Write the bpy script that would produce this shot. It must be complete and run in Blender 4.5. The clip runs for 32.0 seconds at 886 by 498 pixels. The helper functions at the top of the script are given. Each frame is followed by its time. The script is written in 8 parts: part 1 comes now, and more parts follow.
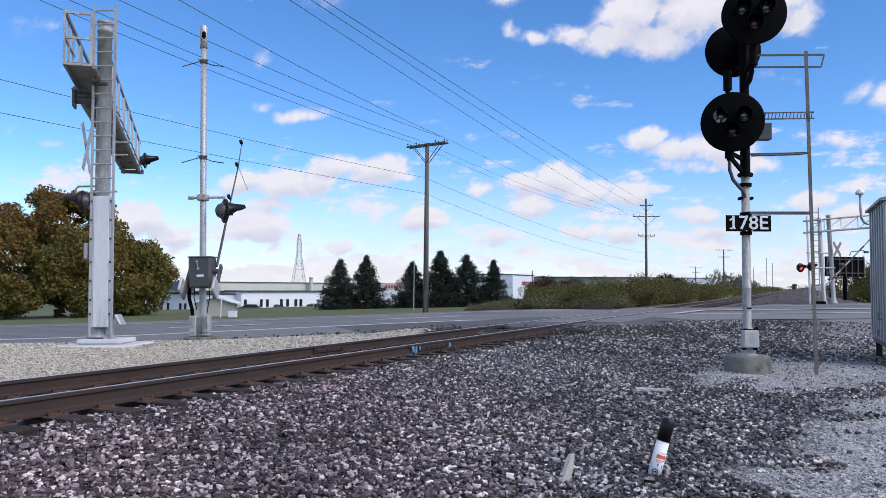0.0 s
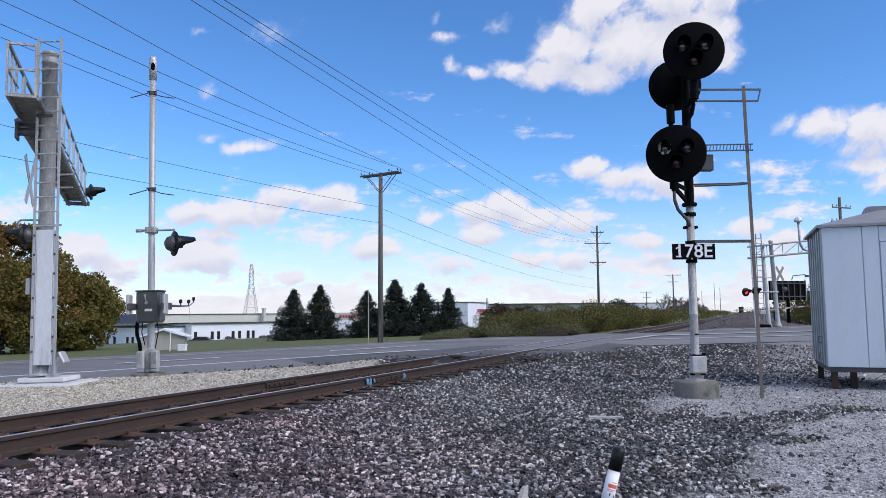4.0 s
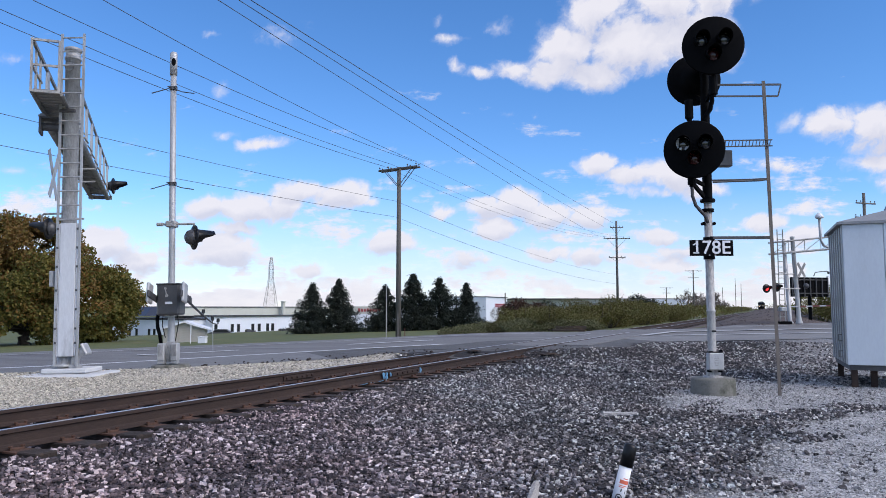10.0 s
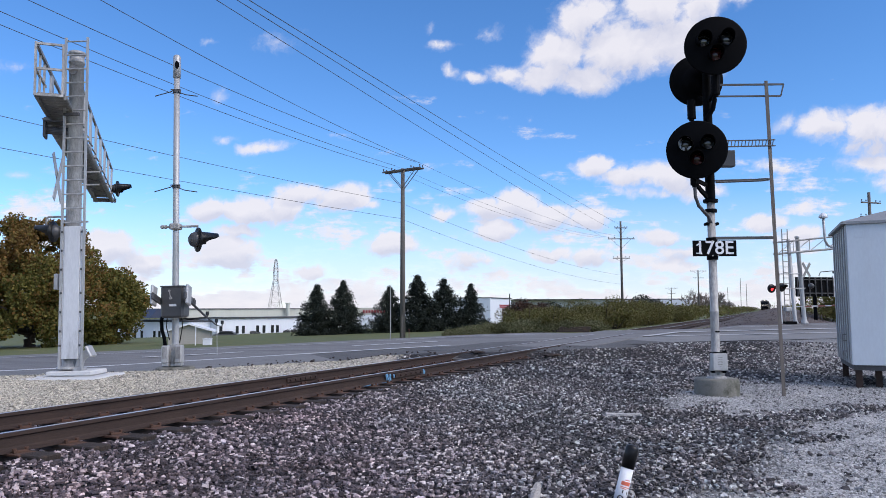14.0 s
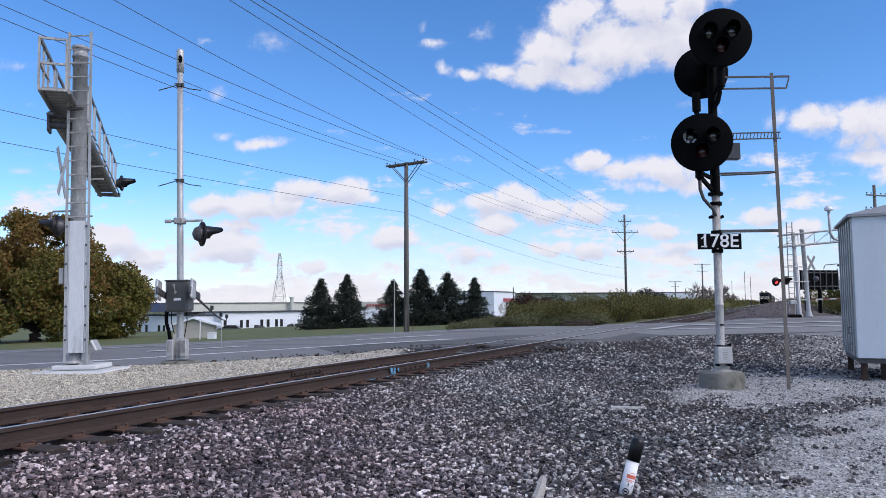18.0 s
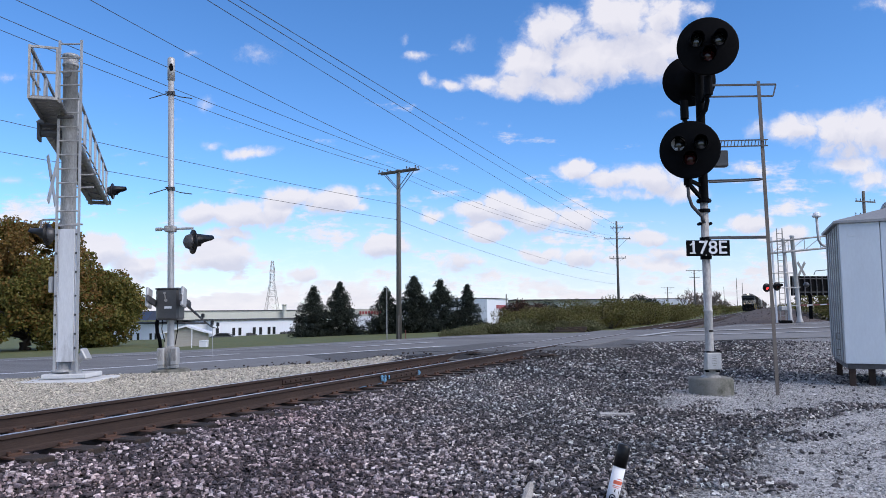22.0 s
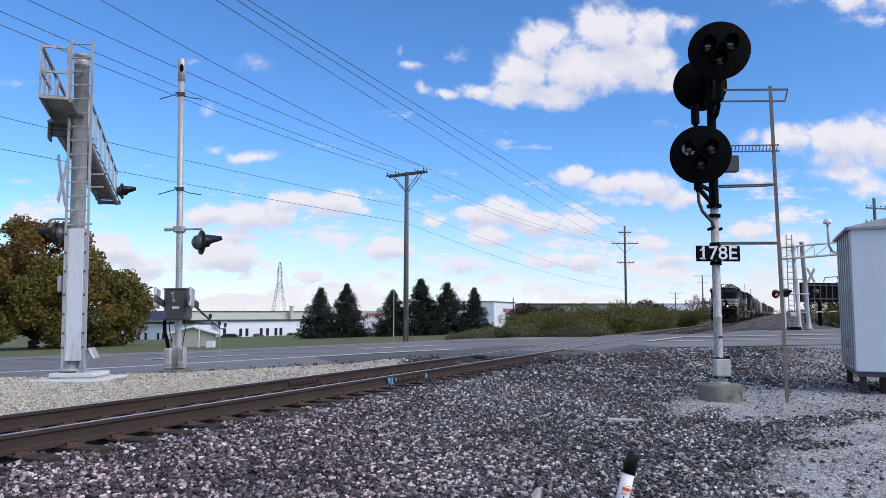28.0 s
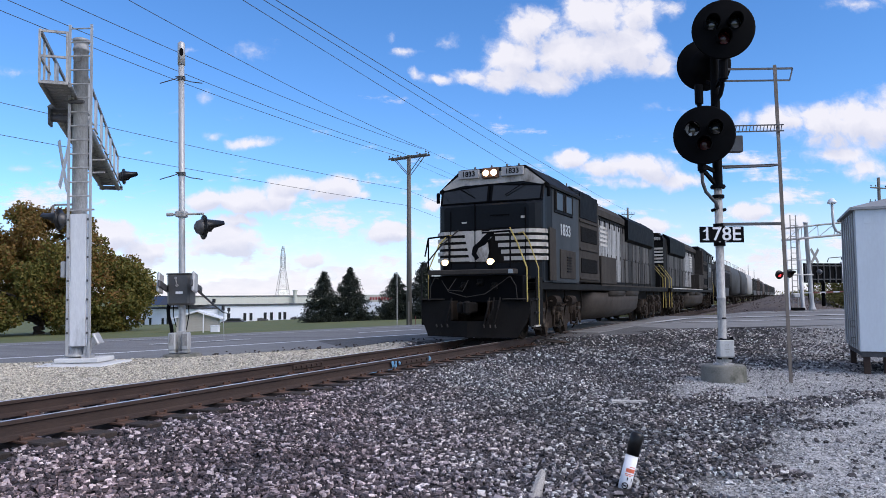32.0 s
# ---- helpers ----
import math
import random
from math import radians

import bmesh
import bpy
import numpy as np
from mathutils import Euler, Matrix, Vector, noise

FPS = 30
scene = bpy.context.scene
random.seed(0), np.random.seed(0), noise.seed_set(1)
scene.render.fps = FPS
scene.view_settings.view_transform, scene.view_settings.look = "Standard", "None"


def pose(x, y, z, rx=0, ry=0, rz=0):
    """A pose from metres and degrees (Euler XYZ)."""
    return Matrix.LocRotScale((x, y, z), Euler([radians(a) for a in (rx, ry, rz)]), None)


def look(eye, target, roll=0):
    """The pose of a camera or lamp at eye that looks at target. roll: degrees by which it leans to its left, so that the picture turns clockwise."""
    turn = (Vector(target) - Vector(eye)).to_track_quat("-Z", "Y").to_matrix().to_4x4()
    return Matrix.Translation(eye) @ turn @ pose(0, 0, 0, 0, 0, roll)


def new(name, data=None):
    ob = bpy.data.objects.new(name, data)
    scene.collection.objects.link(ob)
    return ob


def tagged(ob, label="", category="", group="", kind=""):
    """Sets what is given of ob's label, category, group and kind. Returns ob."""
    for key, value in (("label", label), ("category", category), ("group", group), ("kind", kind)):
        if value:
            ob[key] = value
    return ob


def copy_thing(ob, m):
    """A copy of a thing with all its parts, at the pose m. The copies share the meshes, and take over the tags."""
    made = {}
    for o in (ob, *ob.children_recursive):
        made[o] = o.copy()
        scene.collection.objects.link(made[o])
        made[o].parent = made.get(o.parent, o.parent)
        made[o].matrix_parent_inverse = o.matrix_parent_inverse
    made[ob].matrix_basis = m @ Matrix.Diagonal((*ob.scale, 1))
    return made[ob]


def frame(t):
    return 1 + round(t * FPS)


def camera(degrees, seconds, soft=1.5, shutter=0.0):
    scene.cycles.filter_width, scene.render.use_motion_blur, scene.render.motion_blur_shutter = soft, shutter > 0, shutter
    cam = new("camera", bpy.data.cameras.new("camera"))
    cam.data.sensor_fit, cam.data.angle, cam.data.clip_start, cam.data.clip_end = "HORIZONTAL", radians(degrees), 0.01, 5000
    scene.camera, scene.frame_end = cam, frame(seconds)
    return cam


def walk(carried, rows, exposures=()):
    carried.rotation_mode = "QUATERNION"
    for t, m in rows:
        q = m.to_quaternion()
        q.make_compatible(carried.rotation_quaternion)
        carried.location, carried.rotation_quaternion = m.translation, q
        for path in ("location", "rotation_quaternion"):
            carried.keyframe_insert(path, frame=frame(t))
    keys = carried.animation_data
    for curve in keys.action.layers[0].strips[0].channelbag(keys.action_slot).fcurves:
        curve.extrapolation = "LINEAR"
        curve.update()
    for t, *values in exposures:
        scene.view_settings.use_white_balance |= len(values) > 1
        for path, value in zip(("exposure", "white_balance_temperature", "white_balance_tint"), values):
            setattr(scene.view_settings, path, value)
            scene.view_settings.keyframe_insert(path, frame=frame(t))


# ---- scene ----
cam = camera(62.8, 32.0, soft=0.5)

PATH = [
    (0, (0.002, -0.067, 1.543), (-0.932, 1.698, 1.643), 0.5),
    (0.5, (-0.002, -0.067, 1.545), (-0.935, 1.7, 1.642), 0.5),
    (1, (-0.001, -0.054, 1.548), (-0.929, 1.714, 1.651), 0.7),
    (1.5, (0.001, -0.062, 1.556), (-0.916, 1.711, 1.677), 1.0),
    (2, (0.0, -0.063, 1.563), (-0.898, 1.718, 1.712), 1.2),
    (2.5, (0.006, -0.073, 1.581), (-0.863, 1.72, 1.751), 0.8),
    (3, (0.041, -0.09, 1.595), (-0.803, 1.714, 1.777), 0.3),
    (3.5, (0.047, -0.105, 1.593), (-0.782, 1.706, 1.776), -0.1),
    (5.5, (0.048, -0.114, 1.587), (-0.765, 1.708, 1.734), -0.8),
    (6, (0.051, -0.114, 1.582), (-0.765, 1.707, 1.724), -0.9),
    (6.5, (0.056, -0.109, 1.582), (-0.761, 1.711, 1.718), -0.9),
    (7, (0.05, -0.111, 1.58), (-0.77, 1.708, 1.711), -0.7),
    (7.5, (0.044, -0.109, 1.576), (-0.782, 1.708, 1.703), -0.6),
    (8, (0.042, -0.11, 1.574), (-0.792, 1.704, 1.701), -0.4),
    (8.5, (0.037, -0.106, 1.584), (-0.805, 1.703, 1.719), -0.3),
    (9, (0.046, -0.125, 1.587), (-0.803, 1.68, 1.734), -0.1),
    (9.5, (0.05, -0.136, 1.586), (-0.807, 1.665, 1.743), -0.0),
    (10, (0.106, -0.133, 1.602), (-0.761, 1.662, 1.764), -0.0),
    (10.5, (0.135, -0.133, 1.609), (-0.743, 1.656, 1.775), 0.1),
    (11, (0.138, -0.15, 1.606), (-0.748, 1.635, 1.779), 0.2),
    (11.5, (0.142, -0.147, 1.609), (-0.747, 1.636, 1.784), 0.2),
    (12, (0.137, -0.152, 1.608), (-0.749, 1.633, 1.782), 0.2),
    (12.5, (0.14, -0.143, 1.605), (-0.743, 1.644, 1.774), 0.1),
    (13, (0.131, -0.135, 1.609), (-0.748, 1.654, 1.775), 0.0),
    (13.5, (0.132, -0.127, 1.603), (-0.745, 1.663, 1.77), -0.1),
    (14, (0.137, -0.128, 1.608), (-0.741, 1.662, 1.773), -0.2),
    (14.5, (0.135, -0.13, 1.601), (-0.744, 1.659, 1.762), -0.1),
    (16.5, (0.104, -0.125, 1.605), (-0.79, 1.659, 1.745), 0.2),
    (17, (0.109, -0.116, 1.605), (-0.787, 1.666, 1.749), 0.1),
    (17.5, (0.113, -0.123, 1.604), (-0.782, 1.659, 1.754), -0.1),
    (18, (0.122, -0.124, 1.606), (-0.765, 1.662, 1.754), -0.3),
    (18.5, (0.134, -0.123, 1.605), (-0.74, 1.671, 1.745), -0.5),
    (19, (0.159, -0.121, 1.599), (-0.705, 1.678, 1.729), -0.5),
    (19.5, (0.178, -0.134, 1.606), (-0.684, 1.667, 1.732), -0.6),
    (20, (0.188, -0.137, 1.611), (-0.678, 1.661, 1.746), -0.6),
    (20.5, (0.185, -0.149, 1.61), (-0.681, 1.647, 1.76), -0.6),
    (21, (0.187, -0.147, 1.606), (-0.678, 1.649, 1.768), -0.6),
    (21.5, (0.184, -0.142, 1.613), (-0.681, 1.653, 1.781), -0.6),
    (22, (0.183, -0.138, 1.609), (-0.686, 1.655, 1.776), -0.5),
    (22.5, (0.178, -0.135, 1.606), (-0.696, 1.657, 1.769), -0.4),
    (23, (0.173, -0.129, 1.606), (-0.703, 1.662, 1.766), -0.3),
    (23.5, (0.168, -0.125, 1.606), (-0.708, 1.666, 1.766), -0.2),
    (24, (0.159, -0.132, 1.613), (-0.718, 1.658, 1.775), -0.0),
    (24.5, (0.157, -0.132, 1.611), (-0.722, 1.656, 1.784), 0.3),
    (25, (0.155, -0.125, 1.611), (-0.723, 1.662, 1.804), 0.7),
    (25.5, (0.147, -0.113, 1.617), (-0.729, 1.673, 1.821), 0.9),
    (27.5, (0.15, -0.125, 1.615), (-0.741, 1.655, 1.802), 0.2),
    (28, (0.153, -0.113, 1.612), (-0.734, 1.671, 1.787), 0.1),
    (28.5, (0.149, -0.114, 1.618), (-0.737, 1.671, 1.785), 0.2),
    (29, (0.144, -0.108, 1.609), (-0.744, 1.677, 1.768), 0.2),
    (29.5, (0.14, -0.108, 1.609), (-0.752, 1.675, 1.762), 0.2),
    (30, (0.133, -0.099, 1.61), (-0.767, 1.68, 1.764), 0.2),
    (30.5, (0.118, -0.096, 1.618), (-0.788, 1.68, 1.771), 0.3),
    (31, (0.123, -0.086, 1.612), (-0.782, 1.691, 1.759), 0.3),
    (31.5, (0.14, -0.078, 1.611), (-0.759, 1.703, 1.748), -0.0),
    (32, (0.143, -0.083, 1.611), (-0.753, 1.701, 1.74), -0.3),
]
walk(cam, [(t, look(eye, target, roll)) for t, eye, target, roll in PATH], [(0, 0.0, 6450, 15), (29.5, 0.0, 6450, 15), (32, 0.09, 6450, 15)])

# ---- light ----
TURN = 26.157            # degrees by which the plan axes (across, ahead) are turned from x, y
EYE_X, EYE_Y = 0.131, -0.135
CA, SA = math.cos(radians(TURN)), math.sin(radians(TURN))
SUN_AZ, SUN_EL = 122.0, 40.0      # degrees to the right of "ahead", degrees up

world = bpy.data.worlds.new("sky")
scene.world = world
world.use_nodes = True
wn = world.node_tree
sky = wn.nodes.new("ShaderNodeTexSky")
sky.sky_type, sky.sun_disc = "NISHITA", False
sky.sun_elevation = radians(SUN_EL)
sky.sun_rotation = radians(SUN_AZ - TURN)
sky.air_density, sky.dust_density, sky.ozone_density = 0.85, 0.0, 6.0
rich = wn.nodes.new("ShaderNodeHueSaturation")
rich.inputs["Saturation"].default_value = 1.14
wn.links.new(sky.outputs[0], rich.inputs["Color"])
wn.links.new(rich.outputs[0], wn.nodes["Background"].inputs[0])
wn.nodes["Background"].inputs[1].default_value = 0.195

sun = new("sun", bpy.data.lights.new("sun", "SUN"))
sun.data.energy, sun.data.angle, sun.data.color = 4.5, radians(50.0), (1.0, 0.945, 0.88)
_az = radians(SUN_AZ - TURN)
_to = Vector((math.sin(_az) * math.cos(radians(SUN_EL)), math.cos(_az) * math.cos(radians(SUN_EL)), math.sin(radians(SUN_EL))))
sun.matrix_world = look(_to * 50, (0, 0, 0))
scene.view_settings.exposure = 0.0


# ---- plan ----
def at(lat, dep, z=0.0):
    """World place of a plan point: metres across and ahead."""
    return Vector((EYE_X + lat * CA - dep * SA, EYE_Y + lat * SA + dep * CA, z))


def plan(x, y):
    dx, dy = x - EYE_X, y - EYE_Y
    return dx * CA + dy * SA, -dx * SA + dy * CA


def put(lat, dep, z=0.0, rz=0.0, rx=0.0, ry=0.0):
    """Pose of a thing that stands on the plan and faces along its axes."""
    p = at(lat, dep, z)
    return pose(p.x, p.y, p.z, rx, ry, TURN + rz)


def clamp(v, a, b):
    return a if v < a else b if v > b else v


def smooth(v):
    v = clamp(v, 0.0, 1.0)
    return v * v * (3 - 2 * v)


def track_x(y):
    """Centre line of the railway."""
    bend = 0.0135 * max(0.0, math.sqrt((max(y, 0) - 75) ** 2 + 400) + (max(y, 0) - 75) - 2.63) / 2
    return -7.30 - 0.010 * y - bend + 0.000024 * max(0.0, min(y, 330) - 210) ** 2 - 0.00002 * max(0.0, y - 330) ** 2


def track_turn(y):
    return math.degrees(math.atan((track_x(y + 1) - track_x(y - 1)) / 2))


def between(v, table):
    """Straight steps through a table of (place, value)."""
    if v <= table[0][0]:
        return table[0][1]
    for (a, p), (b, q) in zip(table, table[1:]):
        if v <= b:
            return p + (q - p) * (v - a) / (b - a)
    return table[-1][1]


ROAD_NEAR = ((-30, -.45), (-18, -.25), (-15.5, -.19), (-11.4, -.03), (-6.6, .159), (-3.4, .27), (0, .405), (4, .42), (15, .44))
ROAD_FAR = ((-40, -.5), (-26.4, -.26), (-17.4, -.045), (-9.5, .194), (-5, .33), (0, .408), (3.1, .51), (20, .75))


def road_z(lat, dep):
    """Height of the road, which climbs to the rails from both sides."""
    s, w = lat * .951 + dep * .309, -.309 * lat + .951 * dep
    q = s - (.66 * w - 4.5)
    k = clamp((w - 25) / 9.4, 0, 1)
    return between(q, ROAD_NEAR) * (1 - k) + between(q, ROAD_FAR) * k


def land_z(lat, dep):
    return .55 + .03 * clamp(lat, -120, 50) - .017 * min(dep, 260)


def bed_z(x, y):
    r = x - track_x(y)
    if r > 0:
        if r < 1.50:
            return .185 + .055 * smooth((r - .85) / .35)
        if r < 3.2:
            return .24 - .115 * smooth((r - 1.50) / 1.70)
        return .125 - .07 * smooth((r - 3.2) / 4.5)
    return .185 + .02 * smooth((-r - 1.35) / .6)


def height(x, y):
    lat, dep = plan(x, y)
    w = -.309 * lat + .951 * dep
    if w < 34:
        far = road_z(lat, dep)
    else:
        k = smooth((w - 34) / 12)
        far = road_z(lat, dep) * (1 - k) + land_z(lat, dep) * k
    k = smooth((w - 17.6) / 2.6)
    z = bed_z(x, y) * (1 - k) + far * k
    if 17 < w < 40:                           # level with the rails at the crossing
        r = abs(x - track_x(y))
        k = smooth((w - 18.0) / 1.0) * smooth((3.6 - r) / 1.7)
        z = z * (1 - k) + max(z, .402) * k
    if w > 32 and y < 900:                    # the bed carries the track beyond the road
        r = abs(x - track_x(y))
        side = smooth((r - 1.8) / 3.0)
        z = (.26 * (1 - side) + z * side) if z < .26 or r < 4.8 else z
    return z


# ---- mesh helpers ----
def link(name, bm, material, smooth_faces=False):
    me = bpy.data.meshes.new(name)
    bm.normal_update()
    bm.to_mesh(me)
    bm.free()
    if smooth_faces:
        me.polygons.foreach_set("use_smooth", [True] * len(me.polygons))
    for m in (material if isinstance(material, (list, tuple)) else [material]):
        me.materials.append(m)
    return new(name, me)


def part(name, bm, material, parent, label="", smooth_faces=False, m=None):
    ob = link(name, bm, material, smooth_faces)
    ob.parent = parent
    if m is not None:
        ob.matrix_basis = m
    if label:
        ob["label"] = label
    return ob


def again(ob, parent, m):
    """One more object on the mesh of a part."""
    c = new(ob.name.split(".")[0], ob.data)
    c.parent = parent
    c.matrix_basis = m
    if "label" in ob:
        c["label"] = ob["label"]
    return c


def thing(name, m, label, category, group="", kind=""):
    ob = new(name)
    ob.empty_display_size = 0.2
    ob.matrix_basis = m
    return tagged(ob, label, category, group, kind)


def box(bm, c, s, bevel=0.0, m=None, rot=None):
    mat = Matrix.Translation(c)
    if rot is not None:
        mat = mat @ Euler([radians(a) for a in rot]).to_matrix().to_4x4()
    if m is not None:
        mat = m @ mat
    vs = bmesh.ops.create_cube(bm, size=1.0, matrix=mat @ Matrix.Diagonal((*s, 1)))["verts"]
    if bevel > 0:
        es = list({e for v in vs for e in v.link_edges})
        bmesh.ops.bevel(bm, geom=es, offset=bevel, segments=1, affect="EDGES", profile=0.5)
    return bm


def rod(bm, a, b, r, r2=None, n=12, caps=True):
    a, b = Vector(a), Vector(b)
    d = b - a
    q = d.to_track_quat("Z", "Y").to_matrix().to_4x4()
    bmesh.ops.create_cone(bm, cap_ends=caps, segments=n, radius1=r, radius2=r if r2 is None else r2, depth=d.length,
                          matrix=Matrix.Translation((a + b) / 2) @ q)
    return bm


def bar(bm, a, b, w, h, up=(0, 0, 1)):
    """A square bar from a to b, w wide and h high."""
    a, b = Vector(a), Vector(b)
    d = (b - a)
    y = d.normalized()
    x = y.cross(Vector(up))
    x = x.normalized() if x.length > 1e-4 else Vector((1, 0, 0))
    z = x.cross(y)
    m = Matrix((x, y, z)).transposed().to_4x4()
    bmesh.ops.create_cube(bm, size=1.0, matrix=Matrix.Translation((a + b) / 2) @ m @ Matrix.Diagonal((w, d.length, h, 1)))
    return bm


def pipe(bm, pts, r, n=8):
    """A bent tube along points."""
    pts = [Vector(p) for p in pts]
    rings = []
    for i, p in enumerate(pts):
        d = (pts[min(i + 1, len(pts) - 1)] - pts[max(i - 1, 0)]).normalized()
        x = d.orthogonal().normalized() if i == 0 else (rx - d * rx.dot(d)).normalized()
        rx = x
        y = d.cross(x)
        rings.append([bm.verts.new(p + (x * math.cos(t) + y * math.sin(t)) * r) for t in (2 * math.pi * k / n for k in range(n))])
    for a, b in zip(rings, rings[1:]):
        for k in range(n):
            bm.faces.new((a[k], a[(k + 1) % n], b[(k + 1) % n], b[k]))
    bm.faces.new(rings[0][::-1])
    bm.faces.new(rings[-1])
    return bm


def lathe(bm, prof, n=24, m=None):
    """Turn a profile of (radius, z) round the z axis."""
    m = m or Matrix()
    rings = []
    for r, z in prof:
        rings.append([bm.verts.new(m @ Vector((r * math.cos(t), r * math.sin(t), z))) for t in (2 * math.pi * k / n for k in range(n))])
    for a, b in zip(rings, rings[1:]):
        for k in range(n):
            bm.faces.new((a[k], a[(k + 1) % n], b[(k + 1) % n], b[k]))
    if prof[0][0] > 1e-5:
        bm.faces.new(rings[0][::-1])
    if prof[-1][0] > 1e-5:
        bm.faces.new(rings[-1])
    bmesh.ops.remove_doubles(bm, verts=bm.verts, dist=1e-5)
    return bm


def prism(bm, pts, y0, y1, m=None):
    """Extrude an outline of (x, z) from y0 to y1."""
    m = m or Matrix()
    a = [bm.verts.new(m @ Vector((x, y0, z))) for x, z in pts]
    b = [bm.verts.new(m @ Vector((x, y1, z))) for x, z in pts]
    n = len(pts)
    fs = [bm.faces.new((a[k], a[(k + 1) % n], b[(k + 1) % n], b[k])) for k in range(n)]
    fs += [bm.faces.new(a[::-1]), bm.faces.new(b)]
    bmesh.ops.recalc_face_normals(bm, faces=fs)
    return bm


def BM():
    return bmesh.new()


# ---- materials ----
def node(nt, kind, **kw):
    n = nt.nodes.new(kind)
    for k, v in kw.items():
        n.inputs[k].default_value = v
    return n


def mat(name, c1, c2=None, scale=6.0, rough=0.6, metal=0.0, bump=0.15, fine=40.0, c3=None, patch=0.6, amount=0.5, spec=0.5,
        island=0.0, stretch=(1, 1, 1), bump_scale=None, obj_random=0.0, coords="Object"):
    """A surface with a broad and a fine variation of colour, relief, and stains of c3."""
    m = bpy.data.materials.new(name)
    m.use_nodes = True
    nt = m.node_tree
    ln = nt.links.new
    bs = nt.nodes["Principled BSDF"]
    bs.inputs["Roughness"].default_value = rough
    bs.inputs["Metallic"].default_value = metal
    bs.inputs["Specular IOR Level"].default_value = spec
    tc = nt.nodes.new("ShaderNodeTexCoord")
    mp = nt.nodes.new("ShaderNodeMapping")
    mp.inputs["Scale"].default_value = stretch
    ln(tc.outputs[coords], mp.inputs[0])
    c2 = c2 or tuple(v * .8 for v in c1)
    big = node(nt, "ShaderNodeTexNoise", Scale=scale, Detail=5.0, Roughness=.6)
    small = node(nt, "ShaderNodeTexNoise", Scale=fine, Detail=4.0, Roughness=.65)
    for n in (big, small):
        ln(mp.outputs[0], n.inputs["Vector"])
    mix = nt.nodes.new("ShaderNodeMix")
    mix.data_type = "RGBA"
    mix.inputs["A"].default_value, mix.inputs["B"].default_value = (*c1, 1), (*c2, 1)
    avg = node(nt, "ShaderNodeMath")
    avg.operation = "ADD"
    ln(big.outputs[0], avg.inputs[0])
    ln(small.outputs[0], avg.inputs[1])
    rg = node(nt, "ShaderNodeMapRange", **{"From Min": 1 - amount * .8, "From Max": 1 + amount * .8})
    ln(avg.outputs[0], rg.inputs[0])
    ln(rg.outputs[0], mix.inputs["Factor"])
    col = mix.outputs["Result"]
    if c3:
        st = node(nt, "ShaderNodeTexNoise", Scale=scale * .45, Detail=7.0, Roughness=.7)
        ln(mp.outputs[0], st.inputs["Vector"])
        r3 = node(nt, "ShaderNodeMapRange", **{"From Min": patch, "From Max": patch + .14})
        ln(st.outputs[0], r3.inputs[0])
        mx = nt.nodes.new("ShaderNodeMix")
        mx.data_type = "RGBA"
        mx.inputs["B"].default_value = (*c3, 1)
        ln(r3.outputs[0], mx.inputs["Factor"])
        ln(col, mx.inputs["A"])
        col = mx.outputs["Result"]
    if island or obj_random:
        src = nt.nodes.new("ShaderNodeNewGeometry").outputs["Random Per Island"] if island else nt.nodes.new("ShaderNodeObjectInfo").outputs["Random"]
        k = island or obj_random
        hs = nt.nodes.new("ShaderNodeHueSaturation")
        r4 = node(nt, "ShaderNodeMapRange", **{"To Min": 1 - k, "To Max": 1 + k})
        ln(src, r4.inputs[0])
        ln(r4.outputs[0], hs.inputs["Value"])
        ln(col, hs.inputs["Color"])
        col = hs.outputs[0]
    ln(col, bs.inputs["Base Color"])
    if bump:
        bp = node(nt, "ShaderNodeBump", Strength=bump, Distance=.02)
        if bump_scale:
            bn = node(nt, "ShaderNodeTexNoise", Scale=bump_scale, Detail=3.0)
            ln(mp.outputs[0], bn.inputs["Vector"])
            ln(bn.outputs[0], bp.inputs["Height"])
        else:
            ln(small.outputs[0], bp.inputs["Height"])
        ln(bp.outputs[0], bs.inputs["Normal"])
    rr = node(nt, "ShaderNodeMapRange", **{"To Min": max(0, rough - .12), "To Max": min(1, rough + .12)})
    ln(big.outputs[0], rr.inputs[0])
    ln(rr.outputs[0], bs.inputs["Roughness"])
    return m


def glow(name, colour, strength):
    m = bpy.data.materials.new(name)
    m.use_nodes = True
    b = m.node_tree.nodes["Principled BSDF"]
    b.inputs["Base Color"].default_value = (*colour, 1)
    b.inputs["Emission Color"].default_value = (*colour, 1)
    b.inputs["Emission Strength"].default_value = strength
    return m


def glass(name, tint=(.02, .025, .03), rough=.05):
    m = bpy.data.materials.new(name)
    m.use_nodes = True
    b = m.node_tree.nodes["Principled BSDF"]
    b.inputs["Base Color"].default_value = (*tint, 1)
    b.inputs["Roughness"].default_value = rough
    b.inputs["Specular IOR Level"].default_value = .7
    return m


GALV = mat("galvanised steel", (.46, .45, .43), (.22, .215, .21), 3, .6, .15, .05, 30, c3=(.13, .125, .12), patch=.53, amount=.3, stretch=(1, 1, .35))
GALV_WHITE = mat("weathered aluminium paint", (.50, .50, .495), (.34, .34, .335), 2.5, .5, .35, .05, 25, c3=(.20, .198, .19), patch=.57, stretch=(1, 1, .4))
STEEL_DARK = mat("dark oxidised steel", (.09, .09, .095), (.05, .05, .052), 5, .6, .3, .1)
BLACK = mat("flat black paint", (.0035, .0037, .0045), (.002, .0021, .0026), 4, .6, 0, .06, 30, c3=(.009, .009, .0088), patch=.66, spec=.05)
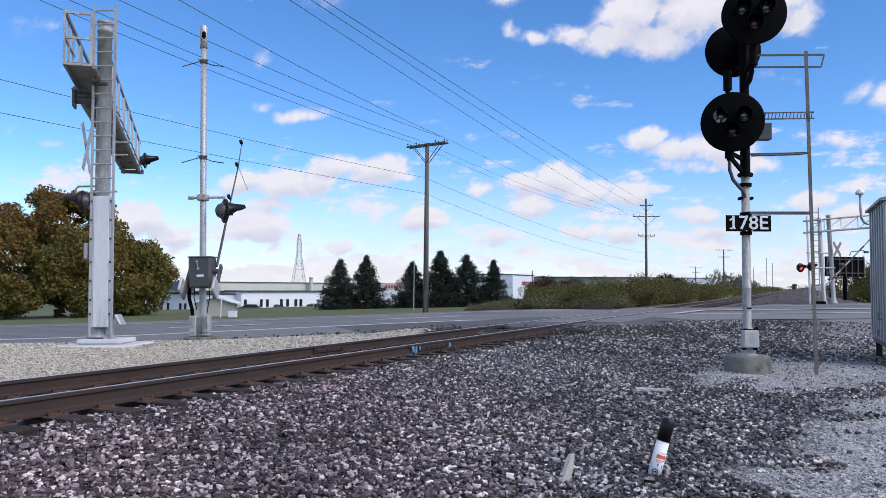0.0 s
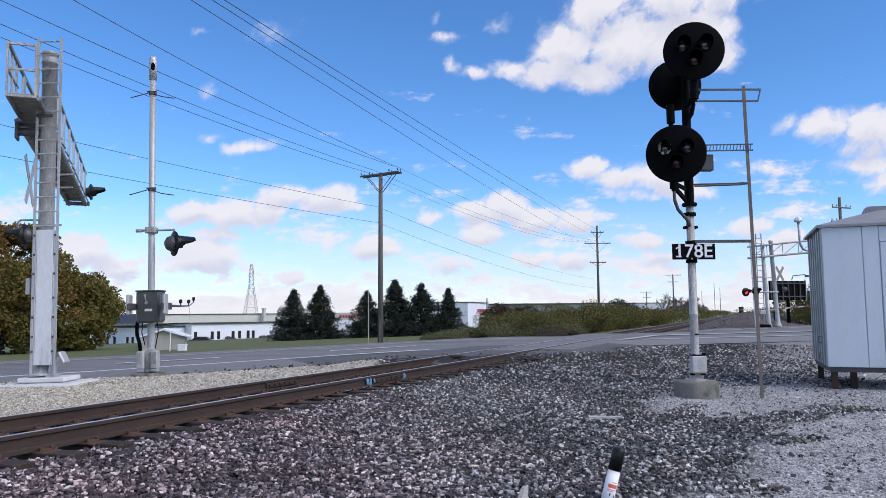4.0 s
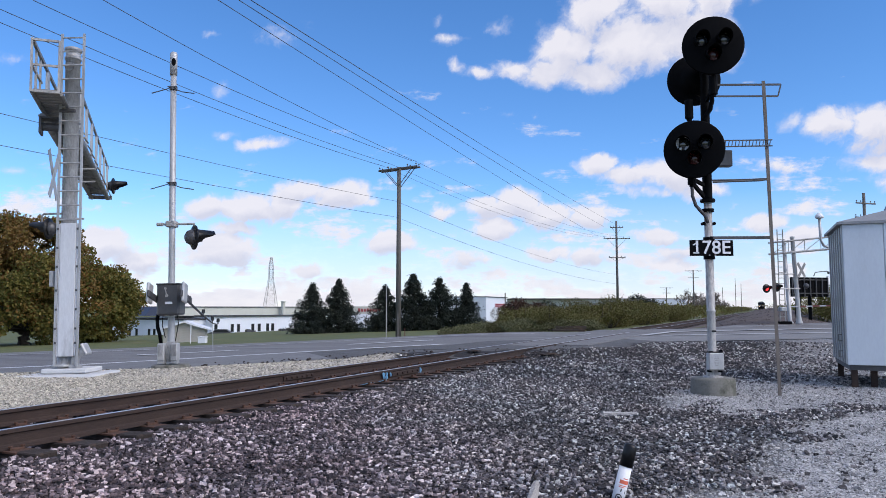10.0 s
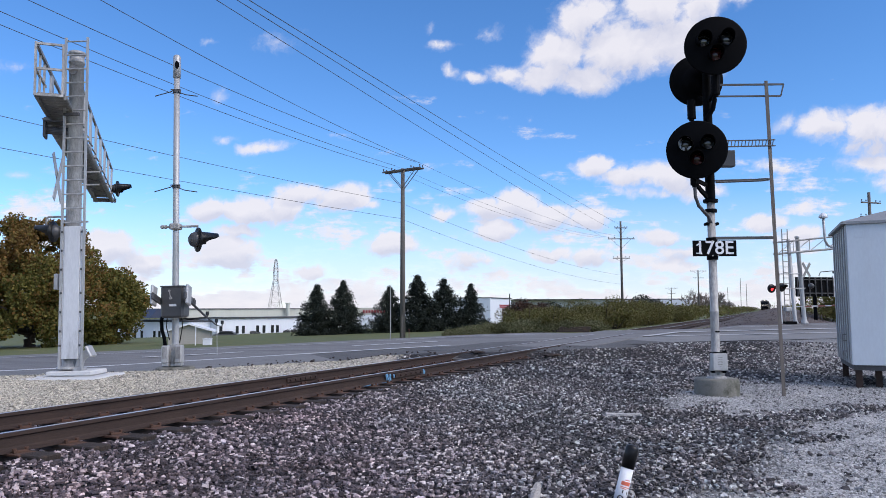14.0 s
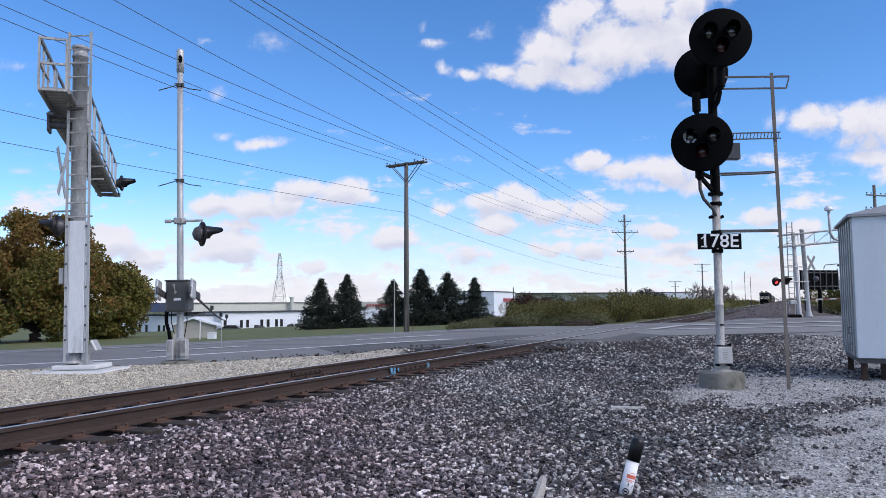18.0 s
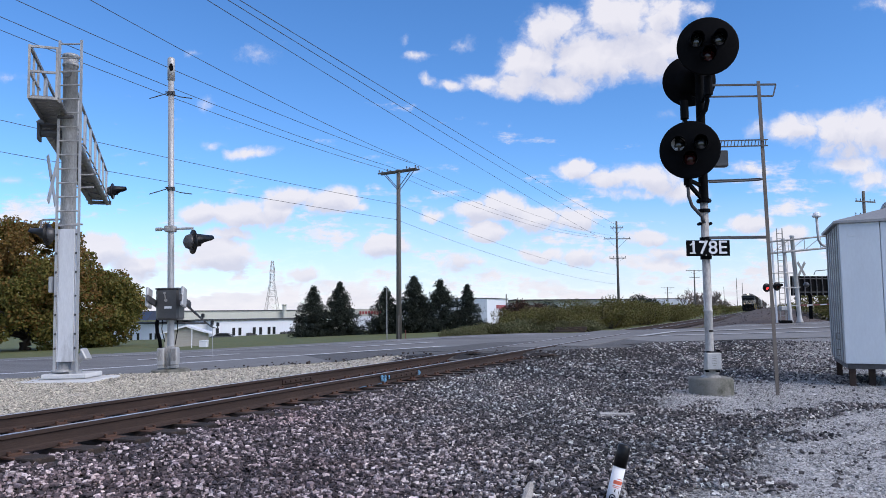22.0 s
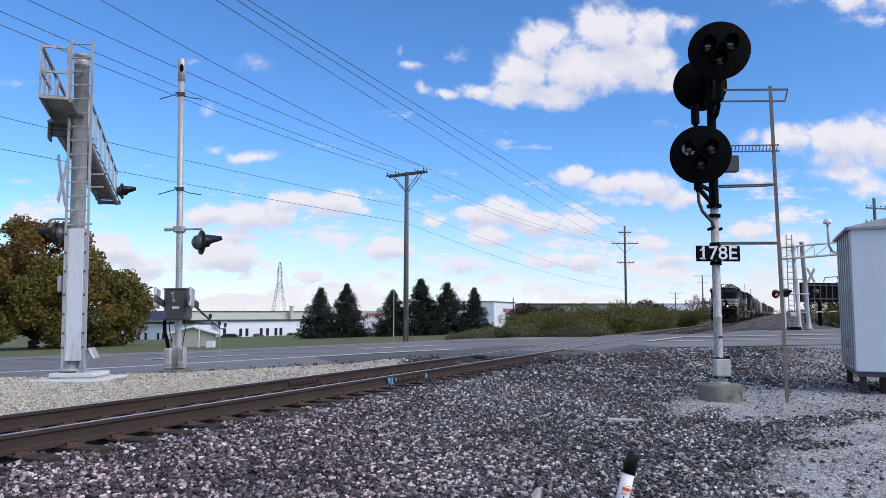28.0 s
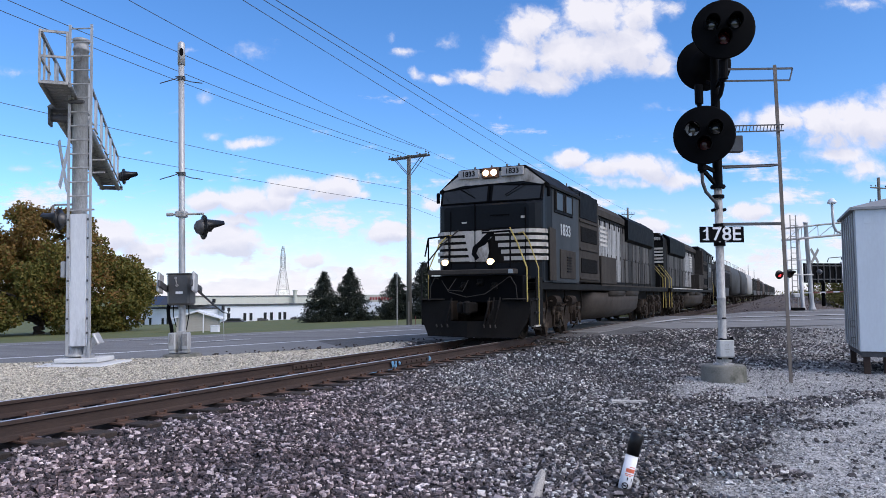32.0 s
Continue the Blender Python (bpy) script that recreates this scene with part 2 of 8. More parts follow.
BLACK_GLOSS = mat("black lamp housing", (.006, .006, .007), (.010, .010, .010), 6, .35, 0, .02, spec=.3)
GREY_BOX = mat("grey enamel", (.080, .080, .082), (.052, .052, .054), 3, .38, .2, .04, 25, c3=(.10, .10, .10), patch=.62)
CONCRETE = mat("concrete", (.23, .22, .19), (.12, .118, .10), 5, .9, 0, .5, 60, c3=(.065, .068, .05), patch=.50)
CONCRETE_PALE = mat("pale concrete", (.62, .62, .61), (.48, .48, .47), 4, .9, 0, .3, 60)
RUST = mat("rusted steel", (.125, .060, .036), (.065, .036, .025), 9, .85, .1, .4, 60, c3=(.05, .032, .025), patch=.58)
RAIL_SIDE = mat("rail flank", (.058, .034, .024), (.027, .017, .014), 6, .8, .15, .3, 60, c3=(.10, .052, .030), patch=.6, stretch=(1, .3, 1))
RAIL_TOP = mat("polished rail head", (.70, .66, .63), (.50, .46, .43), 3, .34, .70, .02, 20, stretch=(1, .1, 1))
TIE = mat("creosoted tie", (.040, .028, .021), (.018, .0135, .0115), 4, .9, 0, .6, 40, c3=(.095, .058, .038), patch=.57, stretch=(.3, 2, 1), obj_random=.35)
BLUE_PAINT = mat("blue marking paint", (.16, .42, .66), (.07, .19, .32), 20, .6, 0, .2, 60, c3=(.05, .035, .03), patch=.52)
ASPHALT = mat("asphalt", (.205, .198, .190), (.115, .111, .107), .9, .88, 0, .3, 60, c3=(.075, .073, .071), patch=.57, stretch=(.22, 1.5, 1), amount=.4)
ASPHALT_DARK = mat("dark asphalt", (.110, .106, .102), (.064, .062, .060), 2, .9, 0, .5, 60, c3=(.125, .12, .115), patch=.58)
SHOULDER = mat("grey worn asphalt", (.20, .196, .19), (.135, .132, .128), 1.5, .92, 0, .3, 80, c3=(.15, .145, .14), patch=.62)
SLAB = mat("worn grey concrete", (.215, .210, .202), (.145, .142, .136), 1.2, .9, 0, .25, 60, c3=(.10, .098, .095), patch=.57)
LINE_WHITE = mat("road marking", (.70, .70, .69), (.45, .45, .45), 3, .8, 0, .1, 50)
LINE_WORN = mat("worn road marking", (.52, .52, .51), (.30, .30, .295), 1.5, .85, 0, .1, 30)
GRASS_SHEET = mat("autumn grass", (.050, .080, .014), (.125, .120, .036), .5, .95, 0, .6, 6, c3=(.17, .14, .080), patch=.58, amount=.35)
WHITE = mat("white paint", (.74, .75, .76), (.66, .67, .69), 3, .5, 0, .04, 30, c3=(.52, .52, .51), patch=.66)
WOOD_POLE = mat("weathered pole wood", (.150, .138, .125), (.082, .076, .070), 3, .9, 0, .4, 30, c3=(.22, .20, .18), patch=.6, stretch=(4, 4, .25))
WIRE = mat("cable", (.06, .06, .066), (.08, .08, .08), 3, .6, .3, 0)
RED_LENS = mat("dull red lens", (.05, .008, .008), (.03, .006, .006), 8, .2, 0, 0)
RED_GLOW = glow("lit red lens", (1.0, .045, .05), 2.2)
HEAD_GLOW = glow("lit headlamp", (1.0, .76, .46), 8.0)
DITCH_GLOW = glow("lit ditch lamp", (1.0, .74, .40), 3.0)
YELLOW = mat("faded yellow rail paint", (.48, .37, .08), (.33, .25, .07), 6, .6, 0, .05)


def stone_mat(name, colours):
    """Crushed stone: each piece its own shade, with grain and relief."""
    m = mat(name, (.62, .62, .62), (.28, .28, .28), 14, .88, 0, .6, 90)
    nt = m.node_tree
    bs = nt.nodes["Principled BSDF"]
    grain = bs.inputs["Base Color"].links[0].from_socket
    g = nt.nodes.new("ShaderNodeNewGeometry")
    r = nt.nodes.new("ShaderNodeValToRGB")
    r.color_ramp.interpolation = "CONSTANT"
    while len(r.color_ramp.elements) < len(colours):
        r.color_ramp.elements.new(.5)
    for k, (e, c) in enumerate(zip(r.color_ramp.elements, colours)):
        e.position = k / len(colours)
        e.color = (*c, 1)
    nt.links.new(g.outputs["Random Per Island"], r.inputs[0])
    mx = nt.nodes.new("ShaderNodeMix")
    mx.data_type, mx.blend_type = "RGBA", "MULTIPLY"
    mx.inputs["Factor"].default_value = 1.0
    up = nt.nodes.new("ShaderNodeHueSaturation")
    up.inputs["Value"].default_value = 2.2
    nt.links.new(grain, up.inputs["Color"])
    nt.links.new(up.outputs[0], mx.inputs["A"])
    nt.links.new(r.outputs[0], mx.inputs["B"])
    # broad patches: browner here, darker and cleaner there
    tc = nt.nodes.new("ShaderNodeTexCoord")
    col = mx.outputs["Result"]
    for scale, lo, hi in ((.55, (.62, .62, .62), (1.28, 1.27, 1.24)), (.9, (.96, 1.0, 1.0), (1.05, .99, .95))):
        big = node(nt, "ShaderNodeTexNoise", Scale=scale, Detail=4.0, Roughness=.6)
        nt.links.new(tc.outputs["Object"], big.inputs["Vector"])
        rg = node(nt, "ShaderNodeMapRange", **{"From Min": .36, "From Max": .62})
        nt.links.new(big.outputs[0], rg.inputs[0])
        tint = nt.nodes.new("ShaderNodeMix")
        tint.data_type = "RGBA"
        tint.inputs["A"].default_value, tint.inputs["B"].default_value = (*lo, 1), (*hi, 1)
        nt.links.new(rg.outputs[0], tint.inputs["Factor"])
        mul = nt.nodes.new("ShaderNodeMix")
        mul.data_type, mul.blend_type = "RGBA", "MULTIPLY"
        mul.inputs["Factor"].default_value = 1.0
        nt.links.new(col, mul.inputs["A"])
        nt.links.new(tint.outputs["Result"], mul.inputs["B"])
        col = mul.outputs["Result"]
    # purple quartzite by the rails, greyer stone towards the yard
    sep = nt.nodes.new("ShaderNodeSeparateXYZ")
    nt.links.new(tc.outputs["Object"], sep.inputs[0])
    lean = nt.nodes.new("ShaderNodeMath")
    lean.operation = "MULTIPLY_ADD"
    nt.links.new(sep.outputs[0], lean.inputs[0])
    lean.inputs[1].default_value = 1.2
    nt.links.new(sep.outputs[1], lean.inputs[2])
    rg = node(nt, "ShaderNodeMapRange", **{"From Min": 1.0, "From Max": 5.0})
    nt.links.new(lean.outputs[0], rg.inputs[0])
    tint = nt.nodes.new("ShaderNodeMix")
    tint.data_type = "RGBA"
    tint.inputs["A"].default_value, tint.inputs["B"].default_value = (1.12, 1.05, 1.08, 1), (1.10, 1.21, 1.19, 1)
    nt.links.new(rg.outputs[0], tint.inputs["Factor"])
    mul = nt.nodes.new("ShaderNodeMix")
    mul.data_type, mul.blend_type = "RGBA", "MULTIPLY"
    mul.inputs["Factor"].default_value = 1.0
    nt.links.new(col, mul.inputs["A"])
    nt.links.new(tint.outputs["Result"], mul.inputs["B"])
    nt.links.new(mul.outputs["Result"], bs.inputs["Base Color"])
    return m


STONE = stone_mat("crushed stone", [(.042, .036, .039), (.100, .084, .090), (.200, .168, .179), (.034, .030, .033), (.300, .256, .268), (.130, .110, .117), (.062, .054, .059), (.42, .37, .375), (.052, .045, .050), (.175, .150, .159), (.085, .073, .079), (.62, .57, .57), (.046, .042, .046), (.45, .405, .40), (.110, .094, .101), (.064, .055, .060)])
STONE_PALE = mat("pale crushed limestone", (.56, .515, .415), (.34, .31, .25), 14, .9, 0, .3, 70, island=.6)


def bed_material():
    """Ballast bed darkened as the shade between its stones, with the pale gravel of the yard, of the pad round the
    signal and of the strip by the road.
    """
    # near-black base colour stands in for the shadows between the loose stones
    m = mat("ballast and gravel bed", (.028, .025, .025), (.012, .011, .011), 9, .95, 0, .9, 32, c3=(.07, .064, .062), patch=.60)
    nt = m.node_tree
    ln = nt.links.new
    bs = nt.nodes["Principled BSDF"]
    dark = bs.inputs["Base Color"].links[0].from_socket
    tc = nt.nodes.new("ShaderNodeTexCoord")
    sep = nt.nodes.new("ShaderNodeSeparateXYZ")
    wob = node(nt, "ShaderNodeTexNoise", Scale=1.1, Detail=6.0, Roughness=.7)
    ln(tc.outputs["Object"], wob.inputs["Vector"])
    ln(tc.outputs["Object"], sep.inputs[0])

    def op(kind, a, b, c=None):
        n = nt.nodes.new("ShaderNodeMath")
        n.operation = kind
        for i, v in enumerate((a, b, c)):
            if v is None:
                continue
            if isinstance(v, (int, float)):
                n.inputs[i].default_value = v
            else:
                ln(v, n.inputs[i])
        return n.outputs[0]

    x, y, w = sep.outputs[0], sep.outputs[1], op("SUBTRACT", wob.outputs[0], .5)

    def soft(v, width):
        n = node(nt, "ShaderNodeMapRange", **{"From Min": -width, "From Max": width})
        ln(v, n.inputs[0])
        return n.outputs[0]

    # yard: to the right of a line across the ground
    yard = op("ADD", op("ADD", op("MULTIPLY", x, .93), op("MULTIPLY", y, -.16)), op("MULTIPLY", w, 1.6))
    yard = soft(op("SUBTRACT", yard, -1.60), .28)
    # pad round the signal foot
    dx, dy = op("SUBTRACT", x, PAD[0]), op("SUBTRACT", y, PAD[1])
    q = op("ADD", op("MULTIPLY", op("MULTIPLY", dx, dx), .20), op("MULTIPLY", op("MULTIPLY", dy, dy), .078))
    pad = soft(op("ADD", op("SUBTRACT", 1.0, q), op("MULTIPLY", w, 1.2)), .3)
    strip = soft(op("ADD", op("SUBTRACT", op("SUBTRACT", -9.15, op("MULTIPLY", y, .010)), x), op("MULTIPLY", w, .6)), .12)
    g1 = node(nt, "ShaderNodeTexNoise", Scale=26.0, Detail=5.0, Roughness=.75)
    ln(tc.outputs["Object"], g1.inputs["Vector"])
    g2 = nt.nodes.new("ShaderNodeTexVoronoi")
    g2.inputs["Scale"].default_value = 55.0
    ln(tc.outputs["Object"], g2.inputs["Vector"])

    def ramp(f, a, b):
        n = nt.nodes.new("ShaderNodeMix")
        n.data_type = "RGBA"
        n.inputs["A"].default_value, n.inputs["B"].default_value = (*a, 1), (*b, 1)
        ln(f, n.inputs["Factor"])
        return n.outputs["Result"]

    sharp = node(nt, "ShaderNodeMapRange", **{"From Min": .33, "From Max": .66})
    ln(op("ADD", op("MULTIPLY", g1.outputs[0], .55), op("MULTIPLY", g2.outputs["Color"], .45)), sharp.inputs[0])
    speck = sharp.outputs[0]
    gravel = ramp(speck, (.11, .108, .104), (.54, .53, .51))
    tan = ramp(speck, (.20, .18, .145), (.58, .53, .44))

    def over(base, top, f):
        n = nt.nodes.new("ShaderNodeMix")
        n.data_type = "RGBA"
        ln(f, n.inputs["Factor"])
        ln(base, n.inputs["A"])
        ln(top, n.inputs["B"])
        return n.outputs["Result"]

    # a tongue of dark stone runs out between yard and pad
    ex, ey = op("ADD", x, .7), op("SUBTRACT", y, 10.3)
    along = op("ADD", op("MULTIPLY", ex, .52), op("MULTIPLY", ey, .855))
    across = op("ABSOLUTE", op("SUBTRACT", op("MULTIPLY", ex, .855), op("MULTIPLY", ey, .52)), 0.0)
    reach = op("ADD", op("MULTIPLY", along, .05), op("MAXIMUM", op("SUBTRACT", along, 3.4), 0.0))
    tongue = soft(op("ADD", op("SUBTRACT", op("SUBTRACT", .40, across), reach), op("MULTIPLY", w, 1.2)), .25)
    # gravel thins out among the ballast behind the signal
    back = op("MULTIPLY", op("MULTIPLY", soft(op("ADD", op("ADD", x, .5), op("MULTIPLY", w, 2.0)), .5), soft(op("SUBTRACT", y, 14.5), .8)), .55)
    pale = op("MULTIPLY", op("MAXIMUM", op("MAXIMUM", yard, pad), back), op("SUBTRACT", 1.0, tongue))
    ln(over(over(dark, gravel, pale), tan, strip), bs.inputs["Base Color"])
    return m


_p = Vector((.25, 13.5))
PAD = (_p.x, _p.y)
BED = bed_material()


# ---- clouds: a thin high sheet that drifts ----
def cloud_material():
    m = bpy.data.materials.new("cloud sheet")
    m.use_nodes = True
    nt = m.node_tree
    nt.nodes.clear()
    ln = nt.links.new

    def op(kind, a, b=None, c=None):
        n = nt.nodes.new("ShaderNodeMath")
        n.operation = kind
        for i, v in enumerate((a, b, c)):
            if v is None:
                continue
            if isinstance(v, (int, float)):
                n.inputs[i].default_value = v
            else:
                ln(v, n.inputs[i])
        return n.outputs[0]

    def vop(kind, a, b):
        n = nt.nodes.new("ShaderNodeVectorMath")
        n.operation = kind
        for i, v in enumerate((a, b)):
            if isinstance(v, tuple):
                n.inputs[i].default_value = v
            elif v is not None:
                ln(v, n.inputs[i])
        return n

    tc = nt.nodes.new("ShaderNodeTexCoord")
    sep = nt.nodes.new("ShaderNodeSeparateXYZ")
    ln(tc.outputs["Object"], sep.inputs[0])
    ahead = op("MAXIMUM", sep.outputs[1], 40.0)
    u, v = op("DIVIDE", sep.outputs[0], ahead), op("DIVIDE", sep.outputs[2], ahead)
    uv = nt.nodes.new("ShaderNodeCombineXYZ")
    ln(u, uv.inputs[0])
    ln(v, uv.inputs[1])
    uv = uv.outputs[0]

    def fbm(scale, vec, detail=7.0, rough=.62):
        n = node(nt, "ShaderNodeTexNoise", Scale=scale, Detail=detail, Roughness=rough)
        ln(vec, n.inputs["Vector"])
        return n

    warp = vop("SUBTRACT", fbm(14.0, uv, 5.0).outputs["Color"], (.5, .5, .5)).outputs[0]
    warped = vop("ADD", uv, vop("MULTIPLY", warp, (.050, .034, 0)).outputs[0]).outputs[0]
    best, low = None, None
    for cu, cv, ru, rv, k in CLOUD_MAIN + CLOUD_EAST + CLOUD_WEST + [(a, b, c * 1.2, d * 1.4, e * 1.4) for a, b, c, d, e in CLOUD_LOW]:
        d = vop("MULTIPLY", vop("SUBTRACT", warped, (cu, cv, 0)).outputs[0], (1 / ru, 1 / rv, 0)).outputs[0]
        r = op("MULTIPLY_ADD", vop("LENGTH", d, None).outputs["Value"], -k, k)
        best = r if best is None else op("SMOOTH_MAX", best, r, .18)
        if k < .6 or rv < .012:
            continue
        d2 = vop("MULTIPLY", vop("SUBTRACT", warped, (cu + ru * .10, cv - rv * .60, 0)).outputs[0], (1 / ru, 1.5 / rv, 0)).outputs[0]
        r2 = op("MULTIPLY_ADD", vop("LENGTH", d2, None).outputs["Value"], -k, k)
        low = r2 if low is None else op("MAXIMUM", low, r2)
    # rounded heads: cells within cells
    cell = nt.nodes.new("ShaderNodeTexVoronoi")
    cell.voronoi_dimensions, cell.feature = "2D", "SMOOTH_F1"
    for k, v_ in (("Scale", 26.0), ("Detail", 3.0), ("Roughness", .55), ("Smoothness", .35)):
        cell.inputs[k].default_value = v_
    ln(warped, cell.inputs["Vector"])
    lump = op("MULTIPLY_ADD", cell.outputs["Distance"], -.62, .56)
    # far field: banks that close up towards the horizon
    flat = vop("MULTIPLY", uv, (1.0, 3.2, 0)).outputs[0]
    bank = op("ADD", op("MULTIPLY", op("SUBTRACT", .155, v), 3.4), op("MULTIPLY", op("SUBTRACT", fbm(7.5, flat).outputs[0], .52), 4.0))
    bank = op("ADD", op("MINIMUM", bank, .5), op("MULTIPLY", op("MAXIMUM", op("SUBTRACT", .030, v), 0), 9.0))
    dens = op("ADD", op("MAXIMUM", op("MULTIPLY_ADD", lump, op("MINIMUM", op("MAXIMUM", op("MULTIPLY", best, 1.5), 0.0), 1.0), best), bank), op("MULTIPLY", op("SUBTRACT", fbm(30.0, warped, 9.0, .66).outputs[0], .5), .95))
    # outside the view and overhead an unseen thin bright veil is added to whiten and even the light
    wide = vop("MULTIPLY", tc.outputs["Object"], (1 / 300, 1 / 300, 0)).outputs[0]
    edge = [node(nt, "ShaderNodeMapRange", **{"From Min": a, "From Max": b}) for a, b in ((.52, .75), (.80, 1.05))]
    ln(v, edge[0].inputs[0])
    ln(op("ABSOLUTE", u), edge[1].inputs[0])
    beyond = op("MAXIMUM", edge[0].outputs[0], edge[1].outputs[0])
    field = op("MULTIPLY_ADD", op("SUBTRACT", fbm(.8, wide).outputs[0], .5), .12, .235)
    dens = op("ADD", op("MULTIPLY", dens, op("SUBTRACT", 1.0, beyond)), op("MULTIPLY", field, beyond))
    cover = node(nt, "ShaderNodeMapRange", **{"From Min": -.02, "From Max": .60, "To Max": .97})
    cover.interpolation_type = "SMOOTHSTEP"
    ln(dens, cover.inputs[0])
    shade = op("ADD", op("MULTIPLY", low, .9), op("MULTIPLY", op("SUBTRACT", fbm(16.0, warped).outputs[0], .52), 1.2))
    shade = op("SUBTRACT", shade, op("MULTIPLY", lump, .7))
    far = node(nt, "ShaderNodeMapRange", **{"From Min": .16, "From Max": .04})
    ln(v, far.inputs[0])
    grey = op("MULTIPLY", far.outputs[0], op("MULTIPLY", op("SUBTRACT", fbm(13.0, flat).outputs[0], .47), 1.6))
    shade = op("MAXIMUM", shade, grey)
    sh = node(nt, "ShaderNodeMapRange", **{"From Min": -.05, "From Max": .75})
    ln(shade, sh.inputs[0])
    col = nt.nodes.new("ShaderNodeMix")
    col.data_type = "RGBA"
    col.inputs["A"].default_value, col.inputs["B"].default_value = (.86, .865, .90, 1), (.66, .69, .79, 1)
    ln(sh.outputs[0], col.inputs["Factor"])
    hazy = nt.nodes.new("ShaderNodeMix")
    hazy.data_type = "RGBA"
    hazy.inputs["A"].default_value = (.67, .73, .90, 1)
    ln(cover.outputs[0], hazy.inputs["Factor"])
    ln(col.outputs["Result"], hazy.inputs["B"])
    em = nt.nodes.new("ShaderNodeEmission")
    # the unseen veil glows stronger than the visible clouds, as extra fill light
    ln(op("MULTIPLY_ADD", beyond, .30, 1.0), em.inputs["Strength"])
    ln(hazy.outputs["Result"], em.inputs[0])
    tr = nt.nodes.new("ShaderNodeBsdfTransparent")
    mx = nt.nodes.new("ShaderNodeMixShader")
    ln(op("MAXIMUM", cover.outputs[0], op("MULTIPLY", far.outputs[0], .60)), mx.inputs[0])
    ln(tr.outputs[0], mx.inputs[1])
    ln(em.outputs[0], mx.inputs[2])
    out = nt.nodes.new("ShaderNodeOutputMaterial")
    ln(mx.outputs[0], out.inputs[0])
    return m


# clouds in groups: across, up (tangents), half width, half height, weight
CLOUD_MAIN = [
    (0.094, 0.314, 0.052, 0.026, 0.9), (0.050, 0.316, 0.038, 0.016, 0.7), (0.006, 0.307, 0.026, 0.011, 0.5), (-0.026, 0.320, 0.014, 0.012, 0.55), (-0.040, 0.351, 0.027, 0.008, 0.5),
    (0.021, 0.368, 0.021, 0.012, 0.3), (0.150, 0.387, 0.056, 0.043, 1), (0.239, 0.407, 0.063, 0.052, 1.1), (0.202, 0.349, 0.088, 0.050, 1.1), (0.122, 0.339, 0.063, 0.043, 1),
    (0.282, 0.358, 0.064, 0.051, 1.05), (0.303, 0.407, 0.048, 0.032, 0.85), (0.348, 0.416, 0.034, 0.018, 0.5), (0.322, 0.330, 0.036, 0.026, 0.7), (0.162, 0.311, 0.062, 0.028, 0.9),
]
CLOUD_EAST = [
    (0.487, 0.243, 0.046, 0.029, 1), (0.551, 0.238, 0.072, 0.042, 1.1), (0.618, 0.241, 0.072, 0.050, 1.1), (0.565, 0.196, 0.063, 0.022, 0.7), (0.423, 0.193, 0.038, 0.014, 0.6),
    (0.432, 0.248, 0.024, 0.015, 0.4), (0.596, 0.175, 0.055, 0.022, 0.7), (0.596, 0.454, 0.049, 0.030, 0.8), (0.511, 0.449, 0.029, 0.011, 0.25), (0.623, 0.420, 0.049, 0.015, 0.4),
    (0.665, 0.465, 0.073, 0.042, 1), (0.186, 0.190, 0.038, 0.019, 1), (0.233, 0.178, 0.055, 0.024, 1), (0.288, 0.179, 0.055, 0.027, 1), (0.331, 0.162, 0.047, 0.016, 0.8),
    (0.256, 0.156, 0.063, 0.011, 0.55), (0.687, 0.266, 0.072, 0.049, 1),
]
CLOUD_WEST = [
    (-0.329, 0.138, 0.040, 0.022, 1.3), (-0.274, 0.131, 0.066, 0.026, 1.3), (-0.231, 0.141, 0.036, 0.028, 1.2), (-0.212, 0.160, 0.050, 0.019, 1), (-0.153, 0.152, 0.052, 0.024, 1.3),
    (-0.113, 0.144, 0.019, 0.011, 0.7), (-0.266, 0.219, 0.040, 0.011, 0.75), (-0.316, 0.232, 0.021, 0.009, 0.45), (-0.260, 0.356, 0.034, 0.017, 0.22), (-0.333, 0.290, 0.014, 0.015, 0.32),
    (-0.352, 0.358, 0.021, 0.005, 0.2), (0.051, 0.256, 0.016, 0.006, 0.25), (0.093, 0.259, 0.006, 0.006, 0.28), (-0.057, 0.373, 0.008, 0.012, 0.2), (0.305, 0.268, 0.020, 0.007, 0.14),
    (-0.614, 0.327, 0.048, 0.010, 0.16), (-0.595, 0.181, 0.032, 0.008, 0.3),
]
CLOUD_LOW = [
    (0.083, 0.140, 0.035, 0.021, 1), (0.044, 0.136, 0.035, 0.013, 0.9), (0.130, 0.125, 0.047, 0.017, 0.9), (0.185, 0.122, 0.035, 0.015, 0.9), (0.060, 0.107, 0.038, 0.014, 0.9),
    (-0.015, 0.130, 0.024, 0.009, 0.5), (-0.080, 0.086, 0.043, 0.015, 1), (-0.463, 0.080, 0.047, 0.022, 1), (-0.419, 0.064, 0.037, 0.014, 0.9), (-0.307, 0.079, 0.055, 0.021, 1),
    (-0.292, 0.107, 0.038, 0.009, 0.7), (-0.189, 0.053, 0.031, 0.009, 0.7), (0.138, 0.074, 0.043, 0.011, 0.7), (0.193, 0.069, 0.037, 0.011, 0.8), (0.287, 0.095, 0.043, 0.012, 0.8),
    (0.314, 0.074, 0.037, 0.011, 0.7), (0.428, 0.116, 0.035, 0.012, 0.8), (0.477, 0.101, 0.031, 0.013, 0.7), (0.029, 0.065, 0.043, 0.012, 0.7),
]
bm = BM()
rings = []
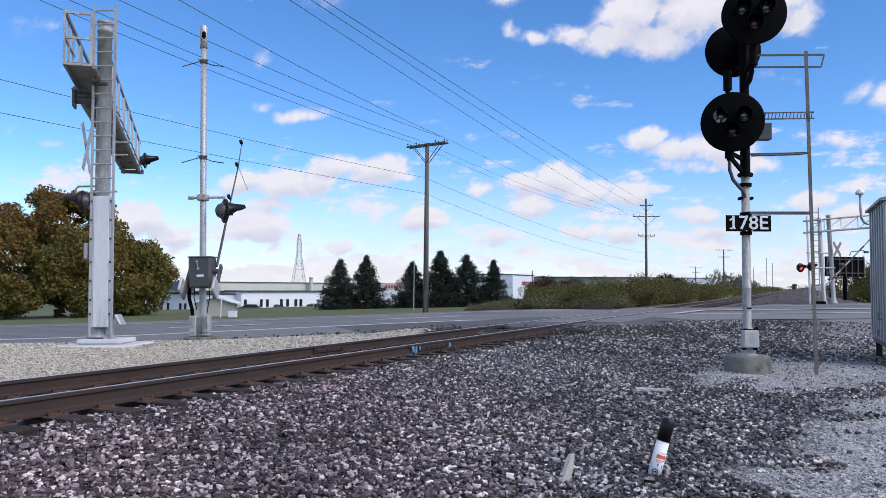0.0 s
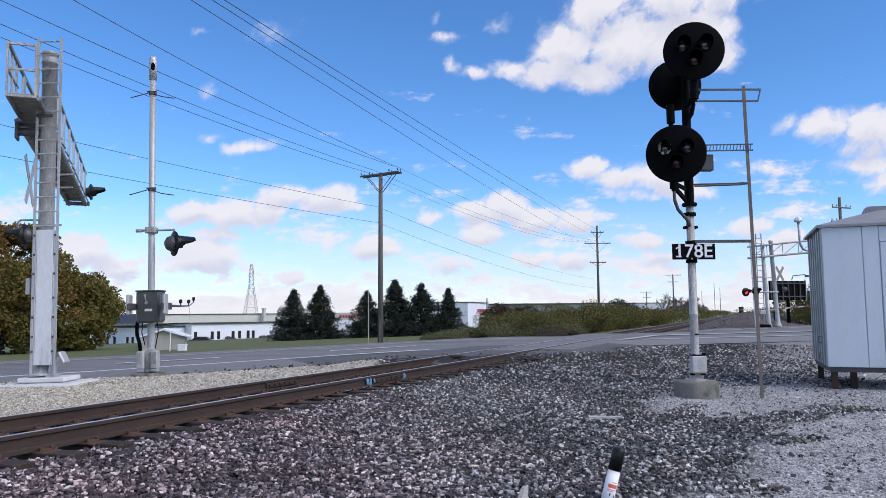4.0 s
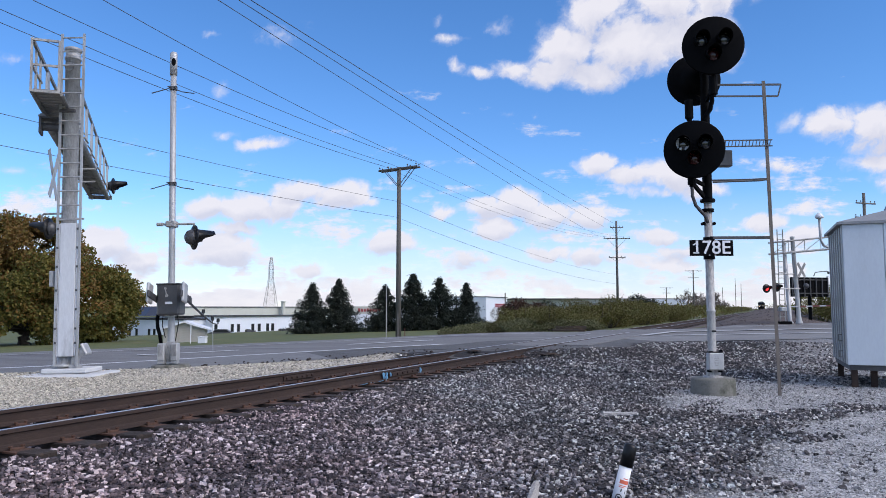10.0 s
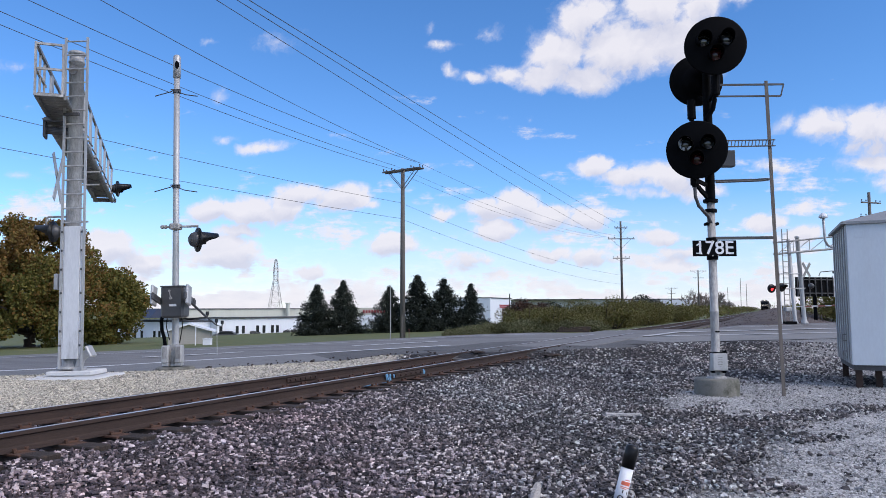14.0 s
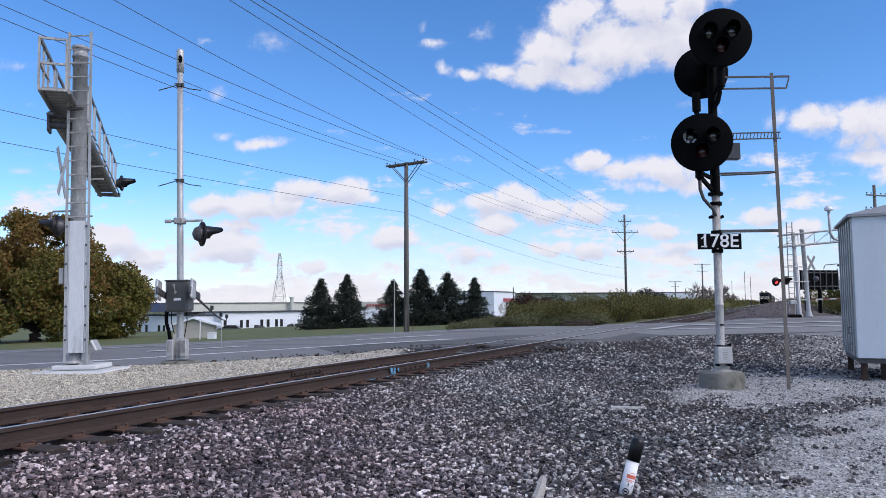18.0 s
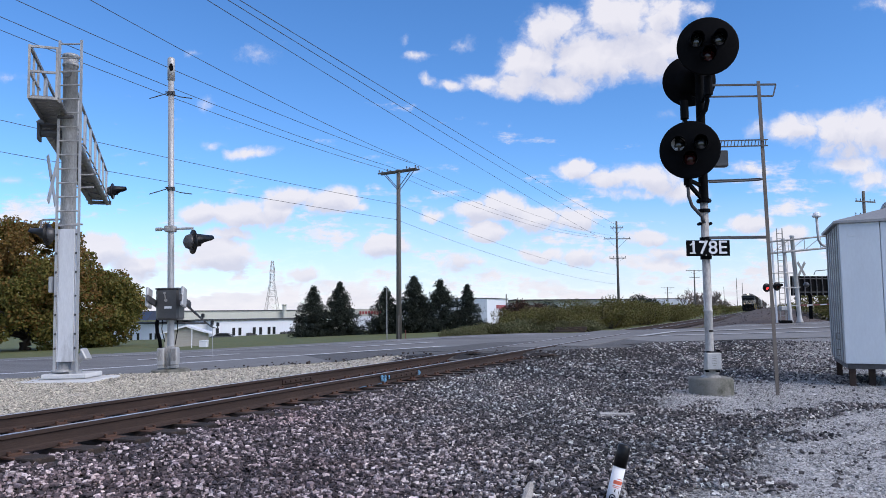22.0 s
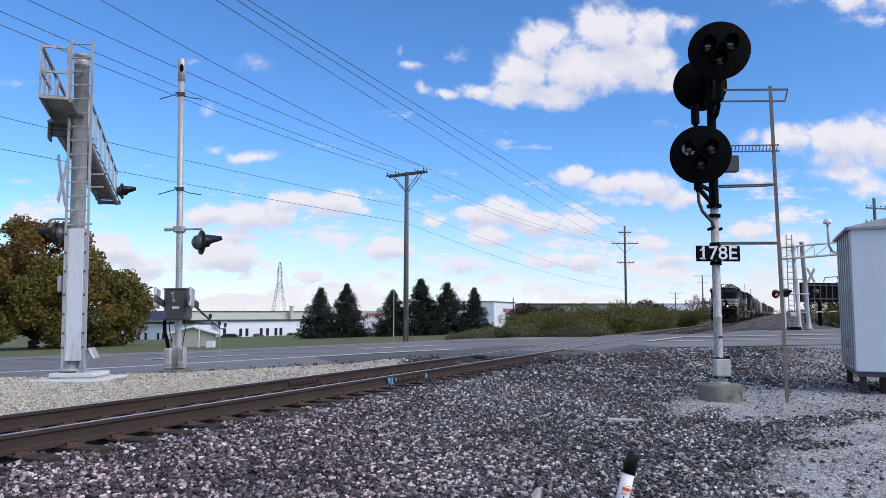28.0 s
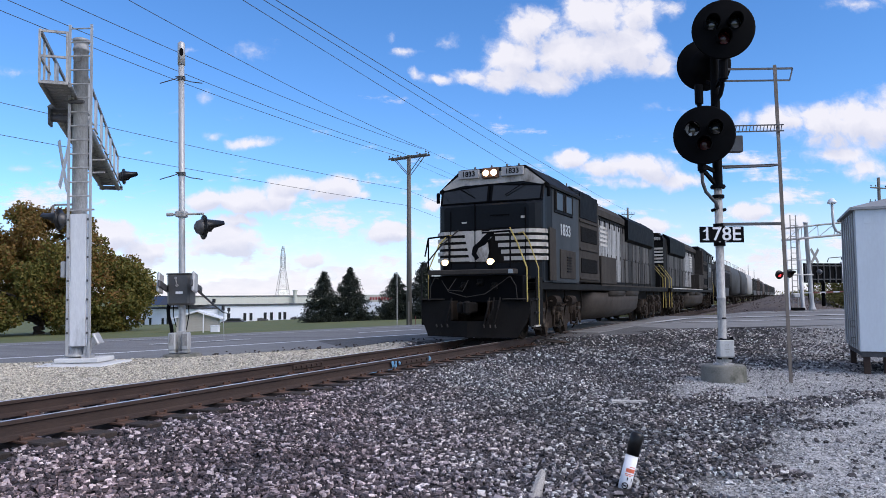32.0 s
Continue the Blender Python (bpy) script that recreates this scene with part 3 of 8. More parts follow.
for e in (-.6, .3, 1.2, 2, 3, 4, 5, 6.5, 8, 10, 13, 17, 22, 28, 36, 46, 60, 80):
    r = min(300 / math.tan(radians(max(e, .5))), 4300)
    rings.append([bm.verts.new((r * math.cos(a), r * math.sin(a), r * math.tan(radians(e)))) for a in (2 * math.pi * k / 64 for k in range(64))])
for a, b in zip(rings, rings[1:]):
    for k in range(64):
        bm.faces.new((a[k], b[k], b[(k + 1) % 64], a[(k + 1) % 64]))
cloud_layer = tagged(link("backdrop", bm, cloud_material()), "white fair-weather clouds drifting over a blue sky", "clouds", kind="structure")
cloud_layer.matrix_basis = put(0, 0, 1.6)


# ---- ground, road ----
def sheet(name, xs, ys, fz, material, keep=None, lift=0.0, world_xy=at):
    me = bpy.data.meshes.new(name)
    verts, faces, idx = [], [], {}
    for j, b in enumerate(ys):
        for i, a in enumerate(xs):
            p = world_xy(a, b)
            idx[i, j] = len(verts)
            verts.append((p[0], p[1], fz(p[0], p[1]) + lift))
    for j in range(len(ys) - 1):
        for i in range(len(xs) - 1):
            if keep is None or keep((xs[i] + xs[i + 1]) / 2, (ys[j] + ys[j + 1]) / 2):
                faces.append((idx[i, j], idx[i + 1, j], idx[i + 1, j + 1], idx[i, j + 1]))
    me.from_pydata(verts, [], faces)
    me.polygons.foreach_set("use_smooth", [True] * len(faces))
    me.materials.append(material)
    return new(name, me)


def spread(a, b, n, p):
    return [math.copysign(abs(t) ** p, t) * (b if t > 0 else -a) for t in (-1 + 2 * k / (n - 1) for k in range(n))]


def land_under(x, y):
    """The land sheet; it dips under the stone bed and the road."""
    lat, dep = plan(x, y)
    w, s = -.309 * lat + .951 * dep, .951 * lat + .309 * dep
    cover = smooth((w + 3) / 2) * smooth((33.2 - w) / 2.5) * smooth((s + 22) / 4) * smooth((34 - s) / 4)
    return height(x, y) - .05 - .55 * cover


lats = sorted(set(round(v, 2) for v in spread(-4300, 4300, 221, 3.4)))
ground = sheet("ground", lats, lats, land_under, GRASS_SHEET)
tagged(ground, "flat mown grass verge with dry autumn patches", "ground", kind="structure")


def steps(a, b, d):
    n = max(1, round((b - a) / d))
    return [a + (b - a) * k / n for k in range(n + 1)]


def bed_height(x, y):
    return height(x, y) + .02 * noise.noise((x * 1.7, y * 1.7, 0)) + .012 * noise.noise((x * 6, y * 6, 3))


bed = sheet("ballast", steps(-17, 22, .16), steps(-4, 29, .16), bed_height, BED, keep=lambda a, b: -.309 * a + .951 * b < 22.25)
tagged(bed, "crushed-stone ballast bed dark as the shade between stones, with paler gravel patches", "ballast", kind="structure")


def road_at(s, w):
    """World place from metres along and across the road."""
    return at(s * .951 - w * .309, s * .309 + w * .951)


along = steps(-60, -12, 4) + steps(-11, 42, 1) + steps(46, 160, 8)
pave = sheet("road", along, steps(22.0, 34.0, 1.0), height, ASPHALT, lift=0.0, world_xy=road_at)
tagged(pave, "worn grey asphalt road with white markings", "road", kind="structure")


def stripe(name, s0, s1, w0, w1, material, label, lift=.03):
    ob = sheet(name, steps(s0, s1, 1.0), [w0, w1], height, material, lift=lift, world_xy=road_at)
    return tagged(ob, label, "road marking", kind="structure")


def road_edge(s):
    """Ragged near edge of the asphalt."""
    w = 19.8 if s < 3 else 19.8 - .45 * (s - 3) if s < 7 else 18.6 if s < 9 else 18.6 + .5 * (s - 9) if s < 15 else 21.6
    return w + .18 * noise.noise((s * .9, 0, 0)) + .10 * noise.noise((s * 3.1, 5, 0))


def edge_sheet(name, s0, s1, w1, material, label, lift):
    """Asphalt from its ragged edge to the line w1."""
    def place(s, k):
        e = road_edge(s)
        return road_at(s, e + (w1 - e) * k)
    ob = sheet(name, steps(s0, s1, .4), steps(0, 1, .12), height, material, lift=lift, world_xy=place)
    return tagged(ob, label, "road", kind="structure")


edge_sheet("road_shoulder", -60, 3.4, 25.1, SHOULDER, "pale worn asphalt shoulder of the road", .02)
edge_sheet("road_shoulder", 3.4, 15.2, 24.6, ASPHALT_DARK, "ragged dark asphalt apron beside the crossing", .02)
edge_sheet("road_shoulder", 15.2, 150, 25.7, SLAB, "pale concrete shoulder slab of the road", .02)
stripe("road_shoulder", -60, 150, 32.6, 34.4, SHOULDER, "pale worn far shoulder of the road", .006)
stripe("road_marking", -60, 8.5, 25.2, 25.5, LINE_WHITE, "solid white edge line")
for s in (-26, -14, -2.2, 5.6):
    stripe("road_marking", s, s + 3.6, 28.85, 29.1, LINE_WHITE, "short white lane dash")
stripe("road_marking", 18.2, 60, 25.9, 26.25, LINE_WORN, "worn white edge line")
stripe("road_marking", -60, 70, 32.2, 32.34, LINE_WORN, "worn white far edge line")
stripe("road_marking", 20.9, 45, 28.75, 29.25, LINE_WORN, "worn white lane line")
stop_line = sheet("road_marking", steps(0, 1, .1), [-.30, .30], height, LINE_WORN, lift=.032, world_xy=lambda k, v: road_at(17.3 + 3.6 * k + v, 26.2 + 2.75 * k))
tagged(stop_line, "worn white stop line slanting beside the rails", "road marking", kind="structure")

# ---- railway ----
RAIL = [(-.075, 0), (.075, 0), (.075, .012), (.02, .03), (.009, .045), (.009, .135), (.036, .148), (.036, .178), (.028, .186), (-.028, .186), (-.036, .178), (-.036, .148), (-.009, .135), (-.009, .045), (-.02, .03), (-.075, .012)]
railway = thing("railway_track", Matrix(), "single railway track on dark timber ties", "railway", kind="structure")
for off, top in ((.7525, .470), (-.7525, .440)):
    bm = BM()
    ys = steps(-30, 20, 5) + steps(30, 900, 10)
    rings = [[bm.verts.new((track_x(y) + off + px, y, top - .186 + pz)) for px, pz in RAIL] for y in ys]
    n = len(RAIL)
    for a, b in zip(rings, rings[1:]):
        for k in range(n):
            f = bm.faces.new((a[k], a[(k + 1) % n], b[(k + 1) % n], b[k]))
            f.material_index = 1 if k == 8 else 0
    bmesh.ops.recalc_face_normals(bm, faces=bm.faces)
    part("rail", bm, [RAIL_SIDE, RAIL_TOP], railway, "rusty steel rail with a polished head")


# ---- railway: ties, plates, crossing ----
bm = BM()
box(bm, (0, 0, -.09), (2.6, .23, .18), .012)
tie0 = None
plate_bm = BM()
box(plate_bm, (.02, 0, .009), (.46, .21, .022), .004)
box(plate_bm, (.105, 0, .028), (.05, .12, .022), .004)
for sx in (-.115, .115):
    for sy in (-.06, .06):
        box(plate_bm, (sx, sy, .035), (.030, .022, .035), .004)
        rod(plate_bm, (sx, sy, .05), (sx, sy, .062), .022, n=6)
plate_mesh = None
rnd = random.Random(4)
for k in range(64):
    y = -1.0 + k * .535
    tilt = rnd.uniform(-1.2, 1.2)
    m = Matrix.Translation((track_x(y) + rnd.uniform(-.05, .05), y + rnd.uniform(-.03, .03), .264)) @ Euler((0, radians(-1.14), radians(tilt))).to_matrix().to_4x4()
    if tie0 is None:
        tie0 = part("tie", bm, TIE, railway, m=m)
    else:
        again(tie0, railway, m)
    for off, top in ((.7525, .470), (-.7525, .440)):
        pm = Matrix.Translation((track_x(y) + off, y, top - .186 - .020))
        if plate_mesh is None:
            plate_mesh = part("tie_plate", plate_bm, RUST, railway, "rusty spiked tie plate", m=pm)
        else:
            again(plate_mesh, railway, pm)
# the ties further off, joined
bm = BM()
for k in range(64, 640):
    y = -1.0 + k * .535
    if 33.2 < y + .0 < 34 or y < 46:
        continue
    box(bm, (track_x(y), y, .18), (2.6, .23, .18))
tagged(part("distant_ties", bm, TIE, railway), kind="stuff")


def joint_bar(y0, y1, off, top):
    bm = BM()
    yc = (y0 + y1) / 2
    box(bm, (.028, 0, .092), (.03, y1 - y0, .085), .008)
    for k in range(6):
        box(bm, (.052, -(y1 - y0) / 2 + (k + .5) * (y1 - y0) / 6, .095), (.03, .035, .035), .006)
    return part("joint_bar", bm, RAIL_SIDE, railway, "bolted rail joint bar", m=Matrix.Translation((track_x(yc) + off, yc, top - .186)))


joint_bar(11.55, 12.75, .7525, .470)
joint_bar(10.4, 11.3, -.7525, .440)
smear = random.Random(12)
for y0, y1, n, foot in ((11.30, 11.60, 9, False), (12.74, 12.90, 6, False), (10.55, 11.35, 9, True)):
    for k in range(n):
        y = smear.uniform(y0, y1)
        bm = BM()
        bmesh.ops.create_icosphere(bm, subdivisions=1, radius=1)
        hh, ww = smear.uniform(.015, .05), smear.uniform(.02, .06)
        for v in bm.verts:
            v.co = v.co * (1 + .3 * smear.uniform(-1, 1))
            v.co = Vector((v.co.x * (.035 if foot else .006), v.co.y * ww * (1.6 if foot else 1), v.co.z * (.005 if foot else hh)))
        where = (track_x(y) + .7525 + (.066 if foot else .046 if y < 12 else .012), y, .284 + (.016 if foot else smear.uniform(.05, .13)))
        part("paint_mark", bm, BLUE_PAINT, railway, "blue spray-paint mark on the rail", m=Matrix.Translation(where))

for off, w, lab in ((0, 1.36, "dark crossing panel between the rails"), (1.35, 1.0, "dark crossing panel beside the rail"), (-1.35, 1.0, "dark crossing panel beside the rail")):
    bm = BM()
    y0, y1 = 21.5 + off * .5, 40.5 + off * .45
    top = .434 + .02 * off
    ys = steps(y0, y1, 1.1)
    for a, b in zip(ys, ys[1:]):
        yc = (a + b) / 2
        box(bm, (track_x(yc) + off, yc, top - .08), (w, b - a - .012, .16), .01)
    part("crossing_panel", bm, ASPHALT, railway, lab)
def fill_edge(off):
    """Ragged line across the track where the asphalt of the crossing begins."""
    return 19.30 + .93 * off * (1 if abs(off) < .9 else 0) + (.80 if off >= .9 else -.80 if off <= -.9 else 0) + .10 * noise.noise((off * 2.3, 1, 0)) + 1.5 * max(0, off - 1.3)


bm = BM()
cols = steps(-2.4, 3.0, .15)
grid = []
for a in cols:
    y0, column = fill_edge(a), []
    for j in range(9):
        y = y0 + (23.4 - y0) * max(0, j - 1) / 7
        x = track_x(y) + a
        top = .428 if abs(a) < .8 else .428 + (max(height(x, y) + .03, .30) - .428) * smooth((abs(a) - .8) / 1.4)
        top += .012 * noise.noise((x * 2.5, y * 2.5, 4))
        column.append(bm.verts.new((x, y - (.05 if j == 0 else 0), top - (.22 if j == 0 else 0))))
    grid.append(column)
for c0, c1 in zip(grid, grid[1:]):
    for j in range(8):
        bm.faces.new((c0[j], c1[j], c1[j + 1], c0[j + 1]))
tagged(link("crossing_fill", bm, ASPHALT_DARK), "dark ragged asphalt that closes over the rails at the crossing", "asphalt", kind="structure")
for lat, dep, s in ((3.0, 20.1, .75), (.95, 20.0, .5)):
    bm = BM()
    bmesh.ops.create_icosphere(bm, subdivisions=3, radius=1)
    for v in bm.verts:
        v.co *= 1 + .35 * noise.noise(v.co * 2.2)
        v.co = Vector((v.co.x * .42 * s, v.co.y * .22 * s, max(v.co.z, -.2) * .085 * s))
    p = at(lat, dep)
    ob = link("asphalt_lump", bm, TIE, False)
    ob.matrix_basis = pose(p.x, p.y, height(p.x, p.y) + .05, 0, 0, 20)
    tagged(ob, "low heap of broken black asphalt beside the rail", "rubble")


# ---- loose stone ----
# an uneven block with two chopped corners
CHIP_V = [(-.80, -.70, -.62), (.85, -.62, -.70), (.70, .80, -.60), (-.72, .74, -.70), (-.78, -.20, .66), (-.15, -.78, .70), (.74, -.70, .55), (.80, .30, .62), (.25, .80, .60), (-.70, .72, .70)]
CHIP_F = [(4, 5, 6), (4, 6, 7), (4, 7, 8), (4, 8, 9), (0, 4, 9), (0, 9, 3), (0, 1, 5), (0, 5, 4), (1, 6, 5), (1, 2, 7), (1, 7, 6), (2, 8, 7), (2, 3, 9), (2, 9, 8)]


def rocks(name, spots, material, label, seed=1, flat=.7):
    """Many angular stones in one mesh; spots of (x, y, z, size)."""
    rs = np.random.RandomState(seed)
    base, tri = np.array(CHIP_V) * 1.12, np.array(CHIP_F)
    nv, nf = len(base), len(tri)
    spots = np.array(spots)
    n = len(spots)
    shape = base[None] * (1 + rs.uniform(-.40, .30, (n, nv, 1))) + rs.uniform(-.24, .24, (n, nv, 3))
    shape = shape * np.stack([rs.uniform(.75, 1.35, n), rs.uniform(.6, 1.0, n), rs.uniform(.45, .9, n) * flat / .7], 1)[:, None]
    a, b = rs.uniform(0, 6.283, n), rs.normal(0, .55, n)
    ca, sa, cb, sb = np.cos(a), np.sin(a), np.cos(b), np.sin(b)
    x, y, z = shape[..., 0], shape[..., 1], shape[..., 2]
    y, z = y * cb[:, None] - z * sb[:, None], y * sb[:, None] + z * cb[:, None]
    x, y = x * ca[:, None] - y * sa[:, None], x * sa[:, None] + y * ca[:, None]
    v = np.stack([x, y, z], -1) * spots[:, None, 3:4] * .5 + spots[:, None, :3]
    f = tri[None] + nv * np.arange(n)[:, None, None]
    me = bpy.data.meshes.new(name)
    me.vertices.add(nv * n)
    me.vertices.foreach_set("co", v.ravel())
    me.loops.add(3 * nf * n)
    me.loops.foreach_set("vertex_index", f.ravel().astype(np.int32))
    me.polygons.add(nf * n)
    me.polygons.foreach_set("loop_start", np.arange(0, 3 * nf * n, 3, dtype=np.int32))
    me.polygons.foreach_set("use_smooth", [False] * (nf * n))
    me.update(calc_edges=True)
    me.validate()
    me.materials.append(material)
    return tagged(new(name, me), label, "stone", kind="stuff")


def yard_side(x, y):
    return x * .93 - y * .16 + 1.60 + 1.0 * noise.noise((x * 1.1, y * 1.1, 7))


def pad_side(x, y):
    return 1 - .20 * (x - PAD[0]) ** 2 - .078 * (y - PAD[1]) ** 2 + .7 * noise.noise((x * 1.4, y * 1.4, 2))


def tongue_side(x, y):
    """The tongue of dark stone between yard and pad."""
    along, across = (x + .7) * .52 + (y - 10.3) * .855, abs((x + .7) * .855 - (y - 10.3) * .52)
    return .40 - across - .05 * along - max(0, along - 3.4) + .5 * noise.noise((x * 1.5, y * 1.5, 4))


def scatter():
    rs = random.Random(11)
    dark, pale, grit = [], [], []
    for d0, d1, per, lo, hi in ((3.2, 6.5, 1380, .0195, .048), (6.5, 10, 1120, .0195, .047), (10, 15, 780, .021, .047), (15, 25, 200, .034, .062)):
        area = 1.36 * (d1 * d1 - d0 * d0) / 2
        for _ in range(int(area * per)):
            dep = math.sqrt(rs.uniform(d0 * d0, d1 * d1))
            lat = rs.uniform(-.68, .68) * dep
            if -.309 * lat + .951 * dep > 21.0:
                continue
            if -.309 * lat + .951 * dep > road_edge(.951 * lat + .309 * dep) - .02:
                continue                       # on the asphalt
            p = at(lat, dep)
            r = p.x - track_x(p.y)
            if -1.75 < r < 1.50 and (abs((p.y + 1.0) / .535 % 1 - .5) > .24 or abs(abs(r) - .7525) < .11):
                continue                       # on a tie or under a rail
            if -2.5 < r < 3.05 and p.y > fill_edge(r) - .06:
                continue                       # under the asphalt of the crossing
            if abs(lat - 1.37) < .08 and 5.72 < dep < 6.0:
                continue                       # round the marker tube
            s = rs.uniform(lo, hi) * (1.35 if rs.random() < .06 else 1)
            z = height(p.x, p.y)
            if r < -1.9:
                if rs.random() < .85:
                    pale.append((p.x, p.y, z + .01, s * rs.uniform(.5, .85)))
            elif tongue_side(p.x, p.y) < rs.uniform(-.18, .22) and (yard_side(p.x, p.y) > rs.uniform(-.15, .15) or pad_side(p.x, p.y) > rs.uniform(-.2, .2)
                                                                          or (p.x > rs.uniform(-1.2, .4) and p.y > 14 and rs.random() < .55)):
                if rs.random() < .012:         # a stray dark stone
                    dark.append((p.x, p.y, z + .015, s))
                elif rs.random() < .97:
                    grit.append((p.x, p.y, z + .008, s * (.42 if rs.random() < .93 else .9)))
            else:
                dark.append((p.x, p.y, z + rs.uniform(-.005, .042), s))
    for _ in range(9000):                      # the near ground beside the view
        x, y = rs.uniform(-6.0, 0.6), rs.uniform(-4.0, 6.5)
        lat, dep = plan(x, y)
        if (dep > 3.2 and abs(lat) < .68 * dep) or yard_side(x, y) > .1:
            continue
        if abs(x - track_x(y)) < 1.5:
            continue
        dark.append((x, y, height(x, y) + rs.uniform(0, .03), rs.uniform(.035, .075)))
    return dark, pale, grit


_dark, _pale, _grit = scatter()
rocks("ballast_stones", _dark, STONE, "loose angular purple-grey crushed ballast stones", 1)
rocks("gravel_stones", _pale, STONE_PALE, "loose cream-coloured limestone gravel by the road", 2)
GRIT = mat("grey gravel", (.48, .47, .455), (.26, .255, .248), 14, .9, 0, .3, 70, island=.75)
rocks("gravel_stones", _grit, GRIT, "fine pale grey gravel of the yard", 3)


def crumbs():
    """Broken bits of asphalt along the ragged edge of the road."""
    rs = random.Random(23)
    out = []
    for _ in range(170):
        s = rs.uniform(-4, 11)
        w = road_edge(s) + abs(rs.gauss(0, .9)) - .25
        p = road_at(s, w)
        out.append((p.x, p.y, height(p.x, p.y) + .03, rs.uniform(.025, .07) * (1.6 if rs.random() < .1 else 1)))
    return out


rocks("asphalt_crumbs", crumbs(), TIE, "dark crumbs of broken asphalt along the road edge", 6)


# ---- writing ----
def letters(name, text, size, material, parent, m, label="", depth=.004, bold=0.0):
    cu = bpy.data.curves.new(name, "FONT")
    cu.body, cu.size, cu.extrude, cu.align_x, cu.align_y, cu.offset = text, size, depth, "CENTER", "CENTER", bold
    tmp = bpy.data.objects.new(name, cu)
    scene.collection.objects.link(tmp)
    me = bpy.data.meshes.new_from_object(tmp.evaluated_get(bpy.context.evaluated_depsgraph_get()))
    bpy.data.objects.remove(tmp)
    me.materials.clear()
    me.materials.append(material)
    ob = new(name, me)
    ob.parent = parent
    ob.matrix_basis = m
    if label:
        ob["label"] = label
    return ob


FACE = pose(0, 0, 0, 90)           # turns flat writing upright, facing -y


# ---- the block signal ----
def signal_head(name, parent, c, facing, radius, broken=False):
    """A round black target with three hooded lenses in a triangle. facing: degrees about z, 0 looks along -y."""
    m = Matrix.Translation(c) @ Euler((0, 0, radians(facing))).to_matrix().to_4x4()
    bm = BM()
    turn = Euler((radians(90), 0, 0)).to_matrix().to_4x4()
    lathe(bm, [(0, .02), (radius * .96, .02), (radius, .012), (radius, -.012), (radius * .96, -.02), (.27, -.03), (.25, -.20), (.10, -.26), (0, -.26)], 40, turn)
    head = part(name, bm, BLACK, parent, "round black signal target with three hooded lenses", True, m)
    for lx, lz, red in ((-.19, .11, 0), (.19, .11, 0), (0, -.16, 1)):
        bm = BM()
        n = 20
        r0 = []
        r1 = []
        for k in range(n + 1):
            a = radians(-50 + 280 * k / n)
            r0.append((bm.verts.new((lx + .135 * math.cos(a), -.02, lz + .135 * math.sin(a))), bm.verts.new((lx + .128 * math.cos(a), -.02, lz + .128 * math.sin(a)))))
            ext = .20 + .10 * max(0, math.sin(a))
            r1.append((bm.verts.new((lx + .125 * math.cos(a), -.02 - ext, lz + .125 * math.sin(a) - .03)), bm.verts.new((lx + .119 * math.cos(a), -.02 - ext, lz + .119 * math.sin(a) - .03))))
        for k in range(n):
            for q, flip in ((0, 0), (1, 1)):
                f = (r0[k][q], r0[k + 1][q], r1[k + 1][q], r1[k][q])
                bm.faces.new(f[::-1] if flip else f)
            bm.faces.new((r1[k][0], r1[k + 1][0], r1[k + 1][1], r1[k][1]))
        part("visor", bm, BLACK, head, "", True)
        bm = BM()
        lathe(bm, [(0, .045), (.05, .04), (.09, .028), (.115, .012), (.12, 0)], 24, Matrix.Translation((lx, -.02, lz)) @ turn)
        part("lens", bm, RED_LENS if red else LENS_DARK, head, "dull red lens" if red else "dark unlit lens", True)
        if broken and lx < 0:
            rs = random.Random(5)
            for a0, a1, deep in ((120, 225, .055), (232, 262, .07), (285, 335, .045), (20, 75, .018)):   # crescents left of a shattered lens
                bm = BM()
                n = 7
                turns = [radians(a0 + (a1 - a0) * k / n) for k in range(n + 1)]
                p = [(lx + .124 * math.cos(a), lz + .124 * math.sin(a)) for a in turns]
                p += [(lx + r * math.cos(a), lz + r * math.sin(a)) for a, r in ((a, .120 - deep * (.45 + .55 * math.sin(math.pi * k / n)) * rs.uniform(.6, 1.1)) for k, a in reversed(list(enumerate(turns))))]
                prism(bm, p, -.062, -.054)
                part("lens_shard", bm, SHARD, head, "pale shard of a broken lens")
    return head


SHARD = mat("frosted glass shard", (.62, .64, .66), (.40, .42, .44), 30, .35, 0, .05)
LENS_DARK = glass("unlit lens", (.025, .028, .03), .12)
LENS_DARK.node_tree.nodes["Principled BSDF"].inputs["Coat Weight"].default_value = .4
sig = thing("railway_signal", put(4.89, 13.1, .11), "tall three-headed railway signal mast on a concrete foot", "signal")
bm = BM()
lathe(bm, [(.385, -.30), (.385, -.05), (.38, .22), (.365, .245), (.345, .255), (0, .255)], 36)
part("foundation", bm, CONCRETE, sig, "stained concrete foot", True)
bm = BM()
lathe(bm, [(.17, .23), (.17, .27), (.074, .31), (.073, 1.42), (.080, 1.43), (.080, 1.45), (.072, 1.46), (.070, 3.45)], 20)
part("pole", bm, GALV, sig, "", True)
bm = BM()
lathe(bm, [(.086, 3.45), (.085, 3.5), (.076, 5.9), (.09, 5.95), (0, 5.97)], 16)
part("upper_pole", bm, BLACK, sig, "soot-black upper pole", True)
for z, r in ((3.44, .125), (3.26, .105), (4.15, .11), (2.74, .10), (2.40, .10)):
    bm = BM()
    rod(bm, (0, 0, z - .03), (0, 0, z + .03), r, n=16)
    part("clamp", bm, BLACK, sig, "bolted black band")
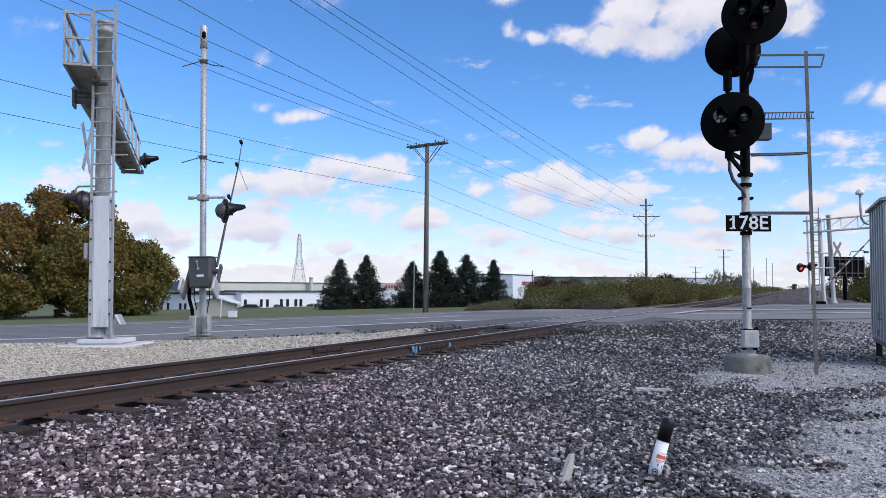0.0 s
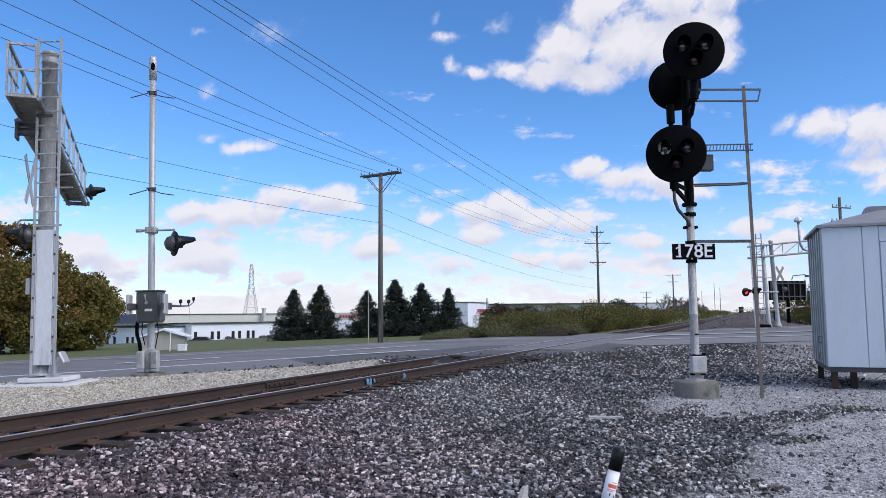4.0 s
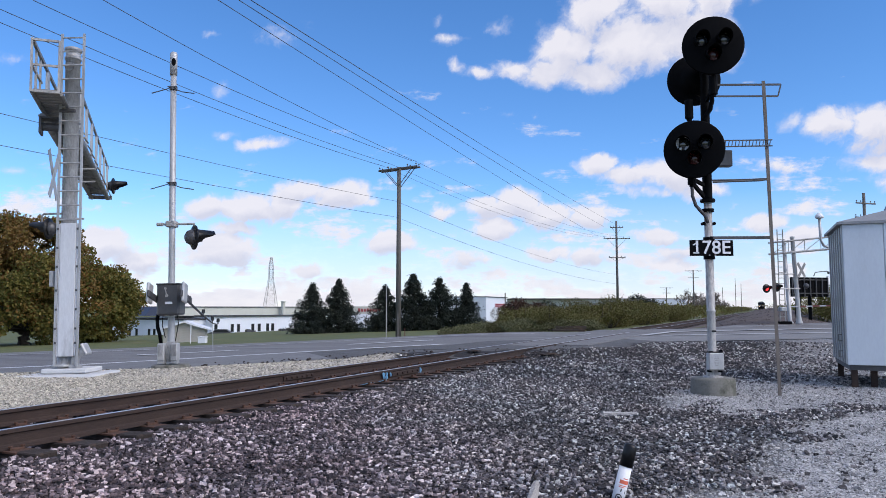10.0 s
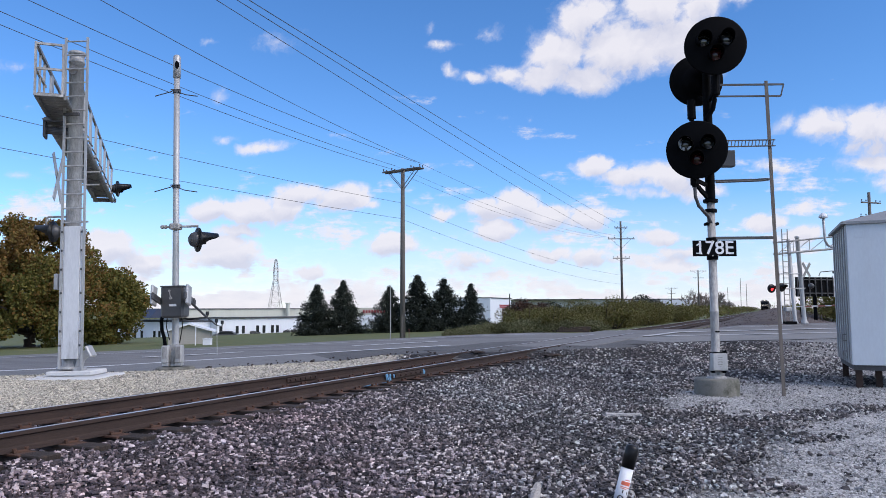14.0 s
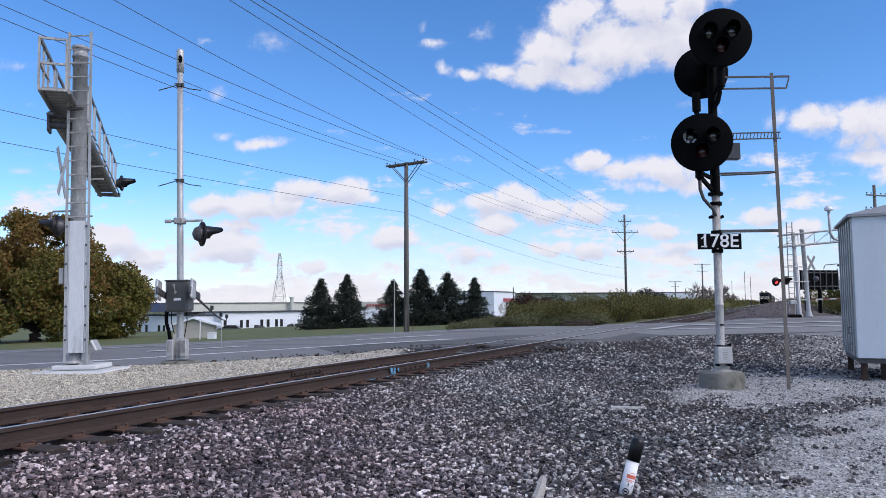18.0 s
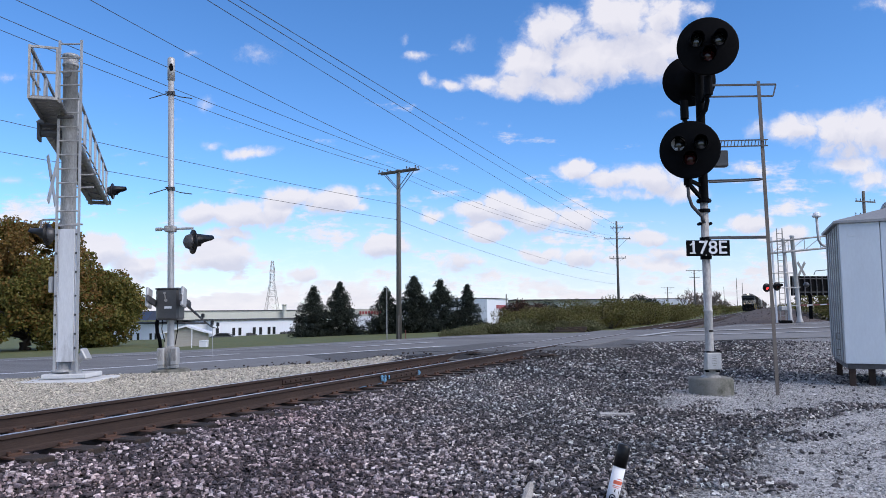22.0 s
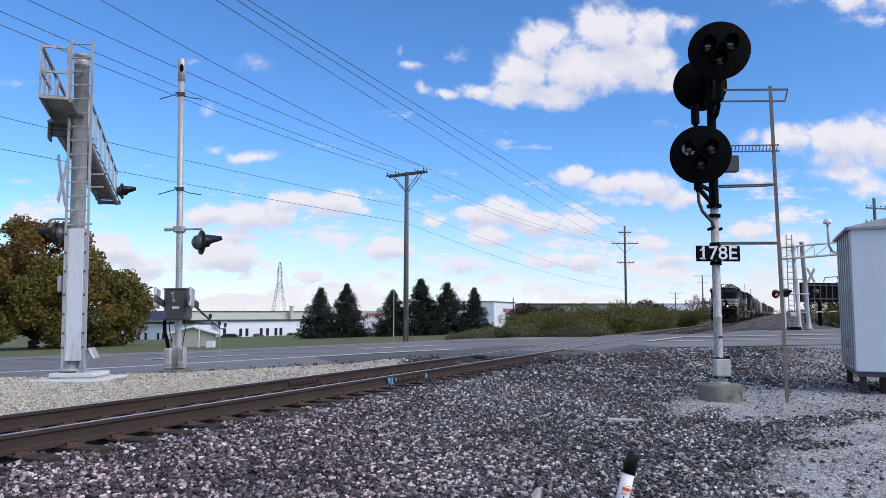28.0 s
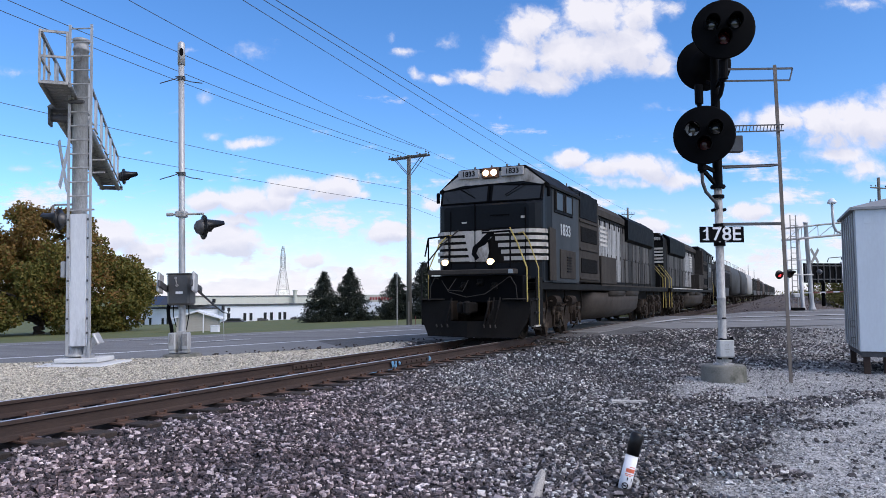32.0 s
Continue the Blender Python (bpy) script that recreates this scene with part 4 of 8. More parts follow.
for z in (3.02, 3.44):
    for sx in (-.095, .095):
        bm = BM()
        rod(bm, (sx, -.05, z), (sx, .05, z), .03, n=10)
        part("clamp_bolt", bm, BLACK, sig)
bm = BM()
box(bm, (0, -.13, .55), (.27, .15, .31), .02)
jb = part("junction_box", bm, GALV_WHITE, sig, "pale grey junction box")
bm = BM()
box(bm, (0, -.12, .712), (.26, .15, .014), .004)
box(bm, (-.07, -.13, .722), (.05, .05, .012))
part("lid_gasket", bm, BLACK, jb, "black gasket under the lid")
for sx in (-.10, .09):
    bm = BM()
    box(bm, (sx, -.10, .375), (.06, .10, .035), .008)
    part("hinge", bm, BLACK, jb)
bm = BM()
box(bm, (.015, -.072, 1.08), (.075, .022, .026), .004)
rod(bm, (.01, -.07, 1.08), (.01, -.10, 1.08), .010, n=8)
part("strap_buckle", bm, BLACK, sig)
for z, w in ((.63, .07), (.60, .09), (.565, .06), (.54, .09), (.51, .08), (.48, .05)):
    bm = BM()
    box(bm, (0, -.2065, z), (w, .003, .006))
    part("print_line", bm, CONCRETE, jb)
bm = BM()
rod(bm, (.11, -.08, .725), (.11, -.15, .73), .026, n=12)
part("padlock", bm, BLACK, jb)
bm = BM()
box(bm, (-.06, -.02, .42), (.1, .12, .26), .01)
box(bm, (.07, -.02, .42), (.1, .12, .26), .01)
part("base_clamp", bm, GALV, sig)
# number plate
plate = BM()
box(plate, (-.01, -.14, 2.565), (.785, .012, .285), .004)
plate = part("number_plate", plate, BLACK, sig, "black plate with white milepost characters")
letters("lettering", "178E", .285, WHITE, plate, Matrix.Translation((-.01, -.148, 2.565)) @ FACE @ Matrix.Diagonal((1.22, 1.18, 1, 1)), "white characters", .003, .003)
for x, z, w, ry in ((-.288, 2.476, .105, 0), (-.313, 2.632, .055, -35)):      # foot and flag of the 1
    bm = BM()
    box(bm, (x, -.1485, z), (w, .005, .024), rot=(0, ry, 0))
    part("lettering", bm, WHITE, plate)
for sx in (-.05, .05):
    for z in (2.695, 2.435):
        bm = BM()
        rod(bm, (sx, -.160, z), (sx, -.14, z), .013, n=8)
        part("bolt", bm, GALV, plate)
bm = BM()
bar(bm, (.0, -.06, 2.755), (1.12, -.02, 2.765), .06, .05)
part("stay_bar", bm, STEEL_DARK, sig)
# heads
signal_head("signal_head", sig, (-.335, -.32, 4.32), -19, .525, True)
signal_head("signal_head", sig, (.02, -.42, 6.19), -13, .535)
signal_head("signal_head", sig, (-.07, .34, 5.79), 172, .49)
for c in ((-.335, -.16, 3.93), (-.33, -.1, 5.16), (.05, -.3, 5.55)):
    bm = BM()
    rod(bm, (c[0], c[1], c[2] - .22), (c[0], c[1], c[2] + .12), .075, n=12)
    rod(bm, (c[0], c[1], c[2] - .26), (c[0], c[1], c[2] - .20), .045, n=10)
    part("head_socket", bm, BLACK, sig)
for a, b in (((-.30, -.14, 3.72), (0, 0, 3.44)), ((-.33, -.14, 3.82), (0, 0, 3.70)), ((-.05, .25, 5.45), (0, 0, 5.3)), ((.03, -.3, 5.4), (0, 0, 5.25))):
    bm = BM()
    bar(bm, a, b, .055, .06)
    part("bracket", bm, BLACK, sig)
bm = BM()
pipe(bm, [(-.335, -.16, 3.72), (-.33, -.16, 3.5), (-.27, -.15, 3.33), (-.15, -.13, 3.2), (-.08, -.1, 3.14), (-.05, -.1, 3.02)], .032)
part("cable_hose", bm, STEEL_DARK, sig, "bent grey cable hose", True)
bm = BM()
pipe(bm, [(.02, -.25, 5.45), (.06, -.2, 5.25), (.04, -.15, 5.1), (-.05, -.1, 4.95), (-.1, -.05, 4.8)], .045)
pipe(bm, [(-.33, -.1, 5.0), (-.32, -.12, 4.8), (-.33, -.15, 4.7)], .03)
part("cable_hose", bm, BLACK, sig, "", True)
bm = BM()
box(bm, (.36, .12, 4.24), (.28, .16, .30), .012)
part("relay_box", bm, GREY_BOX, sig, "grey steel box")
# ladder and its stays
LADDER = mat("rust-browned galvanised bar", (.15, .13, .115), (.085, .072, .062), 5, .7, .15, .1, 30, c3=(.24, .225, .21), patch=.6, stretch=(1, 1, .3))
for k in range(18):
    bm = BM()
    z = .35 + k * .30
    rod(bm, (1.19 - .09 * z / 5.6 - .085, -.18, z), (1.19 - .09 * z / 5.6 + .085, .18, z), .011, n=8)
    part("rung", bm, STEEL_DARK, sig)
for sx, sy in ((-.085, -.18), (.085, .18)):
    bm = BM()
    bar(bm, (1.19 + sx, sy, -.05), (1.10 + sx, sy, 5.62), .058, .014, up=(0, 1, 0))
    part("stile", bm, LADDER, sig, "weathered flat-bar ladder stile")
bm = BM()
for sy in (0,):
    bar(bm, (.05, sy, 5.60), (1.42, sy, 5.61), .02, .035)
    bar(bm, (.10, sy, 5.385), (1.36, sy, 5.39), .02, .03)
    bar(bm, (1.36, sy, 5.39), (1.42, sy, 5.61), .02, .02)
part("guard_loop", bm, STEEL_DARK, sig)
bm = BM()
for sy in (-.22,):
    bar(bm, (.05, sy, 4.50), (1.12, sy, 4.52), .02, .02)
    bar(bm, (.05, sy, 4.39), (1.12, sy, 4.41), .02, .02)
for k in range(14):
    x = .26 + k * .062
    bar(bm, (x, -.22, 4.40), (x + .02, -.22, 4.51), .012, .012)
part("platform", bm, STEEL_DARK, sig, "slatted steel platform")
bm = BM()
pipe(bm, [(.05, -.15, 3.76), (.9, -.15, 3.79), (1.06, -.1, 3.82), (1.1, 0, 3.84), (1.03, .1, 3.86), (.9, .15, 3.86), (.05, .15, 3.84)], .018)
part("stay_loop", bm, STEEL_DARK, sig)


# ---- crossing lamps ----
def flasher(name, parent, c, facing, lens=RED_LENS, label="black hooded crossing lamp", scale=1.0):
    """A crossing lamp: round background, dished back, long hood. facing: degrees about z, 0 looks along -y."""
    m = Matrix.Translation(c) @ Euler((0, 0, radians(facing))).to_matrix().to_4x4() @ Matrix.Scale(scale, 4)
    turn = Euler((radians(90), 0, 0)).to_matrix().to_4x4()
    bm = BM()
    lathe(bm, [(0, .015), (.25, .015), (.255, 0), (.25, -.015), (.16, -.02), (.155, -.06), (.12, -.14), (.05, -.18), (0, -.18)], 28, turn)
    lamp = part(name, bm, [BLACK_GLOSS], parent, label, True, m)
    bm = BM()
    n = 16
    ring = []
    for k in range(n + 1):
        a = radians(-40 + 260 * k / n)
        e = .38 * (.30 + .70 * smooth((math.sin(a) + .35) / .8))
        ring.append([bm.verts.new((r * math.cos(a), -.015 - y, r * math.sin(a))) for r, y in ((.175, 0), (.150, e), (.143, e), (.165, 0))])
    for a, b in zip(ring, ring[1:]):
        for k in range(3):
            bm.faces.new((a[k], a[k + 1], b[k + 1], b[k]))
    part("hood", bm, BLACK_GLOSS, lamp, "", True)
    bm = BM()
    lathe(bm, [(0, .05), (.06, .045), (.11, .025), (.125, .012)], 24, turn)
    part("lens", bm, lens, lamp, "lit red lens" if lens is RED_GLOW else "unlit red lens", True)
    return lamp


def lamp_back(parent, c, facing, scale=1.0):
    m = Matrix.Translation(c) @ Euler((0, 0, radians(facing))).to_matrix().to_4x4() @ Matrix.Scale(scale, 4)
    turn = Euler((radians(90), 0, 0)).to_matrix().to_4x4()
    bm = BM()
    lathe(bm, [(.165, -.016), (.16, -.07), (.125, -.145), (.05, -.19), (0, -.19)], 28, turn)
    part("lamp_back", bm, GREY_BOX, parent, "dished grey lamp back", True, m)


# ---- crossing gate with its keyed arm ----
gate = thing("crossing_gate", put(-6.42, 17.6, .2, ry=-1.2), "grey crossing gate machine on a tall galvanised pole", "crossing gate")
bm = BM()
lathe(bm, [(.46, -.12), (.44, .04), (.40, .06), (0, .06)], 14)
part("foundation", bm, CONCRETE, gate)
bm = BM()
lathe(bm, [(.15, .06), (.15, .10), (.085, .14), (.082, .7), (.076, 3.0), (.070, 7.18)], 18)
part("pole", bm, GALV_WHITE, gate, "tall galvanised pole", True)
bm = BM()
lathe(bm, [(.088, 7.14), (.088, 7.68), (.06, 7.72), (0, 7.72)], 18)
cap = part("pole_cap", bm, GALV_WHITE, gate, "", True)
bm = BM()
lathe(bm, [(0, .012), (.045, .012), (.05, 0)], 16, Matrix.Translation((.03, -.083, 7.45)) @ Euler((radians(90), 0, radians(18))).to_matrix().to_4x4() @ Matrix.Diagonal((1, 2.0, 1, 1)))
part("cap_opening", bm, BLACK, cap)
for z in (6.80, 4.42):
    bm = BM()
    rod(bm, (0, 0, z - .04), (0, 0, z + .04), .095, n=14)
    rod(bm, (-.12, -.08, z + .03), (.12, -.08, z + .03), .012, n=8)
    pipe(bm, [(.06, -.08, z + .02), (.12, -.08, z - .06), (.25, -.09, z - .11), (.55, -.1, z - .16)], .012, 6)
    pipe(bm, [(-.06, -.08, z + .02), (-.1, -.08, z - .02), (-.5, -.09, z - .13)], .012, 6)
    part("step_bracket", bm, STEEL_DARK, gate)
bm = BM()
rod(bm, (-.30, -.02, 3.43), (.55, -.02, 3.43), .028, n=10)
box(bm, (0, -.02, 3.43), (.24, .24, .15), .02)
rod(bm, (-.36, -.02, 3.43), (-.22, -.02, 3.43), .045, n=10)
pipe(bm, [(.45, -.02, 3.43), (.52, -.02, 3.42), (.55, -.04, 3.34), (.55, -.06, 3.2)], .02)
part("lamp_bar", bm, GALV, gate, "galvanised lamp cross-arm")
flasher("flasher_lamp", gate, (.57, -.10, 3.09), 126, RED_LENS, scale=1.18)
lamp_back(gate, (.57, -.10, 3.09), 126, 1.18)
bm = BM()
box(bm, (.07, -.22, 1.60), (.54, .46, .76), .05)
mech = part("machine_box", bm, GREY_BOX, gate, "dark grey gate machine housing")
bm = BM()
box(bm, (.07, -.22, 1.965), (.56, .48, .035), .012)
part("lid", bm, GREY_BOX, mech)
bm = BM()
box(bm, (.10, -.456, 1.52), (.17, .004, .055))
part("label_plate", bm, WHITE, mech, "small white label")
bm = BM()
bar(bm, (.02, -.46, 1.84), (.05, -.47, 1.70), .018, .018)
rod(bm, (.05, -.47, 1.69), (.05, -.45, 1.69), .035, n=10)
rod(bm, (.02, -.47, 1.86), (.02, -.45, 1.86), .028, n=10)
part("latch", bm, GALV, mech)
for sx in (-.155, .155):
    bm = BM()
    box(bm, (sx, -.16, .36), (.17, .22, .42), .025)
    box(bm, (sx, -.16, .12), (.15, .18, .07), .01)
    jb = part("junction_box", bm, GALV_WHITE, gate, "pale grey junction box")
    bm = BM()
    box(bm, (sx, -.275, .40), (.12, .006, .28), .003)
    part("cover", bm, GALV, jb)
bm = BM()
box(bm, (0, -.05, .32), (.16, .12, .56), .01)
part("base_casting", bm, GALV, gate)
bm = BM()
pipe(bm, [(-.22, -.2, 1.32), (-.26, -.2, 1.15), (-.25, -.2, .95), (-.20, -.18, .75), (-.18, -.16, .55)], .045)
part("cable_hose", bm, BLACK, gate, "black cable hose", True)
bm = BM()
pipe(bm, [(-.12, -.2, 1.3), (-.14, -.2, 1.0), (-.08, -.16, .7)], .012, 6)
pipe(bm, [(.22, -.2, 1.3), (.24, -.2, 1.0), (.16, -.16, .62)], .012, 6)
part("cable", bm, BLACK, gate)
# the arm: along +y when down
bm = BM()
rod(bm, (.30, .15, 0), (.24, 2.2, 0), .032, .026, n=10)
rod(bm, (.24, 2.2, 0), (.22, 3.55, .02), .022, .018, n=8)
rod(bm, (.22, 3.55, .02), (.20, 4.25, .12), .016, .010, n=8)
rod(bm, (-.34, 0, 0), (.44, 0, 0), .06, n=12)
gate_arm = part("gate_arm", bm, STEEL_DARK, gate, "bent grey gate arm with a dangling wire")
for sx, out in ((-.33, -.08), (.40, .03)):
    bm = BM()
    box(bm, (sx, -.28, -.02), (.05, .95, .16), .015)
    part("arm_lever", bm, STEEL_DARK, gate_arm)
    bm = BM()
    box(bm, (sx + out * .5, -.50, .03), (.06, .36, .46), .02)
    part("counterweight", bm, GALV_WHITE, gate_arm, "pale steel counterweight plate")
for y, z in ((2.3, .02), (3.45, .03), (4.22, .12)):
    bm = BM()
    rod(bm, (.22, y, z), (.22, y, z + .06), .016, n=8)
    rod(bm, (.22, y, z + .06), (.22, y, z + .16), .045, n=10)
    part("arm_lamp", bm, BLACK_GLOSS, gate_arm, "small black arm lamp")
bm = BM()
pipe(bm, [(.22, 3.5, 0), (.25, 3.45, -.30), (.29, 3.4, -.85)], .008, 5)
part("dangling_wire", bm, GALV_WHITE, gate_arm)


# ---- cantilever over the road ----
def ladder_parts(parent, x0, x1, y, z0, z1, step, material, rung_from=0.0):
    for x in (x0, x1):
        bm = BM()
        bar(bm, (x, y, z0), (x, y, z1), .05, .028, up=(0, 1, 0))
        part("stile", bm, material, parent)
    z = max(z0 + step, rung_from)
    first = None
    while z < z1 - .03:
        if first is None:
            bm = BM()
            rod(bm, (x0, y, 0), (x1, y, 0), .018, n=8)
            first = part("rung", bm, material, parent, m=Matrix.Translation((0, 0, z)))
        else:
            again(first, parent, Matrix.Translation((0, 0, z)))
        z += step


def crossbuck(parent, c, rz, size=.62, material=None, steep=42, wide=.20):
    """Two white boards crossed."""
    for a in (steep, -steep):
        bm = BM()
        box(bm, (0, 0, 0), (size * 2, .015, wide), .004)
        part("board", bm, material or WHITE, parent, "white crossed board", m=Matrix.Translation(c) @ Euler((0, 0, radians(rz))).to_matrix().to_4x4() @ Euler((0, radians(a), 0)).to_matrix().to_4x4() @ Matrix.Translation((0, .012 if a > 0 else -.012, 0)))


PLATE = mat("whitened galvanised plate", (.70, .71, .72), (.52, .53, .545), 2.2, .55, .1, .04, 25, c3=(.36, .36, .36), patch=.56, stretch=(1.4, 1.4, .35))
MAST_GREY = mat("mottled galvanised tube", (.44, .44, .43), (.20, .198, .192), 3.0, .5, .2, .05, 26, c3=(.56, .56, .55), patch=.55, amount=.4, stretch=(1.8, 1.8, .5))
GALV_DARK = mat("dulled galvanised steel", (.27, .265, .255), (.13, .128, .122), 3.5, .5, .25, .05, 30, c3=(.40, .395, .38), patch=.56, amount=.35, stretch=(2.0, 2.0, .25))
cant = thing("cantilever_signal", put(-7.90, 15.6, .27, ry=-1.0), "galvanised cantilever mast with a walkway over the road", "crossing signal")
bm = BM()
box(bm, (.10, -.14, -.17), (1.62, 1.45, .26), .03)
box(bm, (.10, .05, .02), (.95, .75, .10), .02)
part("foundation", bm, CONCRETE_PALE, cant, "pale concrete footing")
bm = BM()
lathe(bm, [(.27, .10), (.27, .14), (.160, .16), (.155, 3.0), (.148, 6.74), (.166, 6.745), (.166, 6.80), (.150, 6.805), (.150, 6.93), (.172, 6.935), (.172, 7.0), (.13, 7.02), (0, 7.03)], 28)
part("mast", bm, MAST_GREY, cant, "thick galvanised tubular mast", True, m=Matrix.Translation((-.015, 0, 0)))
bm = BM()
box(bm, (.09, -.23, 1.72), (.33, .035, 2.80), .008)
box(bm, (-.095, -.15, 1.72), (.02, .16, 2.80))
box(bm, (.275, -.15, 1.72), (.02, .16, 2.80))
part("climb_guard", bm, PLATE, cant, "pale flat climbing guard plate")
ladder_parts(cant, -.135, .335, -.24, .12, 7.25, .305, GALV_WHITE, rung_from=3.2)
for z in (.6, .9, 1.3, 1.7, 2.2, 2.6, 3.0):
    for sx in (-.12, .30):
        bm = BM()
        box(bm, (sx, -.262, z), (.03, .03, .045))
        part("guard_bolt", bm, STEEL_DARK, cant)
bm = BM()
lathe(bm, [(0, .012), (.10, .012), (.105, 0)], 18, Matrix.Translation((0, -.178, 6.55)) @ Euler((radians(90), 0, 0)).to_matrix().to_4x4())
part("hand_hole", bm, GALV_DARK, cant)
bm = BM()
pipe(bm, [(.22, -.1, .12), (.26, -.12, .30), (.36, -.14, .40), (.46, -.15, .46)], .085, 12)
box(bm, (.48, -.15, .47), (.06, .26, .26), .02, rot=(0, -28, 0))
box(bm, (.24, -.1, .08), (.2, .24, .12), .02)
part("pipe_elbow", bm, GALV_WHITE, cant, "open cast pipe elbow")
bm = BM()
box(bm, (-.27, -.12, 1.95), (.09, .16, .34), .015)
part("meter_box", bm, GALV_WHITE, cant)
ARM = Matrix.Translation((-.36, 0, 0)) @ Euler((0, 0, radians(20.5))).to_matrix().to_4x4()


def arm_part(name, bm, material, label="", sm=False):
    return part(name, bm, material, cant, label, sm, ARM)


def fz(y):
    return 5.65 - .014 * y


Y0, Y1 = -1.25, 11.6
for sx in (-.28, .25):
    bm = BM()
    rod(bm, (sx, Y0 + .04, fz(Y0)), (sx, Y1, fz(Y1)), .04, n=10)
    arm_part("chord", bm, GALV_DARK, "galvanised truss chord")
    bm = BM()
    rod(bm, (sx, 0.1, fz(0) - .14), (sx, Y1, fz(Y1) - .06), .072, n=10)
    arm_part("lower_chord", bm, GALV_DARK)
    bm = BM()
    bar(bm, (sx, Y0 if sx < 0 else .4, fz(Y0) + 1.06), (sx, Y1, fz(Y1) + 1.06), .05, .075)
    arm_part("handrail", bm, GALV_DARK)
first = None
for k in range(8):
    y = .75 + k * 1.48
    for sx in (.25, -.28):
        pm = ARM @ Matrix.Translation((sx, y, fz(y)))
        if first is None:
            bm = BM()
            box(bm, (0, 0, .52), (.05, .32, 1.04), .004)
            first = part("railing_post", bm, GALV_WHITE, cant, m=pm)
        else:
            again(first, cant, pm)
bm = BM()
for k in range(12):
    a, b = .2 + k * .95, .2 + (k + 1) * .95
    s = 1 if k % 2 else -1
    rod(bm, (-.36 * s, a, fz(a) - .1), (.36 * s, b, fz(b) - .1), .022, n=6)
    rod(bm, (.36, a, fz(a) - .10 * (1 - a / 11.6)), (.36, b, fz(b)), .020, n=6)
    rod(bm, (-.36, a, fz(a) - .10 * (1 - a / 11.6)), (-.36, b, fz(b)), .020, n=6)
arm_part("truss_brace", bm, GALV_DARK)
# planks take the darker steel to give their underside its shadow by colour
first = None
for k in range(64):
    y = Y0 + .1 + k * .2
    pm = ARM @ Matrix.Translation((0, y, fz(y) + .06))
    if first is None:
        bm = BM()
        box(bm, (-.015, 0, 0), (.50, .18, .025), .004)
        first = part("grating_plank", bm, GALV_DARK, cant, m=pm)
    else:
        again(first, cant, pm)
# basket at the near end
zb = fz(Y0)
for a, b, up in [((sx, Y0, zb), (sx, Y0, zb + 1.10), (0, 1, 0)) for sx in (-.30, .20)] + [((-.275, Y0, z), (.175, Y0, z), (0, 0, 1)) for z in (zb + .02, zb + .56, zb + 1.08)] + [((-.30, y, zb), (-.30, y, zb + 1.07), (0, 1, 0)) for y in (Y0 + .55, Y0 + 1.1)] + [((-.30, Y0, zb + .56), (-.30, Y0 + 1.3, zb + .56), (0, 0, 1)), ((-.30, Y0, zb + 1.1), (-.30, Y0 + 1.5, zb + 1.1), (0, 0, 1))]:
    bm = BM()
    bar(bm, a, b, .042, .045, up)
    arm_part("basket_rail", bm, GALV, "welded guard rail of the platform end")
bm = BM()
box(bm, (0, Y1 + .02, fz(Y1) - .03), (.78, .08, .14), .01)
arm_part("end_beam", bm, GALV_DARK)
bm = BM()
rod(bm, (-.28, 0, fz(0) - .40), (.40, 0, fz(0) - .40), .085, n=12)
box(bm, (-.28, 0, fz(0) - .40), (.05, .34, .34), .01)
box(bm, (-.10, 0, fz(0) - .22), (.42, .30, .04), .008)
arm_part("mast_clamp", bm, STEEL_DARK, "heavy bolted mast clamp")
box(bm := BM(), (.02, -.25, 5.55), (.34, .06, .07), .01)
part("clamp_plate", bm, STEEL_DARK, cant)
for y, sc in ((11.3, 1.0),):
    p = ARM @ Vector((.45, y, fz(y) + .35))
    flasher("flasher_lamp", cant, p, 100, RED_LENS, scale=sc * 1.15)
    lamp_back(cant, p, 100, sc * 1.15)
flasher("flasher_lamp", cant, (-.34, -.2, 3.02), -88, RED_LENS, scale=.90)
lamp_back(cant, (-.34, -.2, 3.02), -88, .90)
bm = BM()
rod(bm, (-.5, -.1, 3.35), (.0, -.1, 3.35), .022, n=8)
pipe(bm, [(-.5, -.1, 3.35), (-.54, -.12, 3.3), (-.5, -.18, 3.15)], .02)
rod(bm, (-.2, -.1, 3.25), (.35, -.1, 3.23), .02, n=8)
part("lamp_bar", bm, GALV, cant)
bm = BM()
rod(bm, (0, 1.1, 4.55), (-.55, 1.1, 4.55), .02, n=8)
rod(bm, (0, 1.1, 4.25), (-.55, 1.1, 4.25), .02, n=8)
part("sign_stay", bm, GALV, cant)
crossbuck(cant, (-.96, 1.1, 4.42), 101, .62, GALV_WHITE, 60, .17)


# ---- equipment house ----
HX, HY, HW, HD, HZ0, HZ1 = 1.0, 16.12, 2.5, 2.5, .50, 3.24
PANEL = mat("pale enamelled aluminium", (.58, .64, .69), (.50, .55, .60), 1.2, .42, .1, .03, 20, c3=(.44, .45, .46), patch=.58, stretch=(1.6, 1.6, .5))
RIB = mat("ribbed grey aluminium", (.30, .305, .31), (.21, .215, .22), 2, .5, .2, .05, 25, c3=(.22, .22, .22), patch=.6)
RIB_PALE = mat("dusty grey aluminium", (.46, .465, .475), (.36, .365, .37), 2, .5, .15, .05, 25, c3=(.27, .27, .27), patch=.58, stretch=(3, 3, .4))
# dark tone holds the shade of the house side and its rib gaps
RIB_SHADE = mat("grimy aluminium rib", (.17, .175, .175), (.10, .105, .105), 2, .6, .1, .05, 25)
